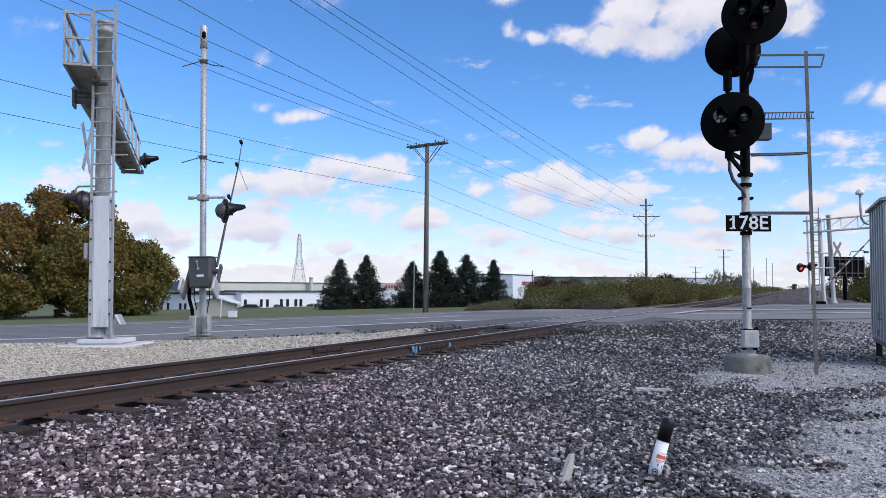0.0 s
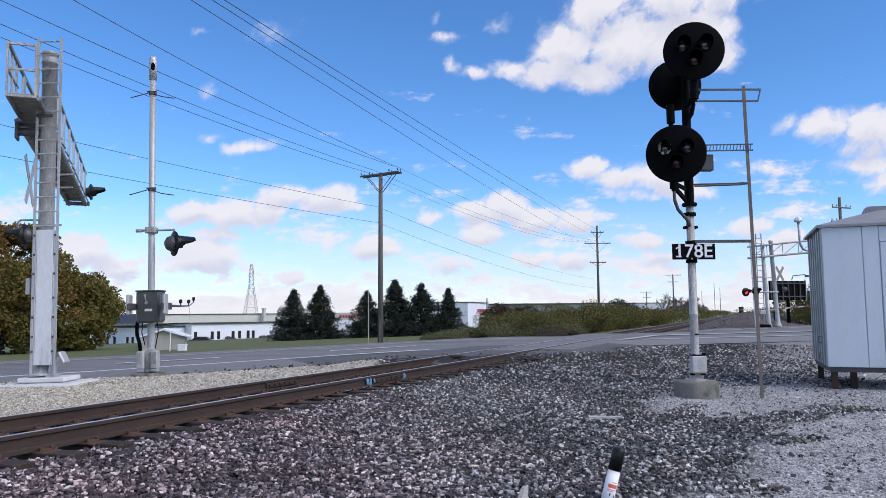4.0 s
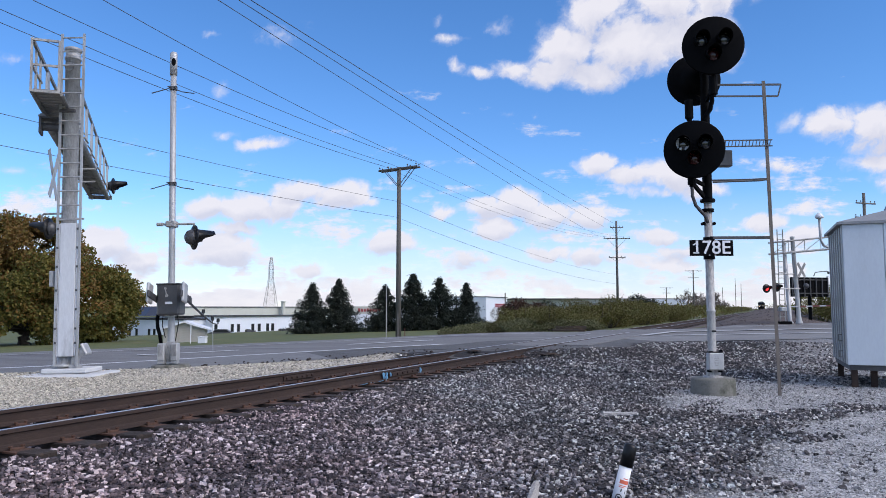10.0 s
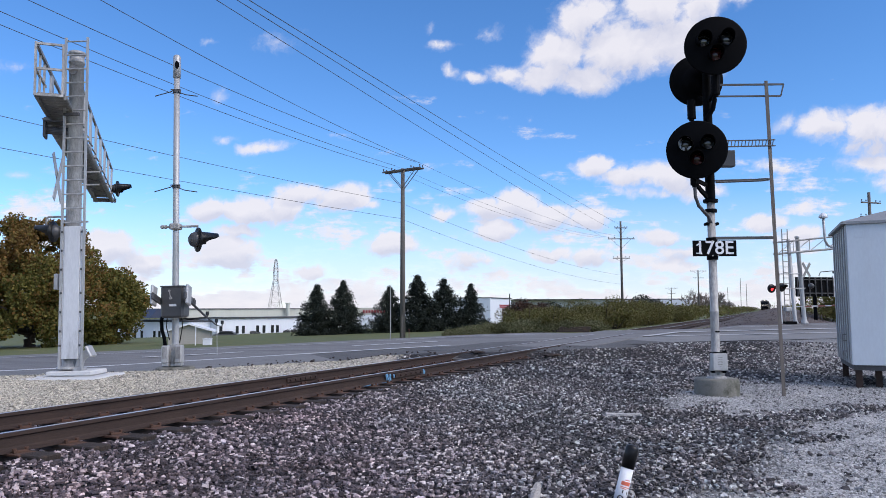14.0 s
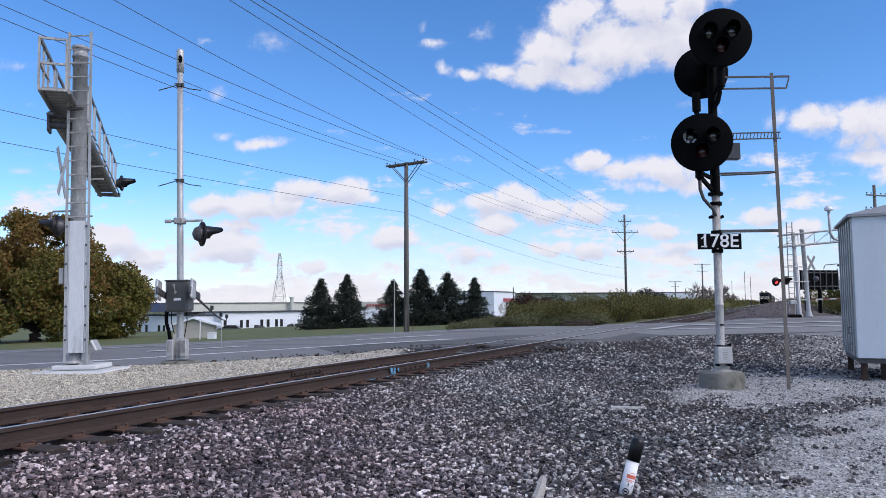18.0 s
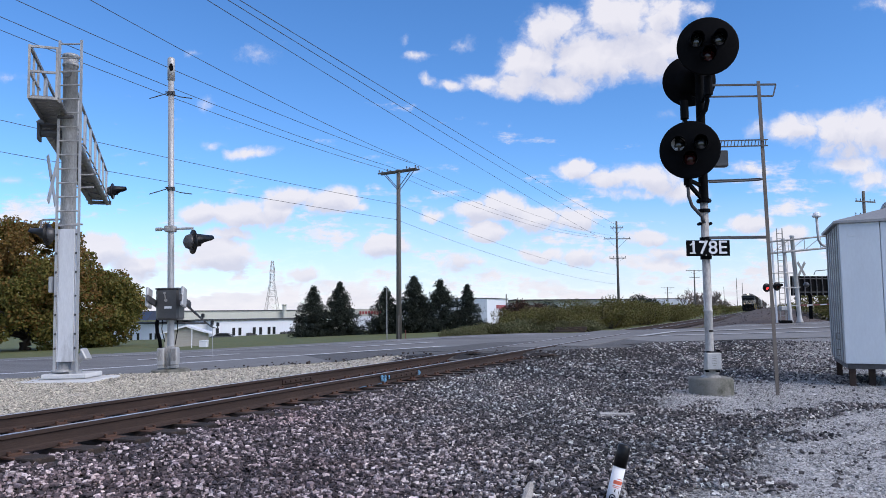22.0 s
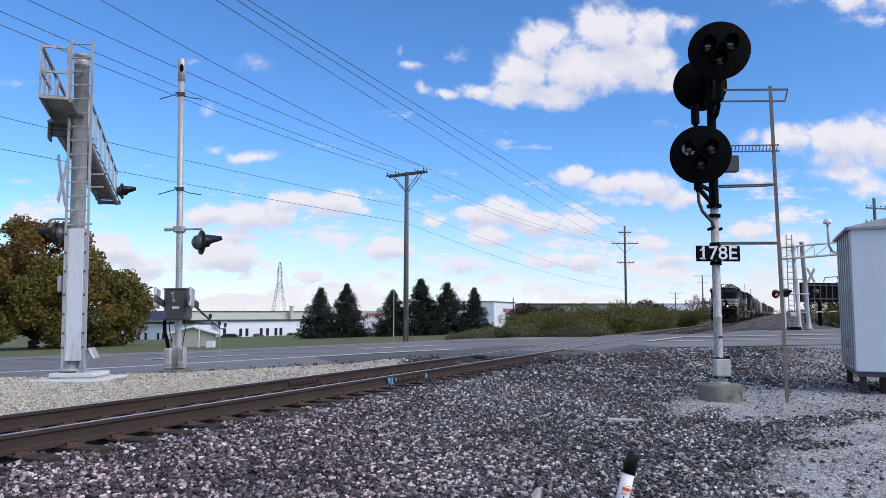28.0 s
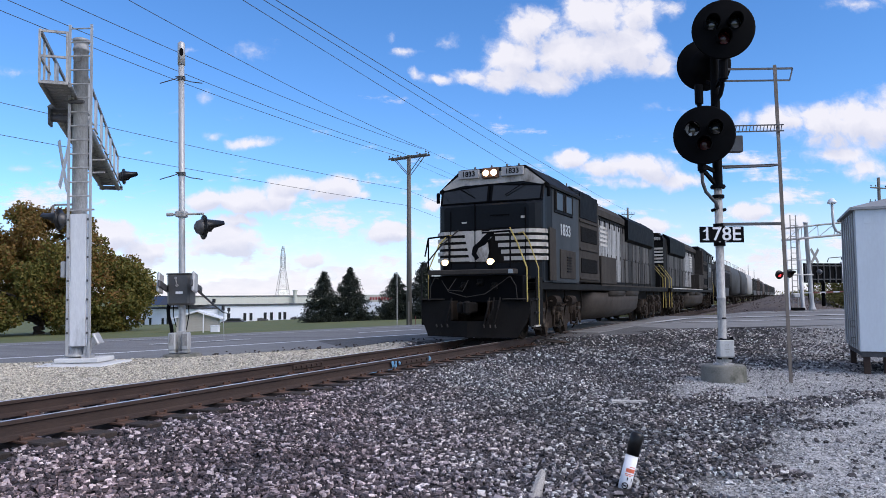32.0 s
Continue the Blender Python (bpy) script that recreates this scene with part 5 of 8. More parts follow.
house = thing("equipment_house", pose(HX, HY, 0, 0, 0, 3.0), "pale aluminium signal equipment house on rusty steel legs", "equipment house")
bm = BM()
box(bm, (HW / 2, HD / 2, (HZ0 + HZ1) / 2), (HW - .04, HD - .04, HZ1 - HZ0))
part("body", bm, PANEL, house)
for a, b in ((.0, .695), (.705, .985), (1.93, 2.5)):
    bm = BM()
    box(bm, ((a + b) / 2, 0, (HZ0 + HZ1) / 2), (b - a, .045, HZ1 - HZ0), .008)
    part("wall_panel", bm, PANEL, house)
bm = BM()
box(bm, (1.457, 0, HZ1 - .16), (.93, .045, .30), .006)
part("wall_panel", bm, PANEL, house)
bm = BM()
box(bm, (1.457, .0, (HZ0 + HZ1 - .32) / 2 + .0), (.91, .05, HZ1 - HZ0 - .33), .012)
hd = part("door", bm, PANEL, house, "closed flush door")
bm = BM()
rod(bm, (1.82, -.05, 1.7), (1.82, -.05, 1.95), .015, n=8)
part("handle", bm, GALV, hd)
# side shade is put into this sheet's dark colour
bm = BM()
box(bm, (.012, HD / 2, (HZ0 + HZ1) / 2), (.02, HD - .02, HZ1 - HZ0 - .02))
part("side_sheet", bm, RIB_SHADE, house, "side sheet darkened as if in shade")
first = None
for k in range(7):
    pm = Matrix.Translation((0, .06 + k * .395, (HZ0 + HZ1) / 2))
    if first is None:
        bm = BM()
        prism(bm, [(-.020, -1.36), (-.020, 1.36), (.004, 1.36), (.004, -1.36)], -.05, .05)
        bmesh.ops.bevel(bm, geom=list(bm.edges), offset=.006, segments=1, affect="EDGES")
        first = part("side_rib", bm, RIB_PALE, house, "raised vertical rib", m=pm)
    else:
        again(first, house, pm)
bm = BM()
e, r0, r1 = .09, HZ1, HZ1 + .42
vs = [bm.verts.new(p) for p in ((-e, -e, r0), (HW + e, -e, r0), (HW + e, HD + e, r0), (-e, HD + e, r0), (-e, -e, r0 + .05), (HW + e, -e, r0 + .05), (HW + e, HD + e, r0 + .05), (-e, HD + e, r0 + .05), (HW / 2, HD / 2 - .5, r1), (HW / 2, HD / 2 + .5, r1))]
for f in ((0, 3, 2, 1), (0, 1, 5, 4), (1, 2, 6, 5), (2, 3, 7, 6), (3, 0, 4, 7), (4, 5, 8), (5, 6, 9, 8), (6, 7, 9), (7, 4, 8, 9)):
    bm.faces.new([vs[i] for i in f])
roof = part("roof", bm, RIB, house, "low hipped grey roof")
bm = BM()
prism(bm, [(-.22, 0), (.22, 0), (.16, .13), (-.16, .13)], -.22, .22, Matrix.Translation((HW / 2 - .15, HD / 2 - .35, r1 - .08)))
part("roof_vent", bm, RIB, roof)
bm = BM()
box(bm, (.22, -.026, HZ1 - .20), (.15, .006, .14), .002)
part("lifting_plate", bm, PANEL, house)
for x, y in ((.12, .10), (.48, .3), (2.1, .1), (.12, 2.4), (2.4, 2.4)):
    bm = BM()
    box(bm, (x, y, .27), (.11, .012, .52))
    box(bm, (x, y + .10, .27), (.11, .012, .52))
    box(bm, (x, y + .05, .27), (.014, .10, .52))
    part("leg", bm, RAIL_SIDE, house, "rusty steel leg")
bm = BM()
box(bm, (HW / 2, HD / 2, HZ0 - .05), (HW - .06, HD - .06, .10))
part("floor_frame", bm, STEEL_DARK, house)
for z in (.62, .95):
    bm = BM()
    pipe(bm, [(-.02, .55, z), (-.09, .55, z), (-.09, .55, z + .12), (-.02, .55, z + .12)], .012, 6)
    part("side_handle", bm, GALV, house)
antenna = thing("antenna_mast", put(9.06, 17.1, 3.02), "white dome antenna on a bent pipe beside the equipment house", "antenna")
bm = BM()
pipe(bm, [(.42, .1, .04), (.16, .05, .03), (.06, .0, .06), (.0, 0, .17), (-.01, 0, .35), (-.02, 0, .70)], .030, 10)
part("pipe", bm, GALV_WHITE, antenna, "", True)
bm = BM()
lathe(bm, [(0, 0), (.06, 0), (.10, .02), (.10, .05), (.07, .10), (.03, .135), (0, .14)], 20, Matrix.Translation((-.02, 0, .70)))
part("dome", bm, WHITE, antenna, "white antenna dome", True)


# ---- far side of the crossing ----
far_z = road_z(20.6, 41.9) + .02
fc = thing("cantilever_signal", put(19.6, 42.2, far_z), "white cantilever crossing signal across the road", "crossing signal")
bm = BM()
lathe(bm, [(.21, 0), (.20, .08), (.15, .2), (.125, .4), (.11, 5.0), (.13, 5.02), (.13, 5.1), (0, 5.12)], 16)
part("mast", bm, GALV_WHITE, fc, "white painted mast", True, m=Matrix.Translation((1.34, 0, 0)) @ Euler((0, radians(-2.6), 0)).to_matrix().to_4x4())
bm = BM()
lathe(bm, [(.18, 0), (.17, .08), (.115, .2), (.10, 4.95), (0, 4.97)], 14)
part("mast", bm, GALV_WHITE, fc, "white painted mast", True, m=Matrix.Translation((.86, .1, 0)) @ Euler((0, radians(-2.6), 0)).to_matrix().to_4x4())
bm = BM()
rod(bm, (-.3, 0, 4.72), (6.5, -.6, 5.35), .05, n=8)
rod(bm, (-.3, 0, 4.05), (6.5, -.6, 4.62), .06, n=8)
for k in range(7):
    a = -.1 + k * .95
    rod(bm, (a, -.05, 4.07 + .085 * a), (a, -.05, 4.74 + .093 * a), .018, n=6)
    rod(bm, (a, -.05, 4.07 + .085 * a), (a + .95, -.1, 4.82 + .093 * a), .018, n=6)
part("truss", bm, GALV, fc, "pale tubular truss")
ladder_parts(fc, .16, .48, -.15, .1, 5.5, .32, GALV_DARK)
bm = BM()
rod(bm, (.02, 0, 0), (-.1, 0, 5.0), .06, n=8)
part("conduit", bm, WHITE, fc)
crossbuck(fc, (1.46, -.25, 3.12), 30, .52, GALV_DARK, 50, .19)
bm = BM()
rod(bm, (-.45, -.2, 2.05), (1.4, -.1, 2.05), .035, n=8)
rod(bm, (-.2, -.1, 2.9), (1.1, -.1, 2.9), .03, n=8)
part("lamp_bar", bm, GALV_WHITE, fc)
flasher("flasher_lamp", fc, (-.62, -.25, 2.05), 12, RED_GLOW, scale=1.0)
flasher("flasher_lamp", fc, (-.02, -.25, 2.12), 12, RED_LENS, scale=1.0)
bm = BM()
box(bm, (.34, -.1, .86), (.36, .40, .26), .04)
part("machine_box", bm, GALV_WHITE, fc, "pale gate machine housing")
bm = BM()
box(bm, (.45, -.1, .08), (.6, .5, .16), .02)
part("foundation", bm, BLACK, fc)
bm = BM()
bmesh.ops.create_icosphere(bm, subdivisions=2, radius=.16)
part("bell", bm, GREY_BOX, fc, "", True, m=Matrix.Translation((1.72, -.2, 2.2)))
RED_BAND = mat("faded red band", (.20, .050, .040), (.14, .048, .042), 8, .6, 0, .02)
bm = BM()
bar(bm, (0, 0, 0), (6.4, -.4, 0), .05, .07)
far_arm = part("gate_arm", bm, GALV_WHITE, fc, "white gate arm with red bands")
for k in range(8):
    bm = BM()
    bar(bm, (.5 + k * .74, -.0625 * (.5 + k * .74), 0), (.87 + k * .74, -.0625 * (.87 + k * .74), 0), .054, .074)
    part("red_band", bm, RED_BAND, far_arm)

board = thing("billboard", put(24.5, 48.5, height(*at(24.5, 48.5).xy) - .35, 14), "dark back of a roadside billboard on black posts", "billboard")
bm = BM()
box(bm, (.38, 0, 2.72), (2.95, .10, 1.30), .01)
bb = part("panel", bm, BLACK, board, "black billboard back")
first = None
for k in range(7):
    bm = BM()
    box(bm, (-1.02 + k * .47, -.09, 2.72), (.05, .08, 1.26))
    part("stiffener", bm, STEEL_DARK, bb)
for z in (2.3, 3.2):
    bm = BM()
    box(bm, (.38, -.10, z), (2.86, .06, .06))
    part("stiffener", bm, STEEL_DARK, bb)
bm = BM()
box(bm, (1.86, -.02, 2.75), (.05, .14, 1.42))
part("edge_trim", bm, WHITE, bb)
for x, w in ((-.55, .30), (.4, .12)):
    bm = BM()
    box(bm, (x, .02, 1.0), (w, .25, 2.4), .02)
    part("post", bm, BLACK, board)
bm = BM()
pipe(bm, [(.6, -.2, 3.45), (.6, -.35, 3.7), (1.5, -.4, 3.78), (1.65, -.4, 3.72)], .03, 6)
box(bm, (1.7, -.4, 3.68), (.28, .18, .14), .02)
part("floodlight", bm, STEEL_DARK, board)


# ---- vegetation ----
def leaf_material(name, colours, rough=.8, trans=.25):
    m = bpy.data.materials.new(name)
    m.use_nodes = True
    nt = m.node_tree
    b = nt.nodes["Principled BSDF"]
    g = nt.nodes.new("ShaderNodeNewGeometry")
    r = nt.nodes.new("ShaderNodeValToRGB")
    r.color_ramp.interpolation = "LINEAR"
    while len(r.color_ramp.elements) < len(colours):
        r.color_ramp.elements.new(.5)
    for k, (e, c) in enumerate(zip(r.color_ramp.elements, colours)):
        e.position = k / (len(colours) - 1)
        e.color = (*c, 1)
    nt.links.new(g.outputs["Random Per Island"], r.inputs[0])
    nt.links.new(r.outputs[0], b.inputs["Base Color"])
    b.inputs["Roughness"].default_value = rough
    tl = nt.nodes.new("ShaderNodeBsdfTranslucent")
    nt.links.new(r.outputs[0], tl.inputs[0])
    mx = nt.nodes.new("ShaderNodeMixShader")
    mx.inputs[0].default_value = trans
    out = nt.nodes["Material Output"]
    nt.links.new(b.outputs[0], mx.inputs[1])
    nt.links.new(tl.outputs[0], mx.inputs[2])
    nt.links.new(mx.outputs[0], out.inputs[0])
    return m


MAPLE = leaf_material("maple leaves turning", [(.072, .080, .014), (.108, .108, .018), (.150, .132, .024), (.175, .132, .026), (.084, .088, .016)])
MAPLE_RUST = leaf_material("rust maple leaves", [(.130, .100, .020), (.175, .105, .022), (.20, .098, .020), (.13, .072, .018), (.165, .122, .024)])
NEEDLE = leaf_material("spruce needles", [(.007, .012, .008), (.011, .018, .011), (.016, .025, .014), (.009, .015, .009)], trans=.1)
SHRUB = leaf_material("roadside shrub leaves", [(.080, .094, .020), (.112, .116, .026), (.140, .124, .030), (.125, .095, .032), (.080, .068, .024)])
SHRUB_PALE = leaf_material("pale weed leaves", [(.11, .12, .05), (.15, .145, .065), (.09, .105, .042), (.18, .16, .09)])
BARE = mat("bare twigs", (.17, .14, .12), (.12, .098, .085), 3, .9, 0, .1)
BARK = mat("bark", (.055, .043, .034), (.03, .025, .02), 4, .95, 0, .6, 20, stretch=(3, 3, .4))


def leaves(name, pts, size, material, parent=None, seed=1, aspect=.7, droop=0.0, cluster=3):
    """Leaf blades, a few round each point, in one mesh. pts: (x, y, z, outward x, y, z)."""
    rs = np.random.RandomState(seed)
    pts = np.repeat(np.array(pts, float), cluster, axis=0)
    n = len(pts)
    p = pts[:, :3] + rs.normal(0, size * .55, (n, 3))
    a = rs.normal(size=(n, 3)) + pts[:, 3:6] * .9 + np.array([0, 0, -droop])
    a /= np.linalg.norm(a, axis=1)[:, None]
    b = np.cross(a, rs.normal(size=(n, 3)))
    b /= np.linalg.norm(b, axis=1)[:, None]
    s = size * rs.uniform(.6, 1.3, n)[:, None]
    c = np.cross(a, b) * s * .12
    v = np.stack([p - a * s * .5, p + b * s * aspect * .5 + c, p + a * s * .5, p - b * s * aspect * .5 + c], 1)
    me = bpy.data.meshes.new(name)
    me.vertices.add(4 * n)
    me.vertices.foreach_set("co", v.ravel())
    me.loops.add(4 * n)
    me.loops.foreach_set("vertex_index", np.arange(4 * n, dtype=np.int32))
    me.polygons.add(n)
    me.polygons.foreach_set("loop_start", np.arange(0, 4 * n, 4, dtype=np.int32))
    me.update(calc_edges=True)
    me.materials.append(material)
    ob = new(name, me)
    if parent:
        ob.parent = parent
    return ob


def lobes(rs, count, spots):
    """Points on the skins of leafy lobes; spots of (x, y, z, rx, ry, rz)."""
    pts = []
    sizes = [s[3] * s[4] + s[4] * s[5] + s[3] * s[5] for s in spots]
    for (cx, cy, cz, rx, ry, rz), w in zip(spots, sizes):
        for _ in range(int(count * w / sum(sizes))):
            d = Vector((rs.gauss(0, 1), rs.gauss(0, 1), rs.gauss(0, 1))).normalized()
            k = (1 + .22 * noise.noise(d * 3.1 + Vector((cx, cy, cz)))) * (rs.random() ** .22)
            pts.append((cx + d.x * rx * k, cy + d.y * ry * k, cz + d.z * rz * k, d.x, d.y, d.z))
    return pts


def limb(bm, a, b, r0, r1, rs, n=7, bend=.12):
    a, b = Vector(a), Vector(b)
    L = (b - a).length
    pts = [a.lerp(b, t) + Vector((rs.uniform(-1, 1), rs.uniform(-1, 1), rs.uniform(-.5, .5))) * L * bend * math.sin(t * 3.1) for t in (0, .25, .5, .75, 1)]
    for k, (p, q) in enumerate(zip(pts, pts[1:])):
        rod(bm, p, q, r0 + (r1 - r0) * k / 4, r0 + (r1 - r0) * (k + 1) / 4, n=n, caps=False)


CROWN = ((-1.6, 7.2), (-.6, 9.3), (1.0, 10.6), (2.6, 11.1), (4.4, 10.2), (5.8, 9.0), (7.0, 7.4), (8.4, 5.6), (9.6, 3.4), (10.4, 1.2))


def maple():
    """Broad dome: leafy lobes over the skin of a turned outline, darker hollows between them."""
    rs = random.Random(5)
    x, y = at(-39.6, 69.9).xy
    base = height(x, y) - .1
    t = thing("maple_tree", put(-39.6, 69.9, base), "broad maple tree with brown-green autumn leaves", "tree")
    bm = BM()
    limb(bm, (0, 0, -.2), (.2, 0, 1.9), .55, .40, rs, 10, .05)
    for k in range(14):
        a = k * 2.4
        reach = (4.5, 6.5, 8.0)[k % 3]
        limb(bm, (.2, 0, 1.1 + .08 * k), (reach * math.cos(a), reach * math.sin(a), 2.6 + .5 * k + (1.5 if k % 3 == 0 else 0) - base - 2.4), .24, .05, rs, 7)
    part("trunk", bm, BARK, t, "dark short trunk with spreading limbs")
    spots = []
    for k in range(150):
        h = -1.3 + 11.2 * rs.random() ** 1.15
        r = rs.uniform(.85, 1.75) * (1.0 if h < 8 else .75)
        rad = max(.2, between(h, CROWN) - r * .85) * (1 - .12 * rs.random())
        a = k * 2.39996 + rs.uniform(-.3, .3)
        spots.append((rad * math.cos(a), rad * math.sin(a), h - base, r, r, r * rs.uniform(.6, .85)))
    for k in range(26):
        a, q = rs.uniform(0, 6.283), rs.random() ** .5
        spots.append((6.0 * q * math.cos(a), 6.0 * q * math.sin(a), rs.uniform(1.0, 7.0) - base, 1.8, 1.8, 1.3))
    pts = lobes(rs, 40000, spots)
    rust, green = [], []
    for p in pts:
        warm = (p[2] + base) * .11 + 1.1 * noise.noise((p[0] * .28, p[1] * .28, p[2] * .28)) + rs.gauss(0, .32)
        (rust if warm > .62 else green).append(p)
    c = leaves("crown", green, .27, MAPLE, t, 3, .8, .25, 3)
    c["label"] = "dense lower crown of olive-green leaves"
    c = leaves("crown", rust, .27, MAPLE_RUST, t, 4, .8, .25, 3)
    c["label"] = "rust-coloured leaves of the upper crown"


maple()


def spruce_parts(seed, h, w):
    rs = random.Random(seed)
    t = thing("spruce_tree", Matrix(), "dark green spruce tree on the far lawn", "tree", "spruces by the factory")
    bm = BM()
    rod(bm, (0, 0, -.4), (0, 0, h * .98), .14, .02, n=8)
    part("trunk", bm, BARK, t)
    pts = []
    layers = 19
    for k in range(layers):
        f = k / (layers - 1)
        z = .25 + (h - .3) * f
        rad = w / 2 * (1 - f) ** .78 * (1 if f > .10 else .85 + 1.5 * f) * rs.uniform(.86, 1.08) + .05
        nb = int(5 + 16 * (1 - f))
        for b in range(nb):
            a = rs.uniform(0, 6.283)
            L = rad * rs.uniform(.66, 1.16)
            for s in range(7):
                q = ((s + rs.random()) / 7) ** .6
                pts.append((math.cos(a) * L * q, math.sin(a) * L * q, z - .42 * L * q * (1 - .85 * q) + rs.uniform(-.08, .08), math.cos(a), math.sin(a), -.1))
    c = leaves("crown", pts, .27, NEEDLE, t, seed, .34, .30, 9)
    c["label"] = "layered drooping dark branches"
    return t


def spruces():
    a, b = spruce_parts(1, 5.75, 7.2), spruce_parts(2, 6.1, 6.6)
    rows = [(-14.85, 86.0, .97, 0), (-11.9, 87.0, 1.0, 1), (-6.3, 86.0, .93, 0), (-2.95, 85.5, 1.08, 1), (.1, 86.0, 1.08, 0), (3.3, 86.0, .92, 1)]
    used = {}
    for k, (lat, dep, s, kind) in enumerate(rows):
        src = (a, b)[kind]
        x, y = at(lat, dep).xy
        base = 1.6 - dep * 42.5 / 1284
        m = pose(at(lat, dep).x, at(lat, dep).y, max(base, height(x, y) - .5) - .05, 0, 0, 60 * k)
        src.scale = (s, s, s)
        if kind not in used:
            used[kind] = m @ Matrix.Scale(s, 4)
        else:
            copy_thing(src, m)
    for kind, m in used.items():
        (a, b)[kind].matrix_basis = m


def shrub(seed, w, h, material, n, size=.16, name="shrub", label="leafy roadside shrub with yellowing leaves"):
    rs = random.Random(seed)
    t = thing(name, Matrix(), label, "shrub", "shrubs along the railway")
    bm = BM()
    for k in range(9):
        a = rs.uniform(0, 6.283)
        limb(bm, (0, 0, -.1), (math.cos(a) * w * .35, math.sin(a) * w * .35, h * rs.uniform(.6, .95)), .03, .008, rs, 5)
    part("stem", bm, BARK, t)
    spots = [(rs.uniform(-.35, .35) * w, rs.uniform(-.35, .35) * w, h * rs.uniform(.2, .75), w * rs.uniform(.16, .28), w * rs.uniform(.16, .28), h * rs.uniform(.16, .28)) for _ in range(14)]
    pts = lobes(rs, n, spots)
    leaves("foliage", pts, size, material, t, seed, .55, 0, 2)
    return t


spruces()
sh = [shrub(21, 3.4, 1.9, SHRUB, 3200, .092), shrub(22, 3.0, 1.6, SHRUB, 2900, .088), shrub(23, 3.6, 1.35, SHRUB_PALE, 1500, .15, label="pale straggling weeds beside the road")]
spots = []
rs = random.Random(31)
for k in range(46):
    y = 43 + k * 1.8
    x = track_x(y) - 5.5 - rs.uniform(0, 3.4)
    a, b = plan(x, y)
    if a / b > .112:
        spots.append((x, y, k % 2, rs.choice((1.0, 1.15, 1.3, 1.6))))
for k in range(9):
    lat = -1.0 + k * .95
    p = at(lat * 1.1 + 2, 44.5 + rs.uniform(-1.5, 3) + abs(k - 4) * .4)
    spots.append((p.x, p.y, 2, rs.uniform(.55, .85)))
for k in range(7):
    p = at(27.6 + k * 1.7, 50.5 + rs.uniform(-1, 2))
    spots.append((p.x, p.y, 1, rs.uniform(.9, 1.2)))
for k in range(5):
    p = at(29.5 + k * 2.2, 53.5)
    spots.append((p.x, p.y, 0, rs.uniform(1.5, 1.9)))
seen = {}
for x, y, kind, s in spots:
    src = sh[kind]
    m = pose(x, y, height(x, y) - .08, 0, 0, rs.uniform(0, 360))
    src.scale = (s, s, s)
    if kind in seen:
        copy_thing(src, m)
    else:
        seen[kind] = m @ Matrix.Scale(s, 4)
for kind, m in seen.items():
    sh[kind].matrix_basis = m


def woods(name, spots, material, label, size, n, seed):
    rs = random.Random(seed)
    ob = leaves(name, lobes(rs, n, spots), size, material, None, seed, .7, 0, 2)
    return tagged(ob, label, "woods", kind="stuff")


def leafless_trees(spots):
    """Forking limbs and fine twigs of distant trees, three-sided, in one mesh."""
    rs = random.Random(5)
    v, f = [], []

    def grow(p, d, L, r, depth):
        q = p + d * L
        side = d.cross(Vector((rs.uniform(-1, 1), rs.uniform(-1, 1), .1))).normalized()
        up = d.cross(side)
        n = len(v)
        for c, rad in ((p, r), (q, r * .6)):
            for k in range(3):
                v.append(tuple(c + (side * math.cos(2.094 * k) + up * math.sin(2.094 * k)) * rad))
        for k in range(3):
            f.append((n + k, n + (k + 1) % 3, n + 3 + (k + 1) % 3, n + 3 + k))
        if depth:
            for _ in range(4 if depth > 1 else 6):
                e = (d + Vector((rs.gauss(0, .5), rs.gauss(0, .5), rs.gauss(.12, .3)))).normalized()
                grow(p.lerp(q, rs.uniform(.55, 1.0)), e, L * rs.uniform(.55, .85), max(r * .5, .035), depth - 1)

    for x, y, z, h in spots:
        grow(Vector((x, y, z)), Vector((rs.uniform(-.08, .08), rs.uniform(-.08, .08), 1)), h * .36, .13, 4)
    me = bpy.data.meshes.new("far_bare_trees")
    me.from_pydata(v, [], f)
    me.materials.append(BARE)
    return tagged(new("far_bare_trees", me), "distant leafless trees in a brown haze of twigs", "woods", kind="stuff")


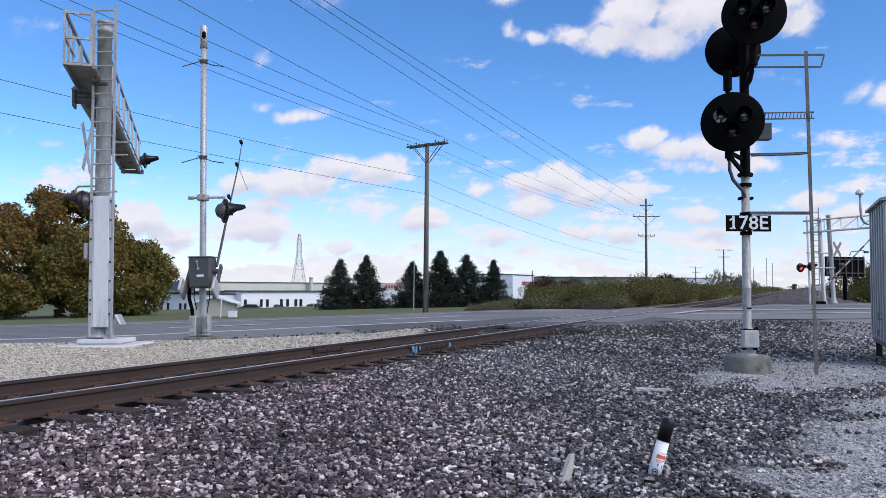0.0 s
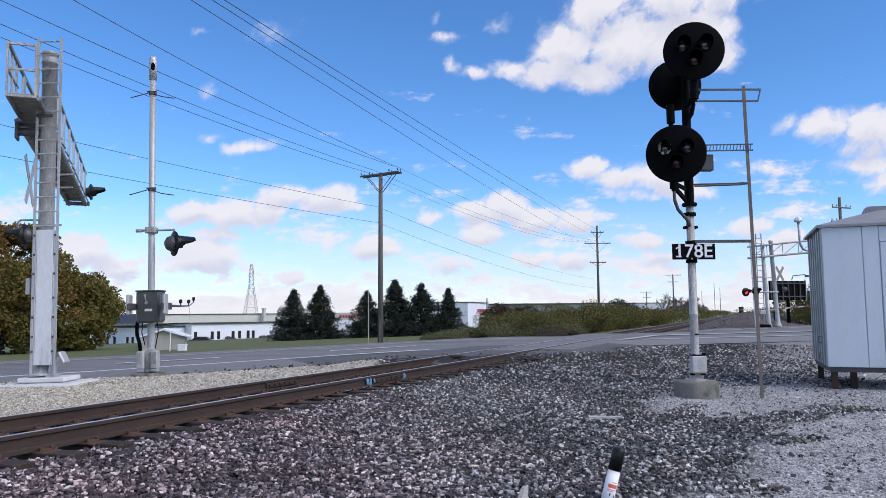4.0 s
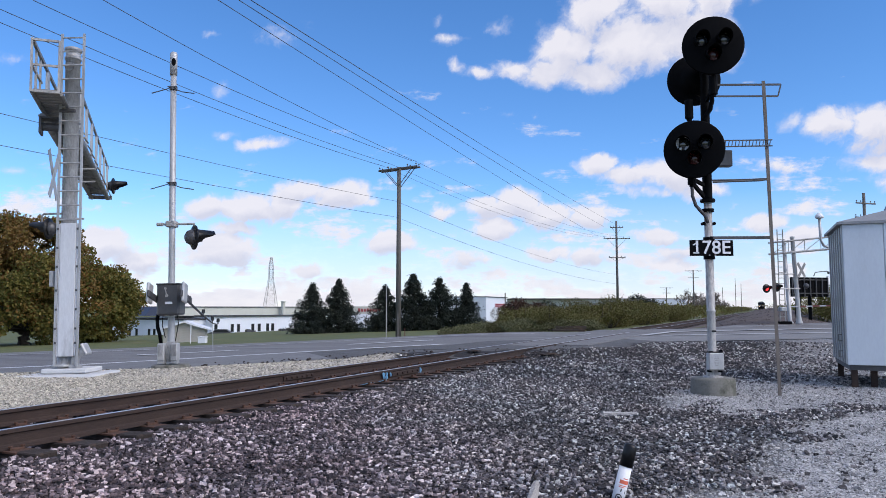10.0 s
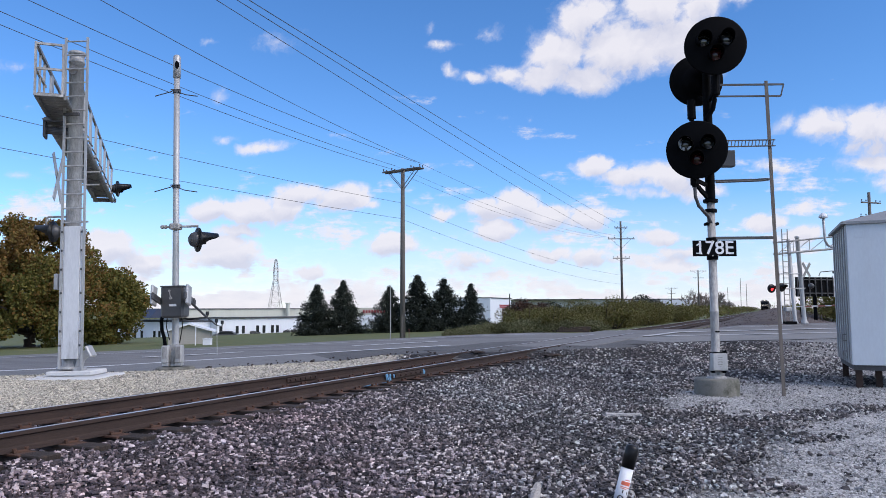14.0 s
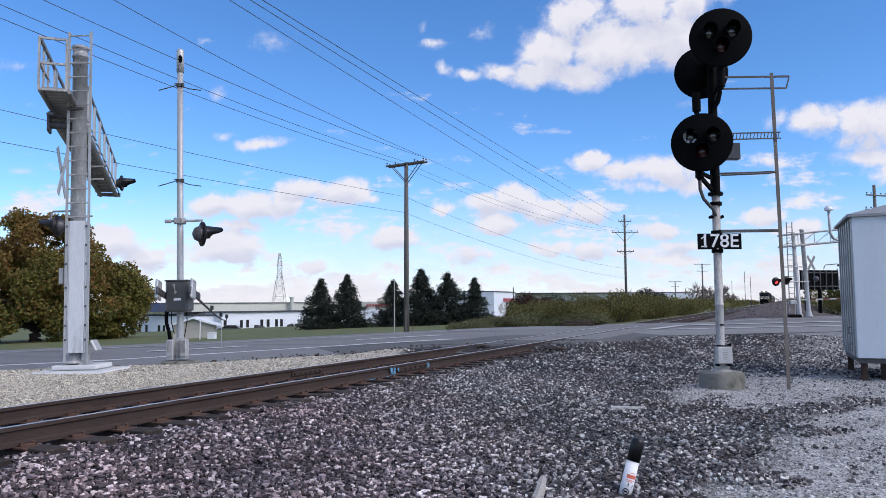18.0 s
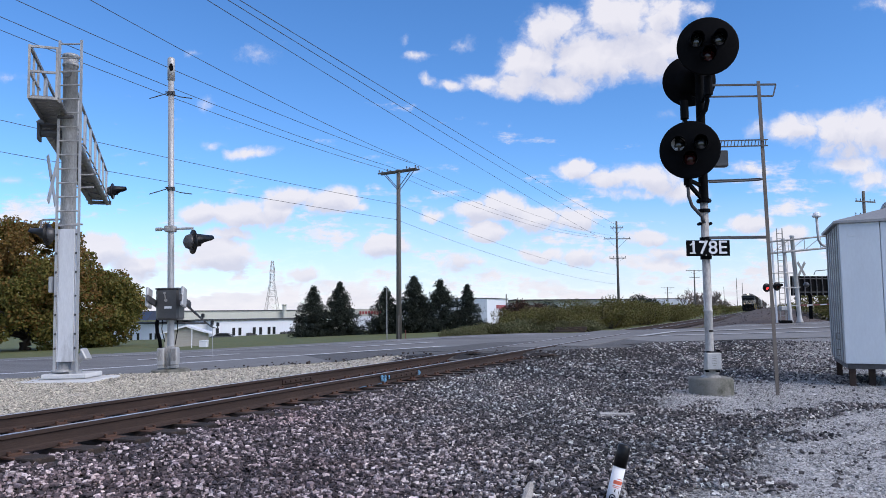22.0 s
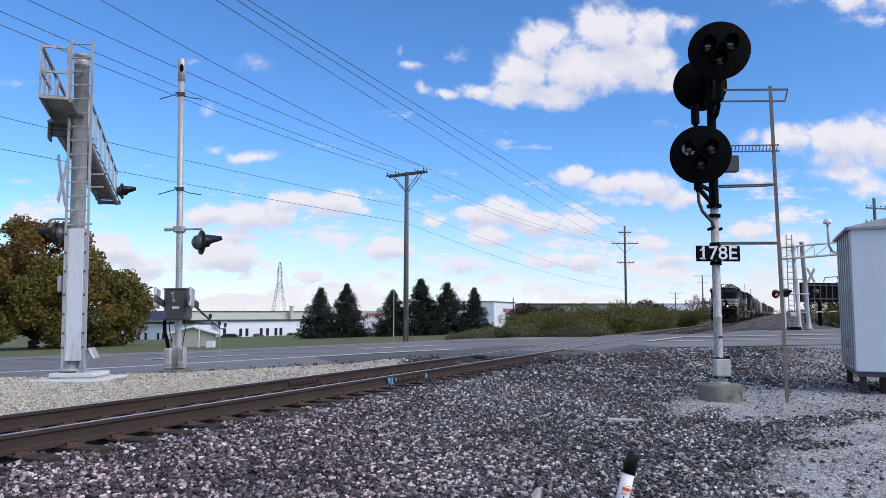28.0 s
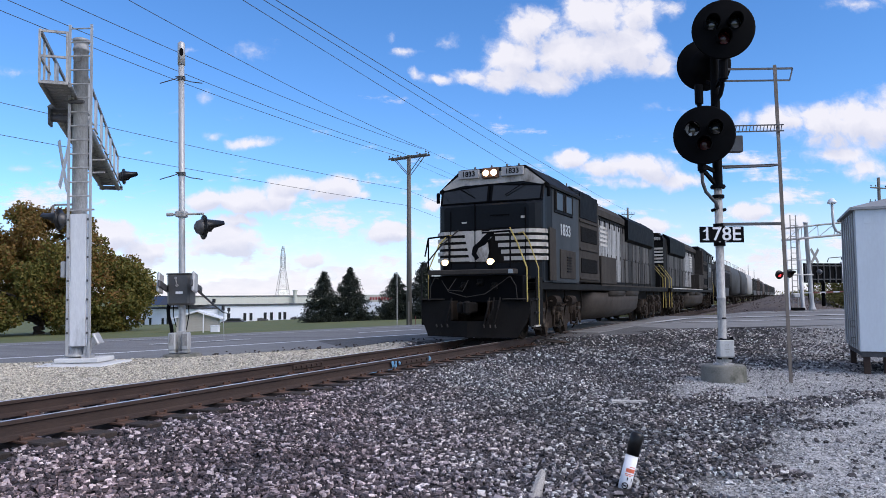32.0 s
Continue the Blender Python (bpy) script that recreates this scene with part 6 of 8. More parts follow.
def far_woods():
    rs = random.Random(8)
    low, bare, dark = [], [], []
    for k in range(90):                      # scrub along both sides of the line
        y = 105 + k * 4.5
        z = .2
        low.append((track_x(y) - 7 - rs.uniform(0, 6), y, z + .8, 2.6, 3.2, rs.uniform(.7, 1.3)))
        if y > 330:
            low.append((track_x(y) + 9 + rs.uniform(0, 8), y, z + 1.2, 2.6, 3.2, rs.uniform(1.0, 2.2)))
    for k in range(60):
        lat, dep = rs.uniform(-320, 420), rs.uniform(330, 620)
        p = at(lat, dep)
        h = rs.uniform(2.0, 4.2)
        low.append((p.x, p.y, height(p.x, p.y) + h * .6, 9, 9, h))
    for k in range(30):
        lat = rs.uniform(60, 150)
        p = at(lat, lat / rs.uniform(.318, .395))
        h = rs.uniform(6.0, 10.0)
        bare.append((p.x, p.y, height(p.x, p.y) - .2, h * 1.1))
    for lat, dep, r in ((22.5, 150, 2.2), (56, 205, 3.4), (60, 206, 2.8)):
        p = at(lat, dep)
        dark.append((p.x, p.y, height(p.x, p.y) + r * .95, r, r, r * 1.1))
    brown = []
    for lat, dep, r in ((10.6, 112, 1.5), (11.9, 110, 1.9), (13.0, 112, 1.6), (14.5, 118, 1.5), (16.3, 120, 1.7)):
        p = at(lat, dep)
        brown.append((p.x, p.y, height(p.x, p.y) + r * .95, r, r, r * 1.1))
    woods("far_brown_bushes", brown, BROWN_LEAF, "dark red-brown bushes beside the white hall", .35, 3500, 9)
    woods("far_scrub", low, SHRUB, "distant scrub of yellow-green bushes", .55, 26000, 4)
    leafless_trees(bare)
    woods("far_dark_bushes", dark, NEEDLE, "distant dark rounded bushes", .35, 4000, 6)


BROWN_LEAF = leaf_material("red-brown leaves", [(.055, .028, .020), (.085, .040, .028), (.04, .03, .02)])
far_woods()

# gravel bank beside the track beyond the road
bm = BM()
gx, gy = 22, 60
grid = {}
for j in range(gy + 1):
    for i in range(gx + 1):
        u, v = -1 + 2 * i / gx, -1 + 2 * j / gy
        y = 82 + v * 41
        x = track_x(y) + 6.6 + u * 4.6
        hgt = 1.65 * max(0, 1 - u * u) ** .8 * max(0, 1 - v ** 4) * (.75 + .25 * noise.noise((x * .3, y * .1, 1))) + .10 * noise.noise((x, y, 4))
        grid[i, j] = bm.verts.new((x, y, .12 + hgt))
for j in range(gy):
    for i in range(gx):
        bm.faces.new((grid[i, j], grid[i + 1, j], grid[i + 1, j + 1], grid[i, j + 1]))
BANK = mat("brown gravel bank", (.130, .098, .082), (.040, .031, .027), 2.2, .95, 0, 1.0, 9, c3=(.17, .14, .12), patch=.60)
tagged(link("gravel_bank", bm, BANK, True), "long brown gravel bank beside the track", "bank", kind="structure")
rs = random.Random(77)
lumps = []
for _ in range(2600):
    u, v = rs.uniform(-1, 1), -1 + 1.5 * rs.random() ** 1.6
    y = 82 + v * 41
    x = track_x(y) + 6.6 + u * 4.6
    hgt = 1.65 * max(0, 1 - u * u) ** .8 * max(0, 1 - v ** 4) * (.75 + .25 * noise.noise((x * .3, y * .1, 1))) + .10 * noise.noise((x, y, 4))
    lumps.append((x, y, .12 + hgt, rs.uniform(.035, .10)))
rocks("bank_stones", lumps, mat("bank stone", (.15, .12, .105), (.07, .056, .05), 8, .95, 0, .4, 40, island=.6), "brown broken stones over the gravel bank", 12)
bm = BM()
for y0, y1 in ((41, 400),):
    ys = steps(y0, y1, 6)
    prof = [(-3.4, -.35), (-1.7, .24), (-1.3, .25), (1.3, .25), (1.7, .24), (3.6, -.35)]
    rr = [[bm.verts.new((track_x(y) + a, y, b + .02 * noise.noise((a, y, 0)))) for a, b in prof] for y in ys]
    for a, b in zip(rr, rr[1:]):
        for k in range(len(prof) - 1):
            bm.faces.new((a[k], a[k + 1], b[k + 1], b[k]))
tagged(link("ballast", bm, BANK), "brown ballast bed of the track beyond the road", "ballast", kind="structure")


# ---- poles and wires ----
def utility_pole(lat, dep, top, base, label, arms, r=.16, lean=0.0):
    t = thing("utility_pole", put(lat, dep, base, ry=lean), label, "utility pole", "utility poles along the road")
    h = top - base
    bm = BM()
    rod(bm, (0, 0, -.3), (0, 0, h), r, r * .68, n=12)
    part("pole", bm, WOOD_POLE, t, "", True)
    for n_arm, (z, half, brace, rz) in enumerate(arms):
        side = .16 if n_arm == 1 and brace and z < .2 else -.16
        rot = Euler((0, 0, radians(rz))).to_matrix().to_4x4()
        bm = BM()
        box(bm, (0, side, h - z), (half * 2, .09, .11), .008)
        part("crossarm", bm, WOOD_POLE, t, m=rot)
        if brace:
            for s in (-1, 1):
                bm = BM()
                bar(bm, (s * half * .72, side, h - z - .05), (0, side * .8, h - z - brace), .05, .03)
                part("brace", bm, WOOD_POLE, t, m=rot)
        for s in (-.94, -.5, .5, .94):
            bm = BM()
            lathe(bm, [(.018, 0), (.018, .08), (.05, .09), (.055, .13), (.035, .18), (0, .19)], 8, Matrix.Translation((s * half, side, h - z + .055)))
            part("insulator", bm, GREY_BOX, t, m=rot)
    return t


mp = utility_pole(-2.66, 48.3, 11.05, -.55, "weathered wooden power pole with a braced crossarm", [(.12, 1.62, 1.25, -34), (.14, 1.62, 1.25, -34)], .19)
bm = BM()
box(bm, (.0, -.2, 1.0), (.12, .06, 1.6))
part("guard_strip", bm, WOOD_POLE, mp)
utility_pole(23.55, 95.4, 13.1, -.5, "slim wooden power pole with three crossarms", [(.9, .85, .9, 0), (2.35, 1.75, 1.3, 0), (4.9, 1.1, .5, 0)], .19)
for lat, dep, top, base, half in ((78.6, 250, 8.7, -1, 2.2), (66.9, 190, 11.5, -.5, 2.2)):
    utility_pole(lat, dep, top, base, "distant wooden power pole with crossarms", [(.2, half, .9, 0), (2.0, half * .6, 0, 0)], .22)
for lat, dep, top in ((109.8, 280, 9.5), (114.8, 280, 13.0), (117.0, 280, 11.0), (11.5, 125, 4.2), (3.2, 130, 3.9)):
    x, y = at(lat, dep).xy
    bm = BM()
    rod(bm, (0, 0, -1.5), (0, 0, top - 0), .14, .09, n=8)
    ob = link("distant_pole", bm, WOOD_POLE)
    ob.matrix_basis = put(lat, dep, 0)
    tagged(ob, "slender bare pole on the far skyline", "pole", "far poles")
utility_pole(35.6, 60.0, 11.2, .2, "dark wooden power pole behind the equipment house", [(.9, 1.1, 0, 20), (2.1, 1.25, .6, 20)], .17)


def wire(a, b, sag, r=.009, n=24):
    bm = BM()
    a, b = Vector(a), Vector(b)
    pipe(bm, [a.lerp(b, k / n) - Vector((0, 0, sag * 4 * (k / n) * (1 - k / n))) for k in range(n + 1)], r, 5)
    return tagged(link("overhead_wire", bm, WIRE), "thin dark overhead wire between poles", "wire", "overhead wires")


# road-side line: pole end and near end of each wire (across, ahead, up)
for p, q in (((-3.68, 48.2, 11.09), (-18.50, 18.51, 12.07)), ((-3.15, 48.2, 11.22), (-17.92, 17.33, 12.14)), ((-1.78, 48.2, 11.47), (-16.95, 16.33, 12.33)), ((-1.47, 48.2, 11.40), (-14.48, 17.10, 12.75))):
    wire(at(*p), at(*q), .45, .013)
for p, q in (((-3.68, 48.2, 11.09), (21.1, 95.2, 10.9)), ((-3.15, 48.2, 11.22), (22.4, 95.2, 10.95)), ((-1.47, 48.2, 11.40), (24.5, 95.2, 10.95))):
    wire(at(*p), at(*q), .9, .009)
# far line, past the roadside pole
for p, q in (((21.09, 95.2, 11.04), (-9.44, 11.59, 10.40)), ((21.99, 95.2, 12.25), (-8.51, 10.28, 9.69)), ((23.78, 95.2, 12.43), (-7.93, 8.82, 9.01))):
    wire(at(*p), at(*q), .25, .011)
# lower cables
for p, q, r, sag in (((-2.82, 48.1, 8.71), (-18.27, 18.33, 8.30), (23.2, 95.2, 6.0), .2), ((-2.80, 48.1, 7.64), (-18.21, 18.41, 7.12), (23.2, 95.2, 4.8), .12)):
    wire(at(*p), at(*q), sag, .011)
    wire(at(*p), at(*r), .7, .010)

# slim white pole and red fibre post by the lawn
for lat, dep, z0, z1, r, m_, lab in ((-3.15, 44.0, .1, 3.0, .03, GALV, "slim white pole on the verge"), (-2.2, 47.6, -.5, .25, .025, RED_BAND, "short red cable marker post")):
    bm = BM()
    rod(bm, (0, 0, z0 - .3), (0, 0, z1), r, r * .8, n=8)
    rod(bm, (0, 0, z1), (0, 0, z1 + .04), r * 1.3, n=8)
    ob = link("marker_post", bm, m_)
    ob.matrix_basis = put(lat, dep, 0)
    tagged(ob, lab, "post")

# lattice pylon far off
py = thing("transmission_tower", put(-124.0, 539, -6), "tall grey steel lattice transmission tower far away", "pylon")
bm = BM()


def half_w(z):
    return 5.6 - 4.1 * min(z / 30, 1) if z < 30 else 1.5 - .9 * max(0, (z - 38) / 7)


zs = [0, 7, 13, 18.5, 23, 27, 30, 33, 36, 39, 42, 45]
for a, b in zip(zs, zs[1:]):
    wa, wb = half_w(a), half_w(b)
    for sx, sy in ((1, 1), (1, -1), (-1, -1), (-1, 1)):
        bar(bm, (sx * wa, sy * wa, a), (sx * wb, sy * wb, b), .22, .22)
        nx, ny = (sx, -sy) if sx == sy else (-sx, sy)
        bar(bm, (sx * wa, sy * wa, a), (nx * wb, ny * wb, b), .11, .11)
        bar(bm, (nx * wa, ny * wa, a), (sx * wb, sy * wb, b), .11, .11)
        bar(bm, (sx * wb, sy * wb, b), (nx * wb, ny * wb, b), .11, .11)
part("lattice", bm, GALV, py)


# ---- buildings beyond the road ----
SIDING = mat("white metal siding", (.74, .77, .80), (.66, .69, .73), .8, .55, .05, .05, 6, c3=(.58, .60, .63), patch=.62, stretch=(4, 4, .4))
BEIGE = mat("beige metal siding", (.52, .53, .45), (.45, .46, .39), .6, .6, .05, .05, 5, stretch=(4, 4, .4))
BLUE_ROOF = mat("dark blue roofing", (.02, .03, .065), (.03, .04, .075), 2, .5, 0, .05)
ROOF_DARK = mat("dark roof edge", (.035, .037, .042), (.05, .05, .055), 2, .6, 0, .05)
PANE = glass("dark window", (.02, .022, .026), .08)
RED_SIGN = mat("red sign paint", (.36, .035, .04), (.28, .03, .035), 4, .5, 0, .02)


def wall_run(parent, a, b, z0, z1, thick, material, windows=(), name="wall", wz=(.9, 2.1), rib=0.0):
    """A wall from plan point a to b, with windows as (metres from a, width)."""
    A, B = Vector((*a, 0)), Vector((*b, 0))
    d = (B - A)
    L = d.length
    rot = math.atan2(d.y, d.x)
    m = Matrix.Translation((a[0], a[1], 0)) @ Matrix.Rotation(rot, 4, "Z")
    bm = BM()
    if rib:
        n = int(L / rib)
        for k in range(n):
            x0, x1 = k * L / n, (k + 1) * L / n
            box(bm, ((x0 + x1) / 2, thick / 2, (z0 + z1) / 2), (x1 - x0 - .02, thick, z1 - z0))
    else:
        box(bm, (L / 2, thick / 2, (z0 + z1) / 2), (L, thick, z1 - z0))
    w = part(name, bm, material, parent, m=m)
    for x, ww in windows:
        bm = BM()
        box(bm, (x, -.02, z0 + (wz[0] + wz[1]) / 2), (ww + .16, .08, wz[1] - wz[0] + .16))
        win = part("window", bm, ROOF_DARK, parent, m=m)
        bm = BM()
        box(bm, (x, -.07, z0 + (wz[0] + wz[1]) / 2), (ww, .03, wz[1] - wz[0]))
        part("pane", bm, PANE, win)
    return m, L


fac = thing("factory", put(0, 0, 0), "long low white factory with beige upper storey", "factory")
a, b = (-41.5, 134), (-10.5, 166)
wall_run(fac, a, b, -3.9, .0, 22, SIDING, [(.8, .45), (4.15, .45), (5.45, .45), (8.52, .48), (9.92, .48), (11.8, .48), (12.94, .48), (18.3, .5)], wz=(1.12, 2.42))
for x0, z0_, z1_, lab in ((0, .02, .22, "dark eave line"),):
    d = Vector((b[0] - a[0], b[1] - a[1], 0))
    m = Matrix.Translation((a[0], a[1], 0)) @ Matrix.Rotation(math.atan2(d.y, d.x), 4, "Z")
    bm = BM()
    box(bm, (d.length / 2, 10.9, .12), (d.length + .4, 22.6, .20))
    part("roof", bm, ROOF_DARK, fac, lab, m=m)
    bm = BM()
    box(bm, (d.length / 2 + 20, 13, .95), (d.length + 52, 13, 1.6))
    part("upper_storey", bm, BEIGE, fac, "beige upper wall", m=m)
    bm = BM()
    box(bm, (d.length / 2 + 20, 13, 1.82), (d.length + 52.5, 13.4, .14))
    part("upper_roof", bm, ROOF_DARK, fac, m=m)
    bm = BM()
    prism(bm, [(-9.6, .2), (-6.05, .2), (-6.05, 1.75), (-8.4, 1.75)], 6.4, 19.5)
    part("sloping_roof", bm, BLUE_ROOF, fac, "dark blue sloping roof end", m=m)
    bm = BM()
    rod(bm, (19, 5.5, .2), (19, 5.5, 2.9), .42, n=10)
    rod(bm, (19, 5.5, 2.8), (19, 5.5, 3.0), .55, n=10)
    part("roof_vent", bm, BEIGE, fac, m=m)
wing = thing("factory_wing", put(0, 0, 0), "low white factory wing with small dark windows", "factory")
a2, b2 = (-66.0, 141), (-45.5, 131)
wall_run(wing, a2, b2, -4.6, -.55, 14, SIDING, [(7.58, .42), (9.23, .42), (11.01, .42), (14.23, .42), (15.52, .42), (20.05, .42)], wz=(1.0, 2.3))
d = Vector((b2[0] - a2[0], b2[1] - a2[1], 0))
bm = BM()
box(bm, (d.length / 2, 7, -.45), (d.length + .3, 14.4, .22))
part("roof", bm, ROOF_DARK, wing, m=Matrix.Translation((a2[0], a2[1], 0)) @ Matrix.Rotation(math.atan2(d.y, d.x), 4, "Z"))
# office block between the spruces and the tall white hall
off = thing("factory_office", put(0, 0, 0), "white factory office with a beige fascia and red lettering", "factory")
wall_run(off, (-19.5, 158), (-4.0, 158), -3.4, .35, 16, SIDING, [(6.1, .7), (7.3, .7)], wz=(.5, 2.0))
bm = BM()
box(bm, (-12, 163, 1.1), (18, 9, 1.7))
up = part("fascia", bm, BEIGE, off)
for k in range(8):
    bm = BM()
    box(bm, (-17.2 + k * .62, 158.4, 1.12), (.40, .1, .62 if k % 3 else .75))
    part("sign_bar", bm, RED_SIGN, off, "red sign bar")
hall = thing("factory_hall", put(0, 0, 0), "tall white hall with red sign bars", "factory")
wall_run(hall, (9.8, 150.0), (15.4, 164.0), -3.2, 3.85, 20, SIDING, [])
wall_run(hall, (2.5, 156.0), (9.8, 150.0), -3.2, 3.85, .3, SIDING, [])
d = Vector((5.6, 14.0, 0))
mh = Matrix.Translation((9.8, 150.0, 0)) @ Matrix.Rotation(math.atan2(d.y, d.x), 4, "Z")
bm = BM()
box(bm, (d.length / 2, 10, 3.92), (d.length + .3, 20.4, .16))
part("roof", bm, ROOF_DARK, hall, m=mh)
for row, z in ((0, 2.35), (1, 1.95)):
    for k in range(9):
        bm = BM()
        box(bm, (6.6 + k * .82, -.06, z), (.58, .06, .34))
        part("sign_bar", bm, RED_SIGN, hall, "red sign bar", m=mh)
bm = BM()
pipe(bm, [(9.0, -.2, -3), (9.0, -.25, -1.2), (9.6, -.25, -.9), (11.0, -.25, -.9), (11.2, -.25, -3)], .12, 6)
part("loading_frame", bm, GREY_BOX, hall, m=mh)
far_hall = thing("distant_shed", put(0, 0, 0), "long low distant shed with a pale roof", "shed")
wall_run(far_hall, (24, 262), (85.5, 250), -2, 4.6, 20, SIDING, [])
bm = BM()
prism(bm, [(23, 4.62), (86, 4.62), (84, 4.95), (25, 4.95)], 254, 276)
part("roof", bm, ROOF_DARK, far_hall)

# small shed, box and post on the verge
shed = thing("garden_shed", put(-20.0, 58.0, -1.55, 12), "small brown-sided shed with a white gabled roof", "shed")
CLAP = mat("brown lap siding", (.40, .38, .33), (.31, .295, .255), 3, .8, 0, .1, 20)
first = None
for k in range(8):
    pm = Matrix.Translation((0, -.9, .12 + k * .19))
    if first is None:
        bm = BM()
        box(bm, (0, 0, 0), (3.1, .05, .185), .008)
        first = part("siding_board", bm, CLAP, shed, m=pm)
    else:
        again(first, shed, pm)
bm = BM()
box(bm, (0, 0, .75), (3.06, 1.8, 1.5))
part("wall", bm, CLAP, shed)
bm = BM()
prism(bm, [(-1.9, 1.42), (0, 2.02), (1.9, 1.42), (1.9, 1.52), (0, 2.16), (-1.9, 1.52)], -1.25, 1.2)
part("roof", bm, WHITE, shed, "white gabled roof")
bm = BM()
prism(bm, [(-1.5, 1.5), (1.5, 1.5), (0, 1.98)], -.92, -.86)
part("gable", bm, CLAP, shed)
cab_ = thing("utility_cabinet", put(-16.9, 52.5, -1.05), "small white utility cabinet on the grass", "cabinet")
bm = BM()
box(bm, (0, 0, .25), (.55, .45, .62), .03)
part("body", bm, WHITE, cab_)
bm = BM()
box(bm, (0, 0, .58), (.60, .50, .06), .015)
part("lid", bm, WHITE, cab_)
bm = BM()
rod(bm, (0, 0, -.3), (0, 0, 1.65), .035, n=8)
ob = link("marker_post", bm, WHITE)
ob.matrix_basis = put(-17.6, 52.0, -1.1)
tagged(ob, "slim white post on the verge", "post")
# parked cars by the factory, a stack of ties by the track
def parked_car(lat, dep, z, rz, paint, lab):
    t = thing("parked_car", put(lat, dep, z, rz), lab, "car", "cars by the factory")
    bm = BM()
    prism(bm, [(-2.2, .35), (2.2, .35), (2.25, .75), (1.4, .92), (.8, 1.42), (-1.0, 1.45), (-1.7, .95), (-2.25, .85)], -.85, .85)
    part("body", bm, paint, t)
    bm = BM()
    prism(bm, [(-1.45, .95), (1.2, .95), (.72, 1.36), (-.95, 1.38)], -.87, .87)
    part("window", bm, PANE, t)
    for x in (-1.4, 1.4):
        for y in (-.8, .8):
            bm = BM()
            rod(bm, (x, y - .1, .33), (x, y + .1, .33), .33, n=14)
            part("wheel", bm, BLACK, t)


def air_unit(lat, dep, z, w, h, lab):
    t = thing("air_conditioner", put(lat, dep, z, 45), lab, "air conditioner", "units along the factory wall")
    bm = BM()
    box(bm, (0, 0, h / 2), (w, .9, h), .05)
    part("casing", bm, GREY_BOX, t)
    bm = BM()
    rod(bm, (0, 0, h), (0, 0, h + .06), w * .36, n=14)
    part("fan_grille", bm, BLACK, t)
    for k in range(5):
        bm = BM()
        box(bm, (0, -.46, h * (.18 + .15 * k)), (w * .84, .03, .04))
        part("louvre", bm, STEEL_DARK, t)


for k, w, h in ((2.4, 1.2, .9), (6.9, .9, 1.0), (7.9, .8, .8), (14.4, 1.1, .95), (16.0, .9, 1.0), (20.6, 1.0, .9)):
    q = Vector((-41.5 + k * .696 + .75, 134 + k * .718 - .75))
    air_unit(q.x, q.y, -3.45, w, h, "grey air conditioner unit against the white factory wall")
parked_car(-37.8, 128, -3.55, 10, GREY_BOX, "grey car parked by the factory wall")
parked_car(-24.5, 143, -3.3, 40, BLACK, "dark car parked by the factory wall")
parked_car(18.5, 140, -2.5, 20, GREY_BOX, "grey car parked behind the weeds")
parked_car(22.5, 142, -2.4, 20, WHITE, "white car parked behind the weeds")
stack = thing("tie_stack", put(7.6, 42.8, height(*at(7.6, 42.8).xy) - .14, 4), "low stack of dark old railway ties", "timber")
for k, (y, z, dx) in enumerate(((0, .1, 0), (.3, .1, .1), (.6, .1, -.1), (.3, .29, .2))):
    bm = BM()
    box(bm, (dx, y, z), (1.9, .24, .19), .01)
    part("tie", bm, TIE, stack)


# ---- small things on the stones ----
tube = thing("marker_tube", put(1.405, 5.96, .03, 0, rx=-4, ry=16.5), "leaning white plastic cable marker tube with black cap", "marker")
bm = BM()
lathe(bm, [(.050, -.08), (.050, .315)], 24)
body = part("tube", bm, WHITE, tube, "white plastic tube", True)
bm = BM()
lathe(bm, [(.053, .31), (.053, .47), (.047, .488), (.027, .497), (0, .499)], 24)
part("cap", bm, BLACK_GLOSS, tube, "black rubber cap", True)
ORANGE = mat("orange label ink", (.75, .16, .08), (.65, .15, .08), 10, .5, 0, 0)


def wrapped(r, a0, a1, z0, z1, n=8):
    bm = BM()
    lo, hi = [], []
    for k in range(n + 1):
        a = radians(a0 + (a1 - a0) * k / n - 90)
        lo.append(bm.verts.new((r * math.cos(a), r * math.sin(a), z0)))
        hi.append(bm.verts.new((r * math.cos(a), r * math.sin(a), z1)))
    for k in range(n):
        bm.faces.new((lo[k], lo[k + 1], hi[k + 1], hi[k]))
    return bm


part("warning_band", wrapped(.0506, -38, 52, .175, .205), ORANGE, body, "orange warning print")
for a, b, z in ((-40, 50, .158), (-36, 20, .146), (-10, 40, .215)):
    part("print_line", wrapped(.0506, a, b, z, z + .006), ORANGE, body)
for a, z in ((-12, .112), (30, .105)):
    part("symbol", wrapped(.0506, a, a + 9, z, z + .025), BLACK, body)
bm = BM()
for k in range(20):
    a0, a1 = radians(18 * k), radians(18 * k + 18)
    q = []
    for a, r in ((a0, .026), (a1, .026), (a1, .018), (a0, .018)):
        t = radians(-16) + r * math.cos(a) / .0506 - math.pi / 2
        q.append(bm.verts.new((0.0508 * math.cos(t), 0.0508 * math.sin(t), .068 + r * math.sin(a))))
    bm.faces.new(q)
part("symbol", bm, BLACK, body, "black round no-digging symbol")
part("symbol", wrapped(.0508, -30, -2, .062, .074), BLACK, body)
GREY_WOOD = mat("grey splintered wood", (.52, .49, .45), (.26, .235, .21), 8, .95, 0, .6, 60, stretch=(6, 6, .6))


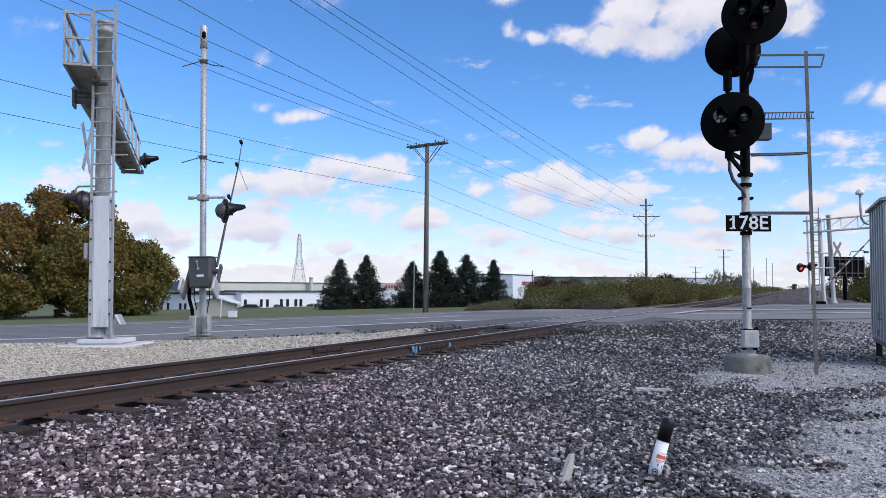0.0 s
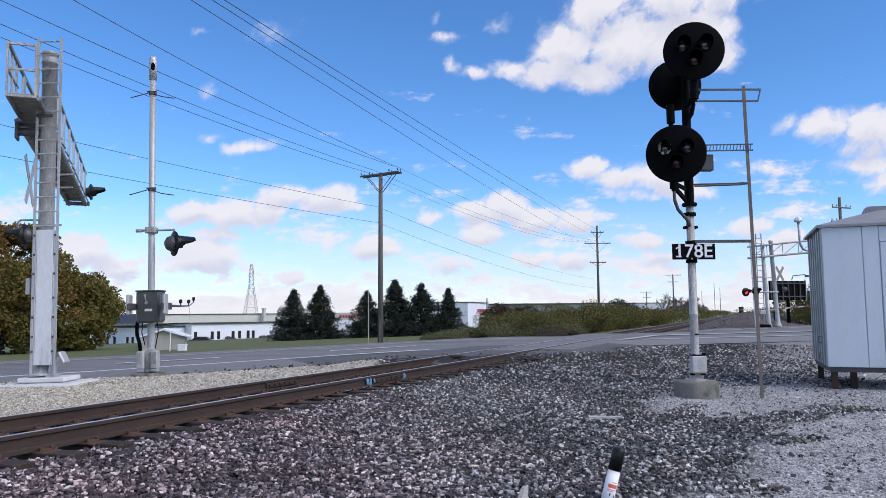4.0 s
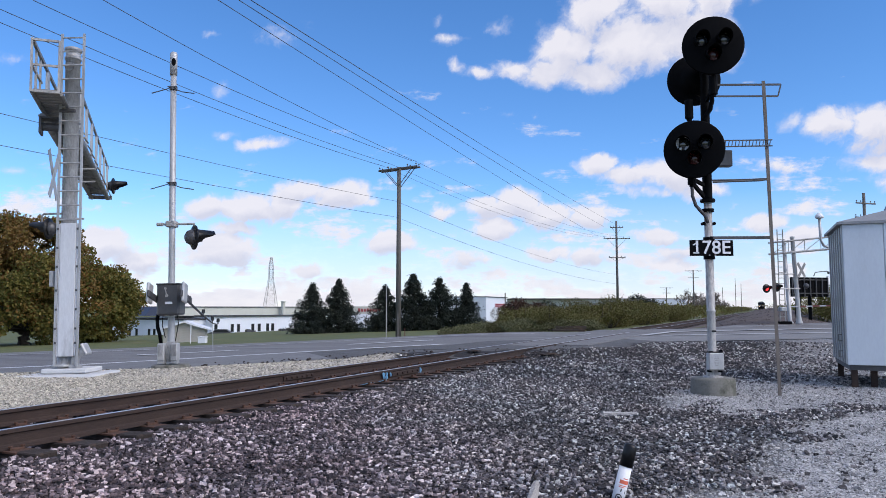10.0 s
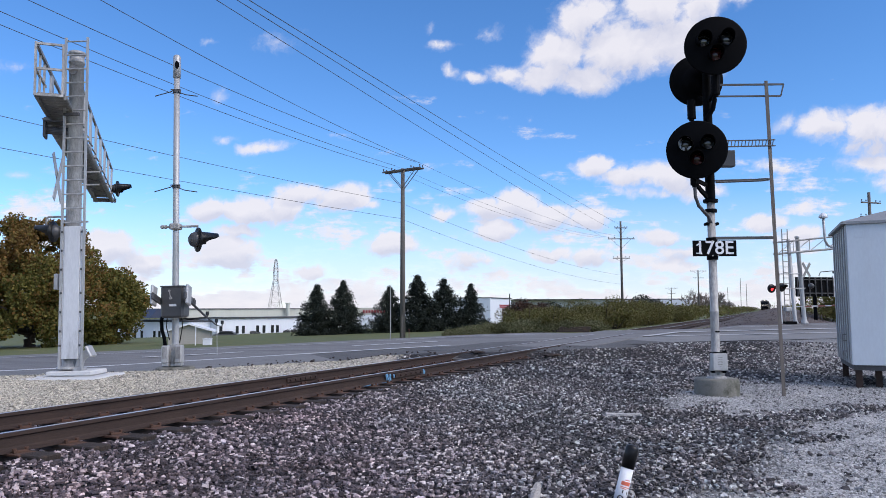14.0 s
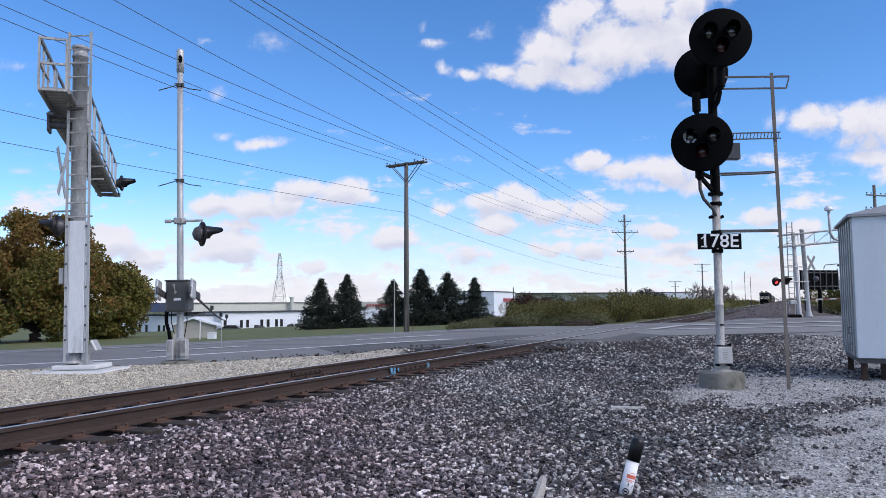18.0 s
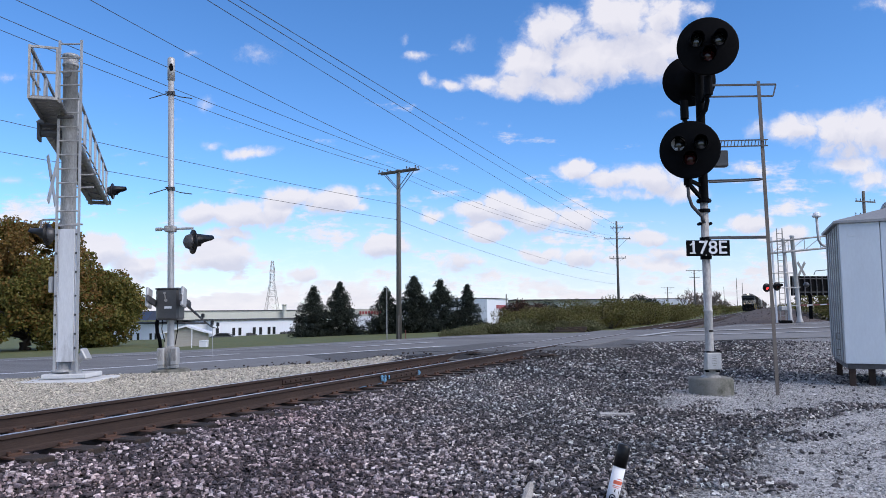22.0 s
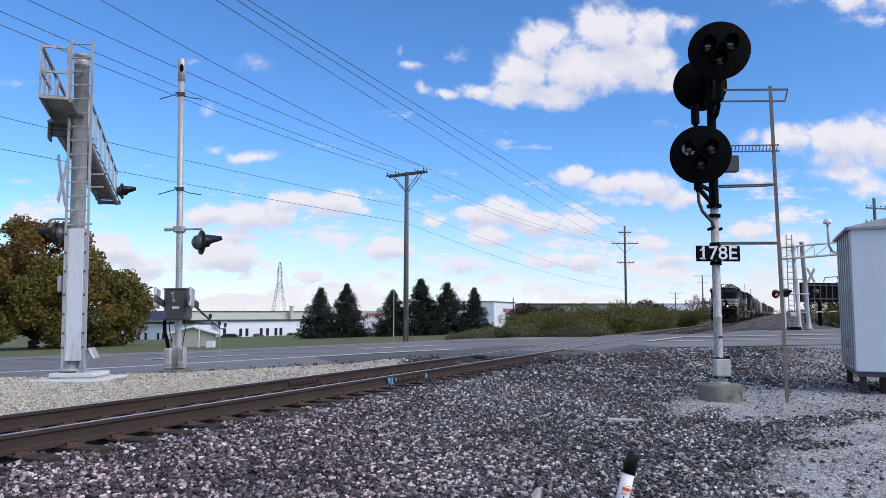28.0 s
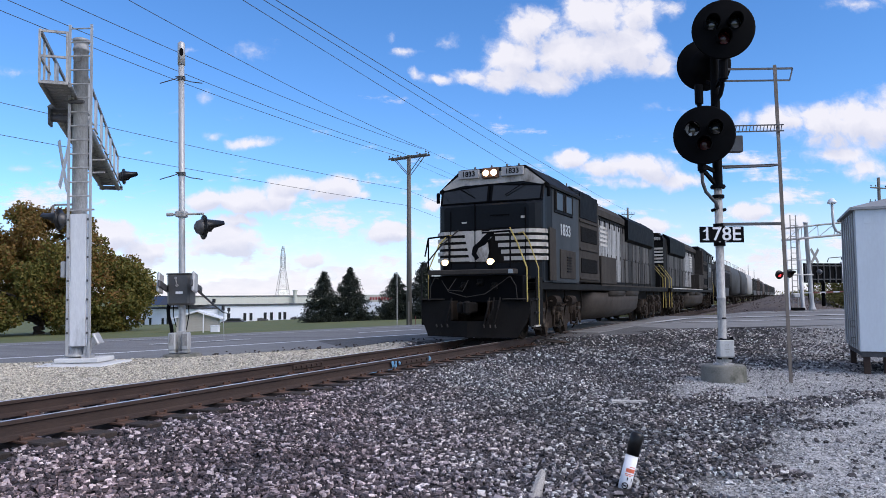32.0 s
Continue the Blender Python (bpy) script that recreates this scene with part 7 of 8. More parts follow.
def splinter(name, m, L, w, h, material, label, cat, seed):
    rs = random.Random(seed)
    bm = BM()
    n = 7
    rr = []
    for k in range(n + 1):
        f = k / n
        ww = w * (1 - .55 * f) * rs.uniform(.8, 1.1)
        rr.append([bm.verts.new((x * ww + rs.uniform(-.006, .006), L * f, z * h * (1 - .4 * f))) for x, z in ((-.5, 0), (-.35, .8), (.1, 1), (.45, .6), (.5, 0))])
    for a, b in zip(rr, rr[1:]):
        for k in range(4):
            bm.faces.new((a[k], a[k + 1], b[k + 1], b[k]))
    bm.faces.new(rr[0][::-1])
    bm.faces.new(rr[-1])
    ob = link(name, bm, material)
    ob.matrix_basis = m
    return tagged(ob, label, cat)


splinter("wood_scrap", put(.63, 5.50, .06, -16, rx=14), .52, .12, .06, GREY_WOOD, "splintered grey scrap of an old tie", "scrap", 3)
splinter("wood_scrap", put(.60, 5.45, .04, -14, rx=6), .22, .10, .06, TIE, "dark broken end of a tie on stones", "scrap", 4)
splinter("metal_scrap", put(2.16, 9.78, .19, -86), .46, .10, .045, GALV, "flat grey strip of scrap metal on stones", "scrap", 5)


# ---- the train ----
LOCO = mat("dusty black locomotive paint", (.010, .0088, .0075), (.005, .0045, .004), 1.2, .6, 0, .05, 20, c3=(.024, .019, .015), patch=.60, stretch=(1, 1, .5), spec=.06)
LOCO_SIDE = mat("grimy dark grey panels", (.030, .028, .026), (.013, .012, .0115), 1.5, .65, .0, .08, 20, c3=(.042, .035, .028), patch=.60, spec=.12, stretch=(1, 1, .35))
STREAK = mat("dust-streaked grey panel", (.105, .098, .090), (.014, .0135, .013), 2.0, .65, .0, .05, 30, stretch=(2.2, 2.2, .22), amount=.3, spec=.15)
UNDER = mat("brown brake dust", (.042, .032, .025), (.013, .010, .008), 4, .9, .0, .3, 40, c3=(.110, .085, .064), patch=.55, spec=.08)
STRIPE = mat("dirty white stripe", (.56, .53, .485), (.30, .275, .24), 3, .6, 0, .03, 30, c3=(.15, .125, .10), patch=.52, stretch=(1, 1, .5))
WINDOW = glass("cab glass", (.010, .011, .012), .35)
WINDOW.node_tree.nodes["Principled BSDF"].inputs["Specular IOR Level"].default_value = .3
WINDSCREEN = glass("windscreen glass", (.011, .0135, .0145), .03)
WINDSCREEN.node_tree.nodes["Principled BSDF"].inputs["Specular IOR Level"].default_value = .45
# darkened paint: the nose turned from the sun, put into the colour
NOSE_SHADED = mat("deep blue-black nose paint", (.0075, .0095, .0125), (.0045, .006, .008), 1.0, .42, 0, .03, 15, c3=(.010, .011, .013), patch=.62, spec=.10)
LETTER = mat("faded pale lettering", (.40, .43, .435), (.28, .30, .305), 6, .7, 0, .02, 30)
BOARD = mat("dusty grey number board", (.36, .37, .38), (.26, .265, .27), 5, .6, 0, .03, 30)
# same cab, lighter: dust plus the sun on its side, as colour
SLATE_LIT = mat("dusty slate-black cab paint", (.034, .039, .043), (.021, .024, .027), 1.2, .55, 0, .04, 20, c3=(.032, .028, .024), patch=.57, stretch=(1, 1, .35), spec=.12)
DUSTY = mat("dust-covered dark grey steel", (.055, .048, .041), (.024, .021, .0185), 1.8, .8, 0, .08, 20, c3=(.015, .0135, .012), patch=.58, spec=.1, stretch=(1, 1, .35))
PALE_STREAK = mat("white-streaked panel", (.36, .355, .34), (.045, .044, .043), 2.0, .6, .0, .05, 30, stretch=(2.0, 2.0, .16), amount=.3)
BEAM = mat("dust-whitened steel beam", (.060, .053, .046), (.030, .027, .024), 3, .8, 0, .08, 20, spec=.1)
PLOUGH = mat("dust-browned black plough steel", (.012, .0105, .0095), (.006, .0055, .005), 2.5, .75, 0, .15, 30, c3=(.040, .034, .029), patch=.57, stretch=(1, 1, .4), spec=.1)
SCREEN = mat("black grille", (.006, .006, .006), (.010, .010, .010), 20, .9, 0, .3, 90, spec=.05)
TANK_GREY = mat("dusty grey fuel tank", (.060, .050, .042), (.032, .027, .023), 2, .75, .0, .06, 20, c3=(.022, .019, .017), patch=.6, spec=.15)


def loft(bm, sections):
    """Skin over outlines of (x, z) at stations y, closed at both ends."""
    rr = [[bm.verts.new((x, y, z)) for x, z in pts] for y, pts in sections]
    n = len(rr[0])
    for a, b in zip(rr, rr[1:]):
        for k in range(n):
            bm.faces.new((a[k], a[(k + 1) % n], b[(k + 1) % n], b[k]))
    bm.faces.new(rr[0][::-1])
    bm.faces.new(rr[-1])
    bmesh.ops.recalc_face_normals(bm, faces=bm.faces)
    return bm


def cut(w, z0, zs, wt, zt):
    return [(-w, z0), (w, z0), (w, zs), (wt, zt), (-wt, zt), (-w, zs)]


def truck(parent, y0):
    bm = BM()
    for s in (-1, 1):
        x = s * 1.12
        prism(bm, [(y0 - 2.35, .62), (y0 - 2.2, .40), (y0 - 1.2, .36), (y0 - .9, .26), (y0 + .9, .26), (y0 + 1.2, .36), (y0 + 2.2, .40), (y0 + 2.35, .62), (y0 + 2.3, .98), (y0 - 2.3, .98)], -x - .09, -x + .09, Matrix.Rotation(math.pi / 2, 4, "Z"))
    tr = part("truck_frame", bm, UNDER, parent, "brown cast truck frame")
    for k in (-1.75, 0, 1.75):
        for s in (-1, 1):
            bm = BM()
            lathe(bm, [(.10, .0), (.40, .02), (.44, -.02), (.53, -.03), (.53, .07), (.56, .08), (.56, .11), (.10, .13)], 28, Matrix.Translation((s * .80, y0 + k, .53)) @ Matrix.Rotation(math.pi / 2 * -s, 4, "Y"))
            part("wheel", bm, UNDER, tr, "steel wheel", True)
            bm = BM()
            box(bm, (s * 1.25, y0 + k, .53), (.16, .34, .34), .03)
            rod(bm, (s * 1.30, y0 + k, .53), (s * 1.40, y0 + k, .53), .13, n=12)
            part("journal_box", bm, UNDER, tr)
            for dy in (-.42, .42):
                bm = BM()
                rod(bm, (s * 1.2, y0 + k + dy, .62), (s * 1.2, y0 + k + dy, .95), .10, n=10)
                part("spring", bm, UNDER, tr)
        bm = BM()
        rod(bm, (-.8, y0 + k, .53), (.8, y0 + k, .53), .09, n=10)
        part("axle", bm, UNDER, tr)
    for s in (-1, 1):
        for e in (-.95, .55):
            bm = BM()
            rod(bm, (s * 1.38, y0 + e, 1.00), (s * 1.38, y0 + e + .46, 1.00), .15, n=14)
            rod(bm, (s * 1.38, y0 + e + .46, 1.00), (s * 1.38, y0 + e + .52, 1.00), .10, n=12)
            rod(bm, (s * 1.38, y0 + e - .22, 1.00), (s * 1.38, y0 + e, 1.00), .03, n=8)
            part("brake_cylinder", bm, UNDER, tr, "dusty brake cylinder")
        for k in (-1.75, 0, 1.75):
            bm = BM()
            bar(bm, (s * 1.24, y0 + k - .30, .95), (s * 1.24, y0 + k - .42, .30), .05, .04)
            bar(bm, (s * 1.24, y0 + k - .42, .32), (s * 1.24, y0 + k + .30, .26), .04, .05)
            part("brake_hanger", bm, UNDER, tr)
            bm = BM()
            pipe(bm, [(s * 1.30, y0 + k + .50, 1.30), (s * 1.34, y0 + k + .52, .90), (s * 1.22, y0 + k + .62, .45), (s * .95, y0 + k + .66, .12)], .022, 6)
            part("sand_pipe", bm, UNDER, tr, "bent sand pipe")
            bm = BM()
            box(bm, (s * 1.36, y0 + k, .78), (.08, .26, .10), .02)
            box(bm, (s * 1.36, y0 + k - .16, .40), (.06, .10, .16), .02)
            box(bm, (s * 1.36, y0 + k + .16, .40), (.06, .10, .16), .02)
            part("pedestal_cap", bm, DUSTY, tr)
        bm = BM()
        pipe(bm, [(s * 1.32, y0 - .5, .95), (s * 1.34, y0 + .2, .85), (s * 1.32, y0 + .9, 1.0), (s * 1.3, y0 + 1.6, 1.05)], .03, 6)
        part("brake_pipe", bm, UNDER, tr)
        for k in (-1.2, .6):
            bm = BM()
            prism(bm, [(y0 + k, .3), (y0 + k + .34, .3), (y0 + k + .26, .10), (y0 + k + .08, .10)], -s * 1.2 - .05, -s * 1.2 + .05, Matrix.Rotation(math.pi / 2, 4, "Z"))
            part("brake_gear", bm, UNDER, tr)


def locomotive(number, label, lit=True, streak=None):
    """Local frame: the front coupler at y = 0, the machine runs back along +y; z = 0 on the rail head."""
    t = thing("diesel_locomotive", Matrix(), label, "locomotive", "train")
    # front plough and deck
    for s in (-1, 1):
        bm = BM()
        prism(bm, [(0, .52), (0, .12), (s * 1.22, .12), (s * 1.44, .50), (s * 1.55, 1.02), (s * .60, 1.04), (s * .52, .52)], .10, .16)
        for v in bm.verts:                     # swept back from the middle and leaning forward at the foot
            v.co.y += .24 * abs(v.co.x) + .16 * v.co.z - .12
        bmesh.ops.recalc_face_normals(bm, faces=bm.faces)
        pl = part("snow_plough", bm, PLOUGH, t, "black snow plough wing browned by dust")
        bm = BM()
        box(bm, (s * 1.49, .72, .72), (.05, .50, .66), .01)
        part("wing_end", bm, PLOUGH, pl)
        bm = BM()
        box(bm, (s * 1.15, .40, 1.07), (.62, .22, .03), .008)
        part("foot_plate", bm, BEAM, pl, "worn pale foot plate")
        for x, z in ((.72, .80), (.95, .40), (1.25, .78)):
            bm = BM()
            box(bm, (s * x, .03 + .24 * x + .16 * z, z), (.05, .05, .26), .01)
            part("bracket", bm, UNDER, pl)
        bm = BM()
        box(bm, (s * .50, .36, .78), (.06, .36, .50), .02)
        part("draft_cheek", bm, UNDER, t)
        for k, x in enumerate((.50, .66, .80)):
            bm = BM()
            rod(bm, (s * x - .05, .02, .44), (s * x - .02, .0, .37), .02, n=8)
            part("hose_end", bm, BEAM, t, "worn metal hose end")
        bm = BM()
        pipe(bm, [(s * .95, .36, 1.60), (s * 1.05, .34, 1.62), (s * 1.18, .36, 1.40), (s * 1.20, .38, 1.10)], .014, 6)
        part("uncoupling_lever", bm, BEAM, t, "pale bent uncoupling lever")
    bm = BM()
    box(bm, (0, 11.3, 1.40), (3.04, 20.2, .20), .02)
    box(bm, (0, 11.3, 1.14), (2.2, 20.0, .35))
    box(bm, (0, 1.05, 1.62), (2.5, .9, .10))
    part("underframe", bm, LOCO, t, "dark grey frame and walkway")
    bm = BM()
    box(bm, (0, .66, 1.32), (2.6, .24, .70), .02)
    part("end_sheet", bm, BLACK, t, "black end sheet behind the coupler")
    bm = BM()
    box(bm, (-.04, .45, 1.755), (2.36, .36, .13), .02)
    part("anticlimber", bm, BEAM, t, "dusty grey anticlimber beam")
    bm = BM()
    box(bm, (1.08, .262, 1.755), (.12, .012, .10), .004)
    part("plate", bm, LETTER, t)
    for x, z1 in ((-1.24, 2.66), (-.64, 2.70), (1.04, 2.76)):
        bm = BM()
        rod(bm, (x, .36, 1.80), (x, .36, z1), .022, n=8)
        part("front_rail_post", bm, BLACK, t, "black front handrail post")
    for a, b in (((-1.24, .36, 2.66), (-.64, .36, 2.70)), ((.28, .36, 2.74), (1.04, .36, 2.76)), ((-1.24, .36, 2.66), (-1.44, .55, 2.2))):
        bm = BM()
        rod(bm, a, b, .022, n=8)
        part("front_handrail", bm, BLACK, t, "black front handrail")
    for x, z in ((-.30, 1.42), (.16, 1.50), (.55, 1.40)):
        bm = BM()
        box(bm, (x, .52, z), (.16, .10, .18), .03)
        rod(bm, (x, .50, z), (x - .03, .36, z - .06), .035, n=8)
        part("hose_socket", bm, PLOUGH, t, "black air hose socket")
    for s in (-1, 1):
        bm = BM()
        box(bm, (s * 1.50, 1.16, 1.02), (.05, .50, 1.20), .01)
        part("step_side", bm, LOCO, t, "black step well side")
    bm = BM()
    box(bm, (0, .12, .86), (.34, .5, .28), .05)
    box(bm, (.10, -.18, .86), (.16, .26, .34), .05)
    box(bm, (-.10, -.14, .86), (.14, .18, .30), .05)
    part("coupler", bm, PLOUGH, t, "knuckle coupler")
    for pts, r in (([(-.9, .45, 1.55), (-.6, .25, 1.25), (-.1, .22, 1.12), (.4, .25, 1.2), (.75, .35, 1.45), (1.0, .42, 1.64)], .011), ([(-.45, .38, 1.6), (-.62, .25, 1.30), (-.2, .22, 1.27), (-.1, .35, 1.55)], .012), ([(-.55, .3, 1.1), (-.53, .12, .8), (-.6, .05, .45)], .025), ([(.5, .3, 1.1), (.52, .10, .8), (.45, .02, .45)], .025), ([(.62, .3, 1.1), (.66, .08, .8), (.55, .02, .48)], .025), ([(.78, .3, 1.1), (.8, .1, .85), (.72, .05, .5)], .025)):
        bm = BM()
        pipe(bm, pts, r, 6)
        part("hose", bm, BEAM if r < .02 else PLOUGH, t, "looped air hose")
    # cab and nose
    bm = BM()
    loft(bm, [(1.28, cut(1.22, 1.6, 3.50, 1.16, 3.56)), (1.36, cut(1.36, 1.6, 3.56, 1.30, 3.61)), (1.52, cut(1.47, 1.6, 3.60, 1.40, 3.64)), (1.60, cut(1.50, 1.5, 3.63, 1.42, 3.67)), (1.76, cut(1.50, 1.5, 4.02, 1.45, 4.12)), (1.86, cut(1.51, 1.5, 4.06, .90, 4.60)), (2.15, cut(1.56, 1.5, 4.06, .90, 4.60)), (4.75, cut(1.56, 1.5, 4.06, .90, 4.60))])
    cab = part("cab", bm, NOSE_SHADED, t, "blue-black cab with a broad nose")
    # side sheets carry dust and a painted sunlit tone against the dark nose
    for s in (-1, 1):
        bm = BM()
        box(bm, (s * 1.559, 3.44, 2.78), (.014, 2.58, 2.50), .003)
        part("side_sheet", bm, SLATE_LIT, cab, "dusty slate-grey cab side, lightened as if sunlit")

    bm = BM()
    sec = [(-1.62, 4.03), (1.62, 4.03), (1.62, 4.10), (.95, 4.66), (-.95, 4.66), (-1.62, 4.10)]
    loft(bm, [(1.80, sec), (4.85, sec)])
    part("cab_roof", bm, LOCO, t, "black cab roof")
    bm = BM()
    prism(bm, [(-1.50, 4.15), (-.98, 4.50), (.98, 4.56), (1.50, 4.15), (1.44, 4.10), (.9, 4.22), (-.9, 4.20), (-1.44, 4.10)], 1.755, 1.80)
    part("brow_stripe", bm, STRIPE, t, "white band over the windscreen")
    # windscreens
    for s in (-1, 1):
        bm = BM()
        q = [(.05 * s, 1.585, 3.70), (1.42 * s, 1.615, 3.69), (1.45 * s, 1.74, 4.07), (.05 * s, 1.72, 4.17)]
        o = Vector((0, -.035, .012))
        va = [bm.verts.new(Vector(p) + o) for p in q]
        vb = [bm.verts.new(Vector(p) + o * .2) for p in q]
        for k in range(4):
            bm.faces.new((va[k], va[(k + 1) % 4], vb[(k + 1) % 4], vb[k]))
        bm.faces.new(va)
        bm.faces.new(vb[::-1])
        bmesh.ops.recalc_face_normals(bm, faces=bm.faces)
        ws = part("windscreen", bm, WINDSCREEN, t, "large sloping windscreen that mirrors the sky")
        for pts in ([(.05 * s, 1.55, 3.69), (1.44 * s, 1.575, 3.68)], [(1.44 * s, 1.575, 3.68), (1.47 * s, 1.70, 4.08)], [(.05 * s, 1.68, 4.18), (1.47 * s, 1.70, 4.08)], [(.05 * s, 1.55, 3.69), (.05 * s, 1.68, 4.18)]):
            bm = BM()
            bar(bm, pts[0], pts[1], .05, .03)
            part("window_gasket", bm, BLACK, ws)
        bm = BM()
        bar(bm, (.95 * s, 1.62, 4.14), (.45 * s, 1.56, 3.84), .02, .02)
        part("wiper", bm, BLACK, t)
        bm = BM()
        box(bm, (s * 1.62, 1.72, 3.90), (.10, .06, .30), .02)
        part("side_mirror", bm, BLACK, t)
    # number boards and lamps
    for s, x0 in ((-1, -.66), (1, .62)):
        bm = BM()
        box(bm, (x0, 1.72, 4.50), (.62, .10, .24), .01)
        nb = part("number_board", bm, BOARD, t, "pale number board with dark digits")
        letters("digits", number, .20, BLACK, nb, Matrix.Translation((x0, 1.665, 4.50)) @ FACE, "", .002, .004)
        bm = BM()
        lathe(bm, [(0, .03), (.055, .025), (.072, 0), (.085, -.01), (.085, -.10)], 18, Matrix.Translation((-.03 + .115 * s, 1.65, 4.50)) @ Euler((radians(90), 0, 0)).to_matrix().to_4x4())
        part("headlamp", bm, HEAD_GLOW if lit else WINDOW, t, "lit headlamp" if lit else "unlit headlamp", True)
        bm = BM()
        lathe(bm, [(0, .03), (.055, .025), (.070, 0), (.08, -.01), (.08, -.14)], 18, Matrix.Translation((.64 * s - .24, .56, 2.02)) @ Euler((radians(90), 0, 0)).to_matrix().to_4x4())
        dl = part("ditch_lamp", bm, DITCH_GLOW if lit else WINDOW, t, "lit ditch lamp" if lit else "unlit lamp", True)
        bm = BM()
        box(bm, (.64 * s - .24, .68, 1.90), (.16, .10, .26), .02)
        part("lamp_bracket", bm, BLACK, dl)
    bm = BM()
    box(bm, (-.03, 1.73, 4.50), (.50, .10, .30), .03)
    part("lamp_housing", bm, RUST, t)
    # nose stripes round a pale panel
    bm = BM()
    box(bm, (0, 1.278, 2.47), (2.42, .012, .92))
    part("stripe_ground", bm, LOCO, t, "black ground of the nose stripes")
    for s in (-1, 1):
        bm = BM()
        bar(bm, (s * 1.222, 1.278, 2.47), (s * 1.366, 1.362, 2.47), .012, .92)
        part("stripe_ground", bm, LOCO, t)
        bm = BM()
        bar(bm, (s * 1.364, 1.362, 2.47), (s * 1.478, 1.528, 2.47), .012, .92)
        part("stripe_ground", bm, LOCO, t)
    for k in range(5):
        z = 2.84 - k * .178
        for s in (-1, 1):
            x0, x1 = (.20 + .08 * k if s > 0 else .60 - .05 * k), 1.21
            if k == 0:
                x0 = .12
            bm = BM()
            box(bm, (s * (x0 + x1) / 2, 1.272, z), (x1 - x0, .02, .105))
            part("nose_stripe", bm, STRIPE, t, "dirty white nose stripe")
            bm = BM()
            bar(bm, (s * 1.215, 1.268, z), (s * 1.372, 1.358, z), .02, .105)
            part("nose_stripe", bm, STRIPE, t)
            bm = BM()
            bar(bm, (s * 1.372, 1.358, z), (s * 1.485, 1.525, z), .02, .105)
            part("nose_stripe", bm, STRIPE, t)
            bm = BM()
            bar(bm, (s * 1.485, 1.525, z), (s * 1.55, 1.60, z), .02, .105)
            bar(bm, (s * 1.565, 1.60, z), (s * 1.570, 1.74, z), .02, .105)
            part("nose_stripe", bm, STRIPE, t)
    bm = BM()
    prism(bm, [(-.62, 2.86), (.22, 2.86), (.20, 2.72), (.06, 2.60), (.10, 2.30), (.02, 2.06), (-.46, 2.06), (-.52, 2.40)], 1.255, 1.275)
    part("emblem_panel", bm, STRIPE, t, "white nose panel")
    bm = BM()
    prism(bm, [(.10, 2.84), (.26, 2.82), (.22, 2.72), (.12, 2.70), (.08, 2.58), (-.02, 2.50), (-.20, 2.42), (-.26, 2.28), (-.18, 2.16), (-.28, 2.10), (-.40, 2.26), (-.36, 2.46), (-.20, 2.58), (-.04, 2.74)], 1.246, 1.256)
    part("emblem", bm, BLACK, t, "plain black emblem shape")
    for c, sz in (((-.30, 1.268, 2.75), (.03, .03, 1.7)), ((.12, 1.268, 2.35), (.03, .03, .75)), ((.42, 1.268, 3.28), (.55, .03, .03)), ((.42, 1.268, 2.94), (.60, .02, .02)), ((1.12, 1.268, 2.6), (.02, .02, 1.7)), ((-1.02, 1.268, 2.6), (.02, .02, 1.7))):
        bm = BM()
        box(bm, c, sz)
        part("nose_seam", bm, BLACK, t)
    bm = BM()
    box(bm, (-.62, 1.272, 3.12), (.14, .02, .04))
    part("plate", bm, STRIPE, t)
    bm = BM()
    box(bm, (1.05, 1.272, 3.20), (.10, .02, .06))
    part("plate", bm, STRIPE, t)
    # cab sides
    for s in (-1, 1):
        bm = BM()
        box(bm, (s * 1.575, 3.2, 3.70), (.04, 1.75, .62), .02)
        win = part("side_window", bm, BLACK, t, "black-framed cab side window")
        for y in (2.75, 3.65):
            bm = BM()
            box(bm, (s * 1.60, y, 3.72), (.02, .62, .46))
            part("pane", bm, WINDOW, win)
            for dy in (-.33, .33):
                bm = BM()
                box(bm, (s * 1.61, y + dy, 3.72), (.03, .035, .50))
                part("sash", bm, DUSTY, win)
        letters("digits", number, .44, LETTER, t, Matrix.Translation((s * 1.572, 3.35, 2.96)) @ Matrix.Rotation(math.pi / 2 * s, 4, "Z") @ FACE @ Matrix.Diagonal((1.2, 1, 1, 1)), "pale cab number", .004, .008)
        bm = BM()
        box(bm, (s * 1.57, 2.15, 2.25), (.03, .55, 1.4), .008)
        part("side_panel", bm, DUSTY, t, "dusty cab side door")
        bm = BM()
        box(bm, (s * 1.575, 3.55, 2.02), (.04, 1.5, .80), .01)
        sp = part("side_panel", bm, DUSTY, t, "dusty louvred side panel")
        for k in range(6):
            bm = BM()
            box(bm, (s * 1.60, 3.6, 1.82 + k * .08), (.03, .42, .028))
            part("louvre", bm, BLACK, sp)
    # cabinets behind the cab, long hood
    bm = BM()
    box(bm, (0, 6.1, 2.88), (3.06, 2.55, 2.66), .03)
    cabinet = part("cabinet", bm, DUSTY, t, "dusty electrical cabinet")
    bm = BM()
    box(bm, (0, 6.1, 4.30), (2.7, 2.5, .34), .08)
    part("cabinet_roof", bm, BLACK, cabinet, "black cabinet roof")
    for s in (-1, 1):
        for z, h, w, m_ in ((3.90, .78, 2.1, BLACK), (3.02, .46, 1.9, SCREEN), (2.06, .44, 1.9, SCREEN)):
            bm = BM()
            box(bm, (s * 1.535, 6.05, z), (.04, w, h), .01)
            part("intake_grille", bm, m_, cabinet, "black intake grille")
        for z in (3.42, 2.56, 1.66):
            bm = BM()
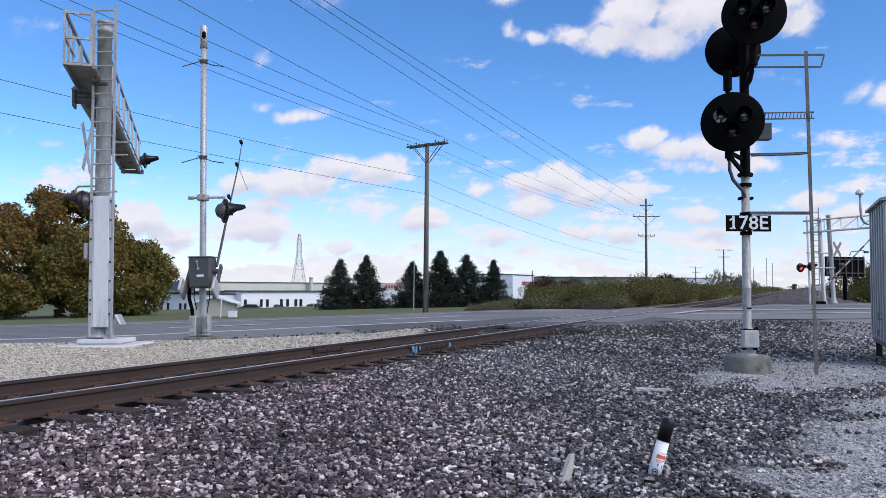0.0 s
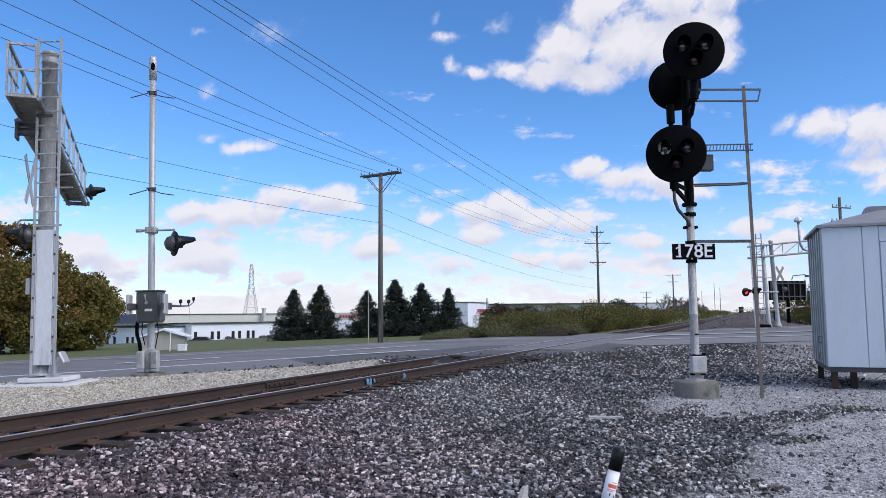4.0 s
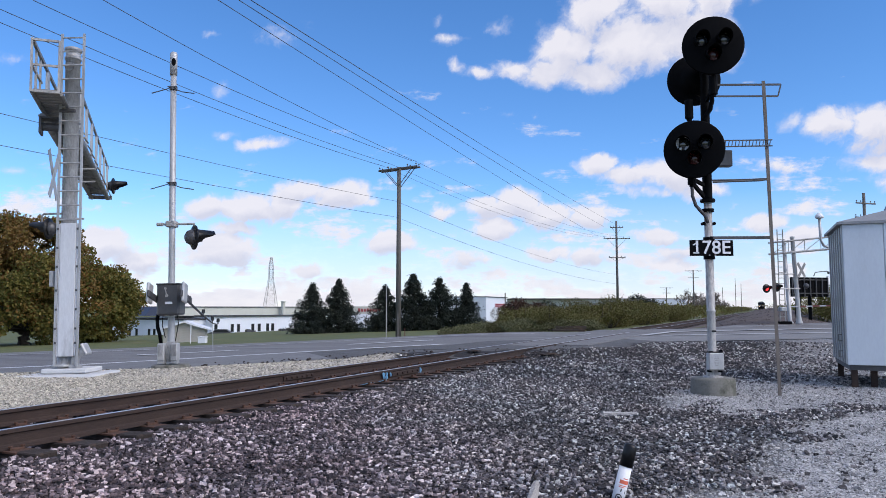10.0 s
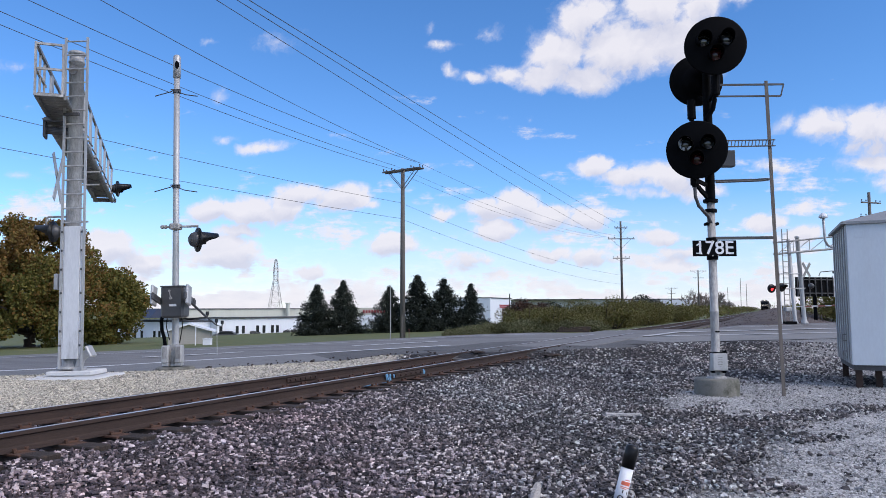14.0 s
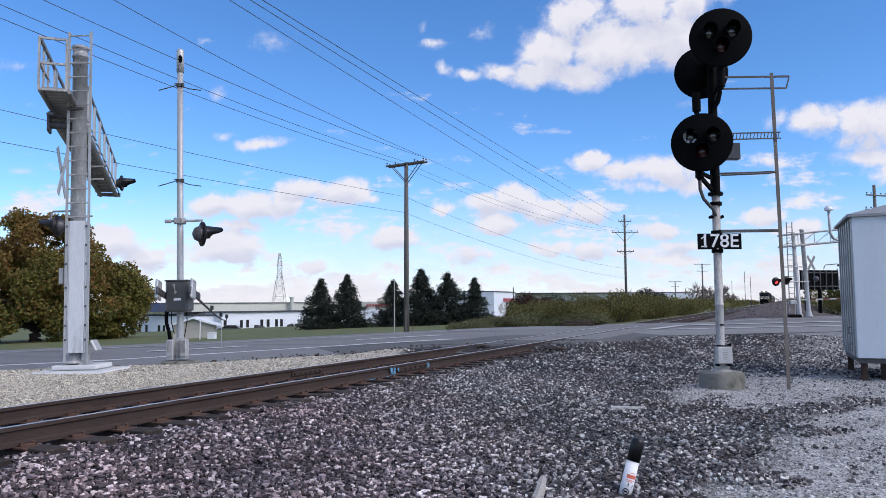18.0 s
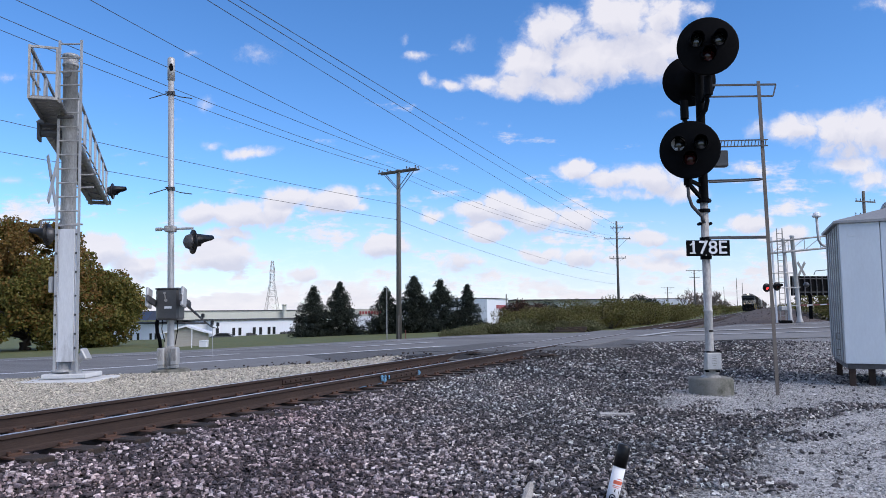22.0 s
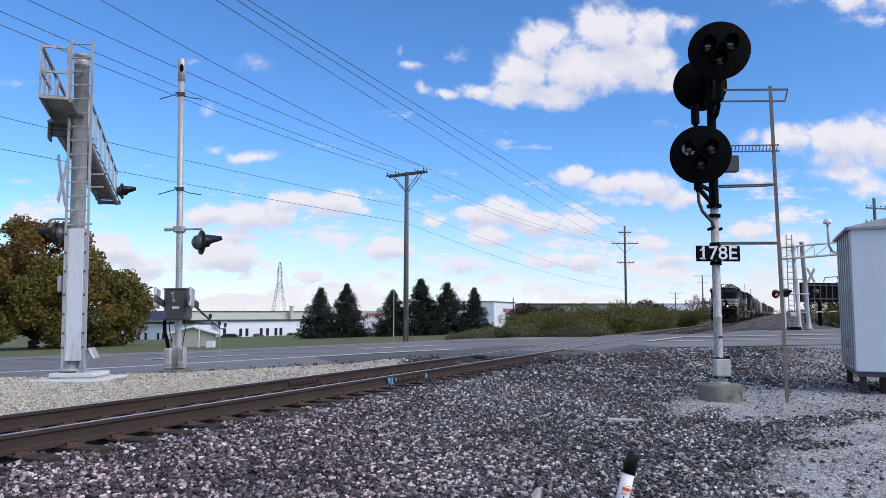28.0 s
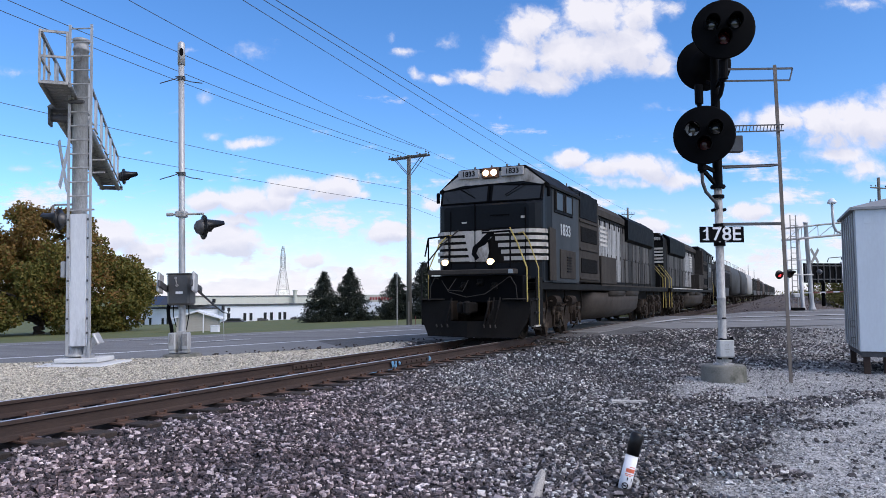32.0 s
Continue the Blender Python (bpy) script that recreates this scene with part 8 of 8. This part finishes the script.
            box(bm, (s * 1.545, 6.05, z), (.05, 2.2, .07), .01)
            part("panel_rib", bm, DUSTY, cabinet)
    bm = BM()
    loft(bm, [(7.4, cut(1.02, 1.5, 4.16, .74, 4.46)), (20.6, cut(1.02, 1.5, 4.16, .74, 4.46))])
    hood = part("long_hood", bm, LOCO, t, "long black hood")
    bm = BM()
    loft(bm, [(7.4, cut(1.10, 4.0, 4.22, .80, 4.50)), (13.4, cut(1.10, 4.0, 4.22, .80, 4.50))])
    part("hood_shoulder", bm, DUSTY, hood, "dust-covered hood roof")
    for s in (-1, 1):
        y = 7.6
        for k in range(16):
            w = (.62, .86, .70, .86)[k % 4]
            bm = BM()
            box(bm, (s * 1.035, y + w / 2, 2.75), (.03, w - .07, 2.2), .01)
            pale = 9.0 < y < 12.2
            part("hood_door", bm, PALE_STREAK if pale else STREAK if k % 3 else LOCO_SIDE, hood, "white-streaked hood door" if pale else "dust-streaked hood door" if k % 3 else "")
            bm = BM()
            box(bm, (s * 1.055, y + w - .12, 2.6), (.02, .03, .14))
            part("door_latch", bm, DUSTY, hood)
            bm = BM()
            box(bm, (s * 1.06, y + w / 2, 3.78), (.03, .10, .26), .01)
            part("lift_hook", bm, BLACK, hood)
            y += w
        for k in range(5):
            bm = BM()
            box(bm, (s * 1.062, 9.95, 3.62 - k * .16), (.014, 1.15, .085))
            part("hood_stripe", bm, STRIPE, hood, "white hood stripe")
        bm = BM()
        box(bm, (s * 1.28, 8.7, 2.0), (.54, 2.2, .95), .03)
        part("walkway_box", bm, DUSTY, hood, "dusty grey equipment box")
        bm = BM()
        loft(bm, [(13.6, [(s * 1.0, 3.30), (s * 1.20, 3.45), (s * 1.20, 4.24), (s * .8, 4.52)]), (19.4, [(s * 1.0, 3.30), (s * 1.20, 3.45), (s * 1.20, 4.24), (s * .8, 4.52)])])
        part("radiator_wing", bm, BLACK, hood, "black flared radiator wing")
        # walkway rail
        bm = BM()
        rod(bm, (s * 1.46, 11.4, 2.50), (s * 1.46, 20.9, 2.50), .016, n=6)
        part("handrail", bm, LOCO_SIDE, t, "thin walkway handrail")
        first_post = None
        for k in range(8):
            pm = Matrix.Translation((s * 1.46, 11.6 + k * 1.32, 1.48))
            if first_post is None:
                bm = BM()
                rod(bm, (0, 0, 0), (0, 0, 1.02), .014, n=6)
                first_post = part("rail_post", bm, LOCO_SIDE, t, m=pm)
            else:
                again(first_post, t, pm)
        bm = BM()
        box(bm, (s * 1.525, 14.2, 1.49), (.012, 13.2, .05))
        part("edge_stripe", bm, DUSTY if streak is None else STRIPE, t, "pale walkway edge")
        bm = BM()
        pipe(bm, [(s * 1.46, .40, 1.0), (s * 1.46, .38, 1.85), (s * 1.10, .75, 2.45), (s * .74, 1.16, 2.92)], .020, 6)
        part("grab_rail", bm, YELLOW if s > 0 else LOCO_SIDE, t, "yellow front grab rail")
        bm = BM()
        pipe(bm, [(s * 1.56, .98, .40), (s * 1.56, .98, 1.85), (s * 1.28, 1.08, 2.55), (s * 1.08, 1.2, 2.80), (s * .95, 1.24, 2.78)], .016, 6)
        part("grab_rail", bm, YELLOW, t, "yellow front grab rail")
        for k in range(3):
            bm = BM()
            box(bm, (s * 1.46, .90, .40 + k * .33), (.22, .36, .04))
            part("step", bm, STRIPE if k == 0 else LOCO_SIDE, t)
        for dx in (0, .12):
            bm = BM()
            rod(bm, (s * (1.46 - dx), 21.0, .5), (s * (1.46 - dx), 21.0, 2.0), .020, n=6)
            rod(bm, (s * (1.46 - dx), 21.0, 2.0), (s * (.9 - dx), 20.7, 2.75), .020, n=6)
            part("grab_rail", bm, YELLOW, t, "yellow end grab rail")
        # rear end of the hood
        for k in range(5):
            bm = BM()
            box(bm, (s * .70, 20.61, 3.62 - k * .178), (.62, .02, .10))
            part("end_stripe", bm, STRIPE, hood, "white stripe on the hood end")
        bm = BM()
        box(bm, (s * .66, 20.62, 4.14), (.66, .03, .28), .01)
        eb = part("end_board", bm, BLACK, hood, "black end number board")
        letters("digits", number, .24, STRIPE, eb, Matrix.Translation((s * .66, 20.64, 4.14)) @ Matrix.Rotation(math.pi, 4, "Z") @ FACE, "", .002, .005)
    for y in (9.6, 12.0, 15.2, 17.2, 18.8):
        bm = BM()
        rod(bm, (0, y, 4.4), (0, y, 4.58), .60, n=18)
        part("roof_fan", bm, BLACK, hood, "round roof fan")
    for a, b in (((.3, 7.9, 4.4), (.3, 7.9, 5.05)), ((.3, 7.6, 4.8), (.3, 8.2, 4.8)), ((.3, 8.2, 4.8), (.3, 8.2, 5.0))):
        bm = BM()
        rod(bm, a, b, .02, n=6)
        part("antenna", bm, STEEL_DARK, t)
    for x in (-.6, -.1, .35, .7):
        bm = BM()
        rod(bm, (x, 2.0, 4.62), (x, 2.0, 4.76), .05, .02, n=8)
        part("roof_fitting", bm, STEEL_DARK, t)
    # tank and trucks
    bm = BM()
    n = 10
    sec = [(-1.42 * math.cos(math.pi * k / n), .95 - .70 * math.sin(math.pi * k / n) ** .6) for k in range(n + 1)] + [(1.42, 1.24), (-1.42, 1.24)]
    loft(bm, [(6.7, [(x * .8, z * .85 + .2) for x, z in sec]), (6.9, sec), (14.2, sec), (14.4, [(x * .8, z * .85 + .2) for x, z in sec])])
    part("fuel_tank", bm, TANK_GREY, t, "dusty round-bellied fuel tank", True)
    for s in (-1, 1):
        for y0, y1 in ((9.0, 11.4), (11.8, 14.0)):
            bm = BM()
            rod(bm, (s * 1.32, y0, 1.26), (s * 1.32, y1, 1.26), .19, n=14)
            part("air_reservoir", bm, DUSTY, t, "grey air reservoir", True)
    truck(t, 3.55)
    truck(t, 18.0)
    bm = BM()
    box(bm, (0, 21.5, .86), (.36, .7, .30), .05)
    part("coupler", bm, UNDER, t)
    return t


def hopper(label, paint, h=3.55, L=16.0, tall=0.0):
    t = thing("hopper_car", Matrix(), label, "freight car", "train")
    bm = BM()
    loft(bm, [(.9, [(-1.45, 2.0), (1.45, 2.0), (1.5, h), (-1.5, h)]), (2.6, [(-1.5, 1.0), (1.5, 1.0), (1.5, h), (-1.5, h)]), (L - 2.6, [(-1.5, 1.0), (1.5, 1.0), (1.5, h), (-1.5, h)]), (L - .9, [(-1.45, 2.0), (1.45, 2.0), (1.5, h), (-1.5, h)])])
    part("body", bm, paint, t)
    first = None
    for k in range(12):
        for s in (-1, 1):
            pm = Matrix.Translation((s * 1.53, 1.6 + k * (L - 3.2) / 11, (h + 1.35) / 2 + .3))
            if first is None:
                bm = BM()
                box(bm, (0, 0, 0), (.10, .10, h - 1.6), .01)
                first = part("rib", bm, paint, t, m=pm)
            else:
                again(first, t, pm)
    bm = BM()
    box(bm, (0, L / 2, 1.05), (.7, L - .6, .25))
    for s in (-1, 1):
        box(bm, (s * 1.52, L / 2, h), (.12, L - 1.8, .14), .01)
    part("sill", bm, paint, t)
    bogie(t, 2.0)
    bogie(t, L - 2.0)
    return t


def bogie(parent, y0):
    bm = BM()
    for s in (-1, 1):
        box(bm, (s * 1.05, y0, .55), (.16, 2.2, .26), .03)
    box(bm, (0, y0, .7), (2.2, .4, .3))
    fr = part("truck_frame", bm, UNDER, parent)
    for k in (-.88, .88):
        for s in (-1, 1):
            bm = BM()
            rod(bm, (s * .72, y0 + k, .45), (s * .84, y0 + k, .45), .45, n=18)
            part("wheel", bm, UNDER, fr)


def tank_car(label, paint, L=16.0):
    t = thing("covered_hopper_car", Matrix(), label, "freight car", "train")
    bm = BM()
    prof = [(.0, .9), (1.2, 1.1), (1.5, 1.3), (1.52, 3.3), (1.3, 4.0), (.6, 4.35), (-.6, 4.35), (-1.3, 4.0), (-1.52, 3.3), (-1.5, 1.3), (-1.2, 1.1)]
    small = [(x * .96, 2.2 if z < 1.5 else z * .97) for x, z in prof]
    loft(bm, [(.8, small), (2.2, prof), (L - 2.2, prof), (L - .8, small)])
    part("body", bm, paint, t, "", True)
    bm = BM()
    box(bm, (0, L / 2, 4.45), (.6, L - 2, .08))
    for s in (-1, 1):
        rod(bm, (s * .5, 1.2, 4.85), (s * .5, L - 1.2, 4.85), .02, n=6)
        for k in range(8):
            rod(bm, (s * .5, 1.3 + k * (L - 2.6) / 7, 4.4), (s * .5, 1.3 + k * (L - 2.6) / 7, 4.85), .018, n=6)
    part("running_board", bm, STEEL_DARK, t)
    bm = BM()
    box(bm, (0, L / 2, 1.0), (.7, L - .6, .3))
    part("sill", bm, UNDER, t)
    bogie(t, 2.0)
    bogie(t, L - 2.0)
    return t


HOPPER_BLACK = mat("dusty black hopper paint", (.035, .034, .034), (.022, .022, .022), 1.5, .7, 0, .08, 20, c3=(.065, .06, .056), patch=.6)
CAR_GREY = mat("weathered pale grey car paint", (.40, .385, .365), (.28, .27, .255), 1.2, .6, 0, .05, 15, c3=(.20, .185, .17), patch=.58, stretch=(1, 1, .4))
CAR_BROWN = mat("brown freight car paint", (.075, .048, .04), (.05, .034, .03), 1.5, .7, 0, .06, 15)
loco_a = locomotive("1833", "grimy black leading diesel locomotive with lit headlamps", True, None)
loco_b = locomotive("1805", "black trailing diesel locomotive coupled backwards in the train", False, True)
train = [(loco_a, 0.0, 21.9, False), (loco_b, 22.0, 21.9, True)]
pos = 44.2
kinds = [("h", HOPPER_BLACK, 3.2, "low dusty black open hopper car"), ("t", HOPPER_BLACK, 0, "dusty black covered hopper car"), ("t", HOPPER_BLACK, 0, "dusty black covered hopper car"), ("t", CAR_GREY, 0, "weathered pale grey covered hopper car"),
         ("h", HOPPER_BLACK, 3.6, "dusty black open hopper car"), ("h", CAR_BROWN, 3.7, "brown open hopper car"), ("h", HOPPER_BLACK, 3.5, "dusty black open hopper car"), ("t", CAR_BROWN, 0, "brown covered hopper car"), ("h", HOPPER_BLACK, 3.6, "dusty black open hopper car"), ("h", HOPPER_BLACK, 3.6, "dusty black open hopper car"), ("h", CAR_BROWN, 3.6, "brown open hopper car"), ("h", HOPPER_BLACK, 3.6, "dusty black open hopper car")] + [("h", HOPPER_BLACK, 3.6, "dusty black open hopper car")] * 4
made = {}
for kind, paint, h, lab in kinds:
    key = (kind, paint.name, h)
    if key in made:
        car = copy_thing(made[key], Matrix())
    else:
        car = hopper(lab, paint, h) if kind == "h" else tank_car(lab, paint)
        made[key] = car
    train.append((car, pos, 16.0, False))
    pos += 16.4


# ---- motion ----
def car_pose(front, length, back):
    """A car on the track: its front end and its back end both lie on the centre line."""
    a, b = front + length * .2, front + length * .8
    slope = (track_x(b) - track_x(a)) / (b - a)
    x0 = track_x(a) + slope * (front - a)
    rz = -math.degrees(math.atan(slope))
    if back:
        y1 = front + length
        return pose(x0 + slope * length, y1, .456, 0, 0, rz + 180)
    return pose(x0, front, .456, 0, 0, rz)


def motions():
    walk(cloud_layer, [(t, put(-2.97 * (t - 25.5), 3.9 * (t - 25.5), 1.6)) for t in (0, 8, 16, 24, 32)])
    # the near gate arm comes down: seconds, degrees up, degrees to the left
    arm = [(0.0, 55, 0), (0.5, 47, -1), (1.0, 37.5, -2.5), (1.5, 30, -4), (2.0, 22.5, -5), (2.5, 16.5, -6), (3.0, 11, -7), (3.5, 6, -7.5), (4.2, -2, -7), (5.0, -10, -5.4), (5.5, -11, -5.2), (32.0, -11, -5.2)]
    walk(gate_arm, [(t, pose(.08, -.20, 1.62, up, 0, -turn)) for t, up, turn in arm])
    far = [(0.0, -46), (0.8, -36), (1.6, -26), (2.4, -17), (3.2, -9), (4.2, -3), (5.0, 0), (32.0, 0)]
    walk(far_arm, [(t, pose(.65, -.45, 1.0, 0, tilt - 1.6, 0)) for t, tilt in far])
    for car, offset, length, back in train:
        rows = []
        for t in (0, 6, 12, 16, 20, 24, 28, 30, 32):
            rows.append((t, car_pose(16.35 + 19.0 * (32 - t) + offset, length, back)))
        walk(car, rows)


motions()
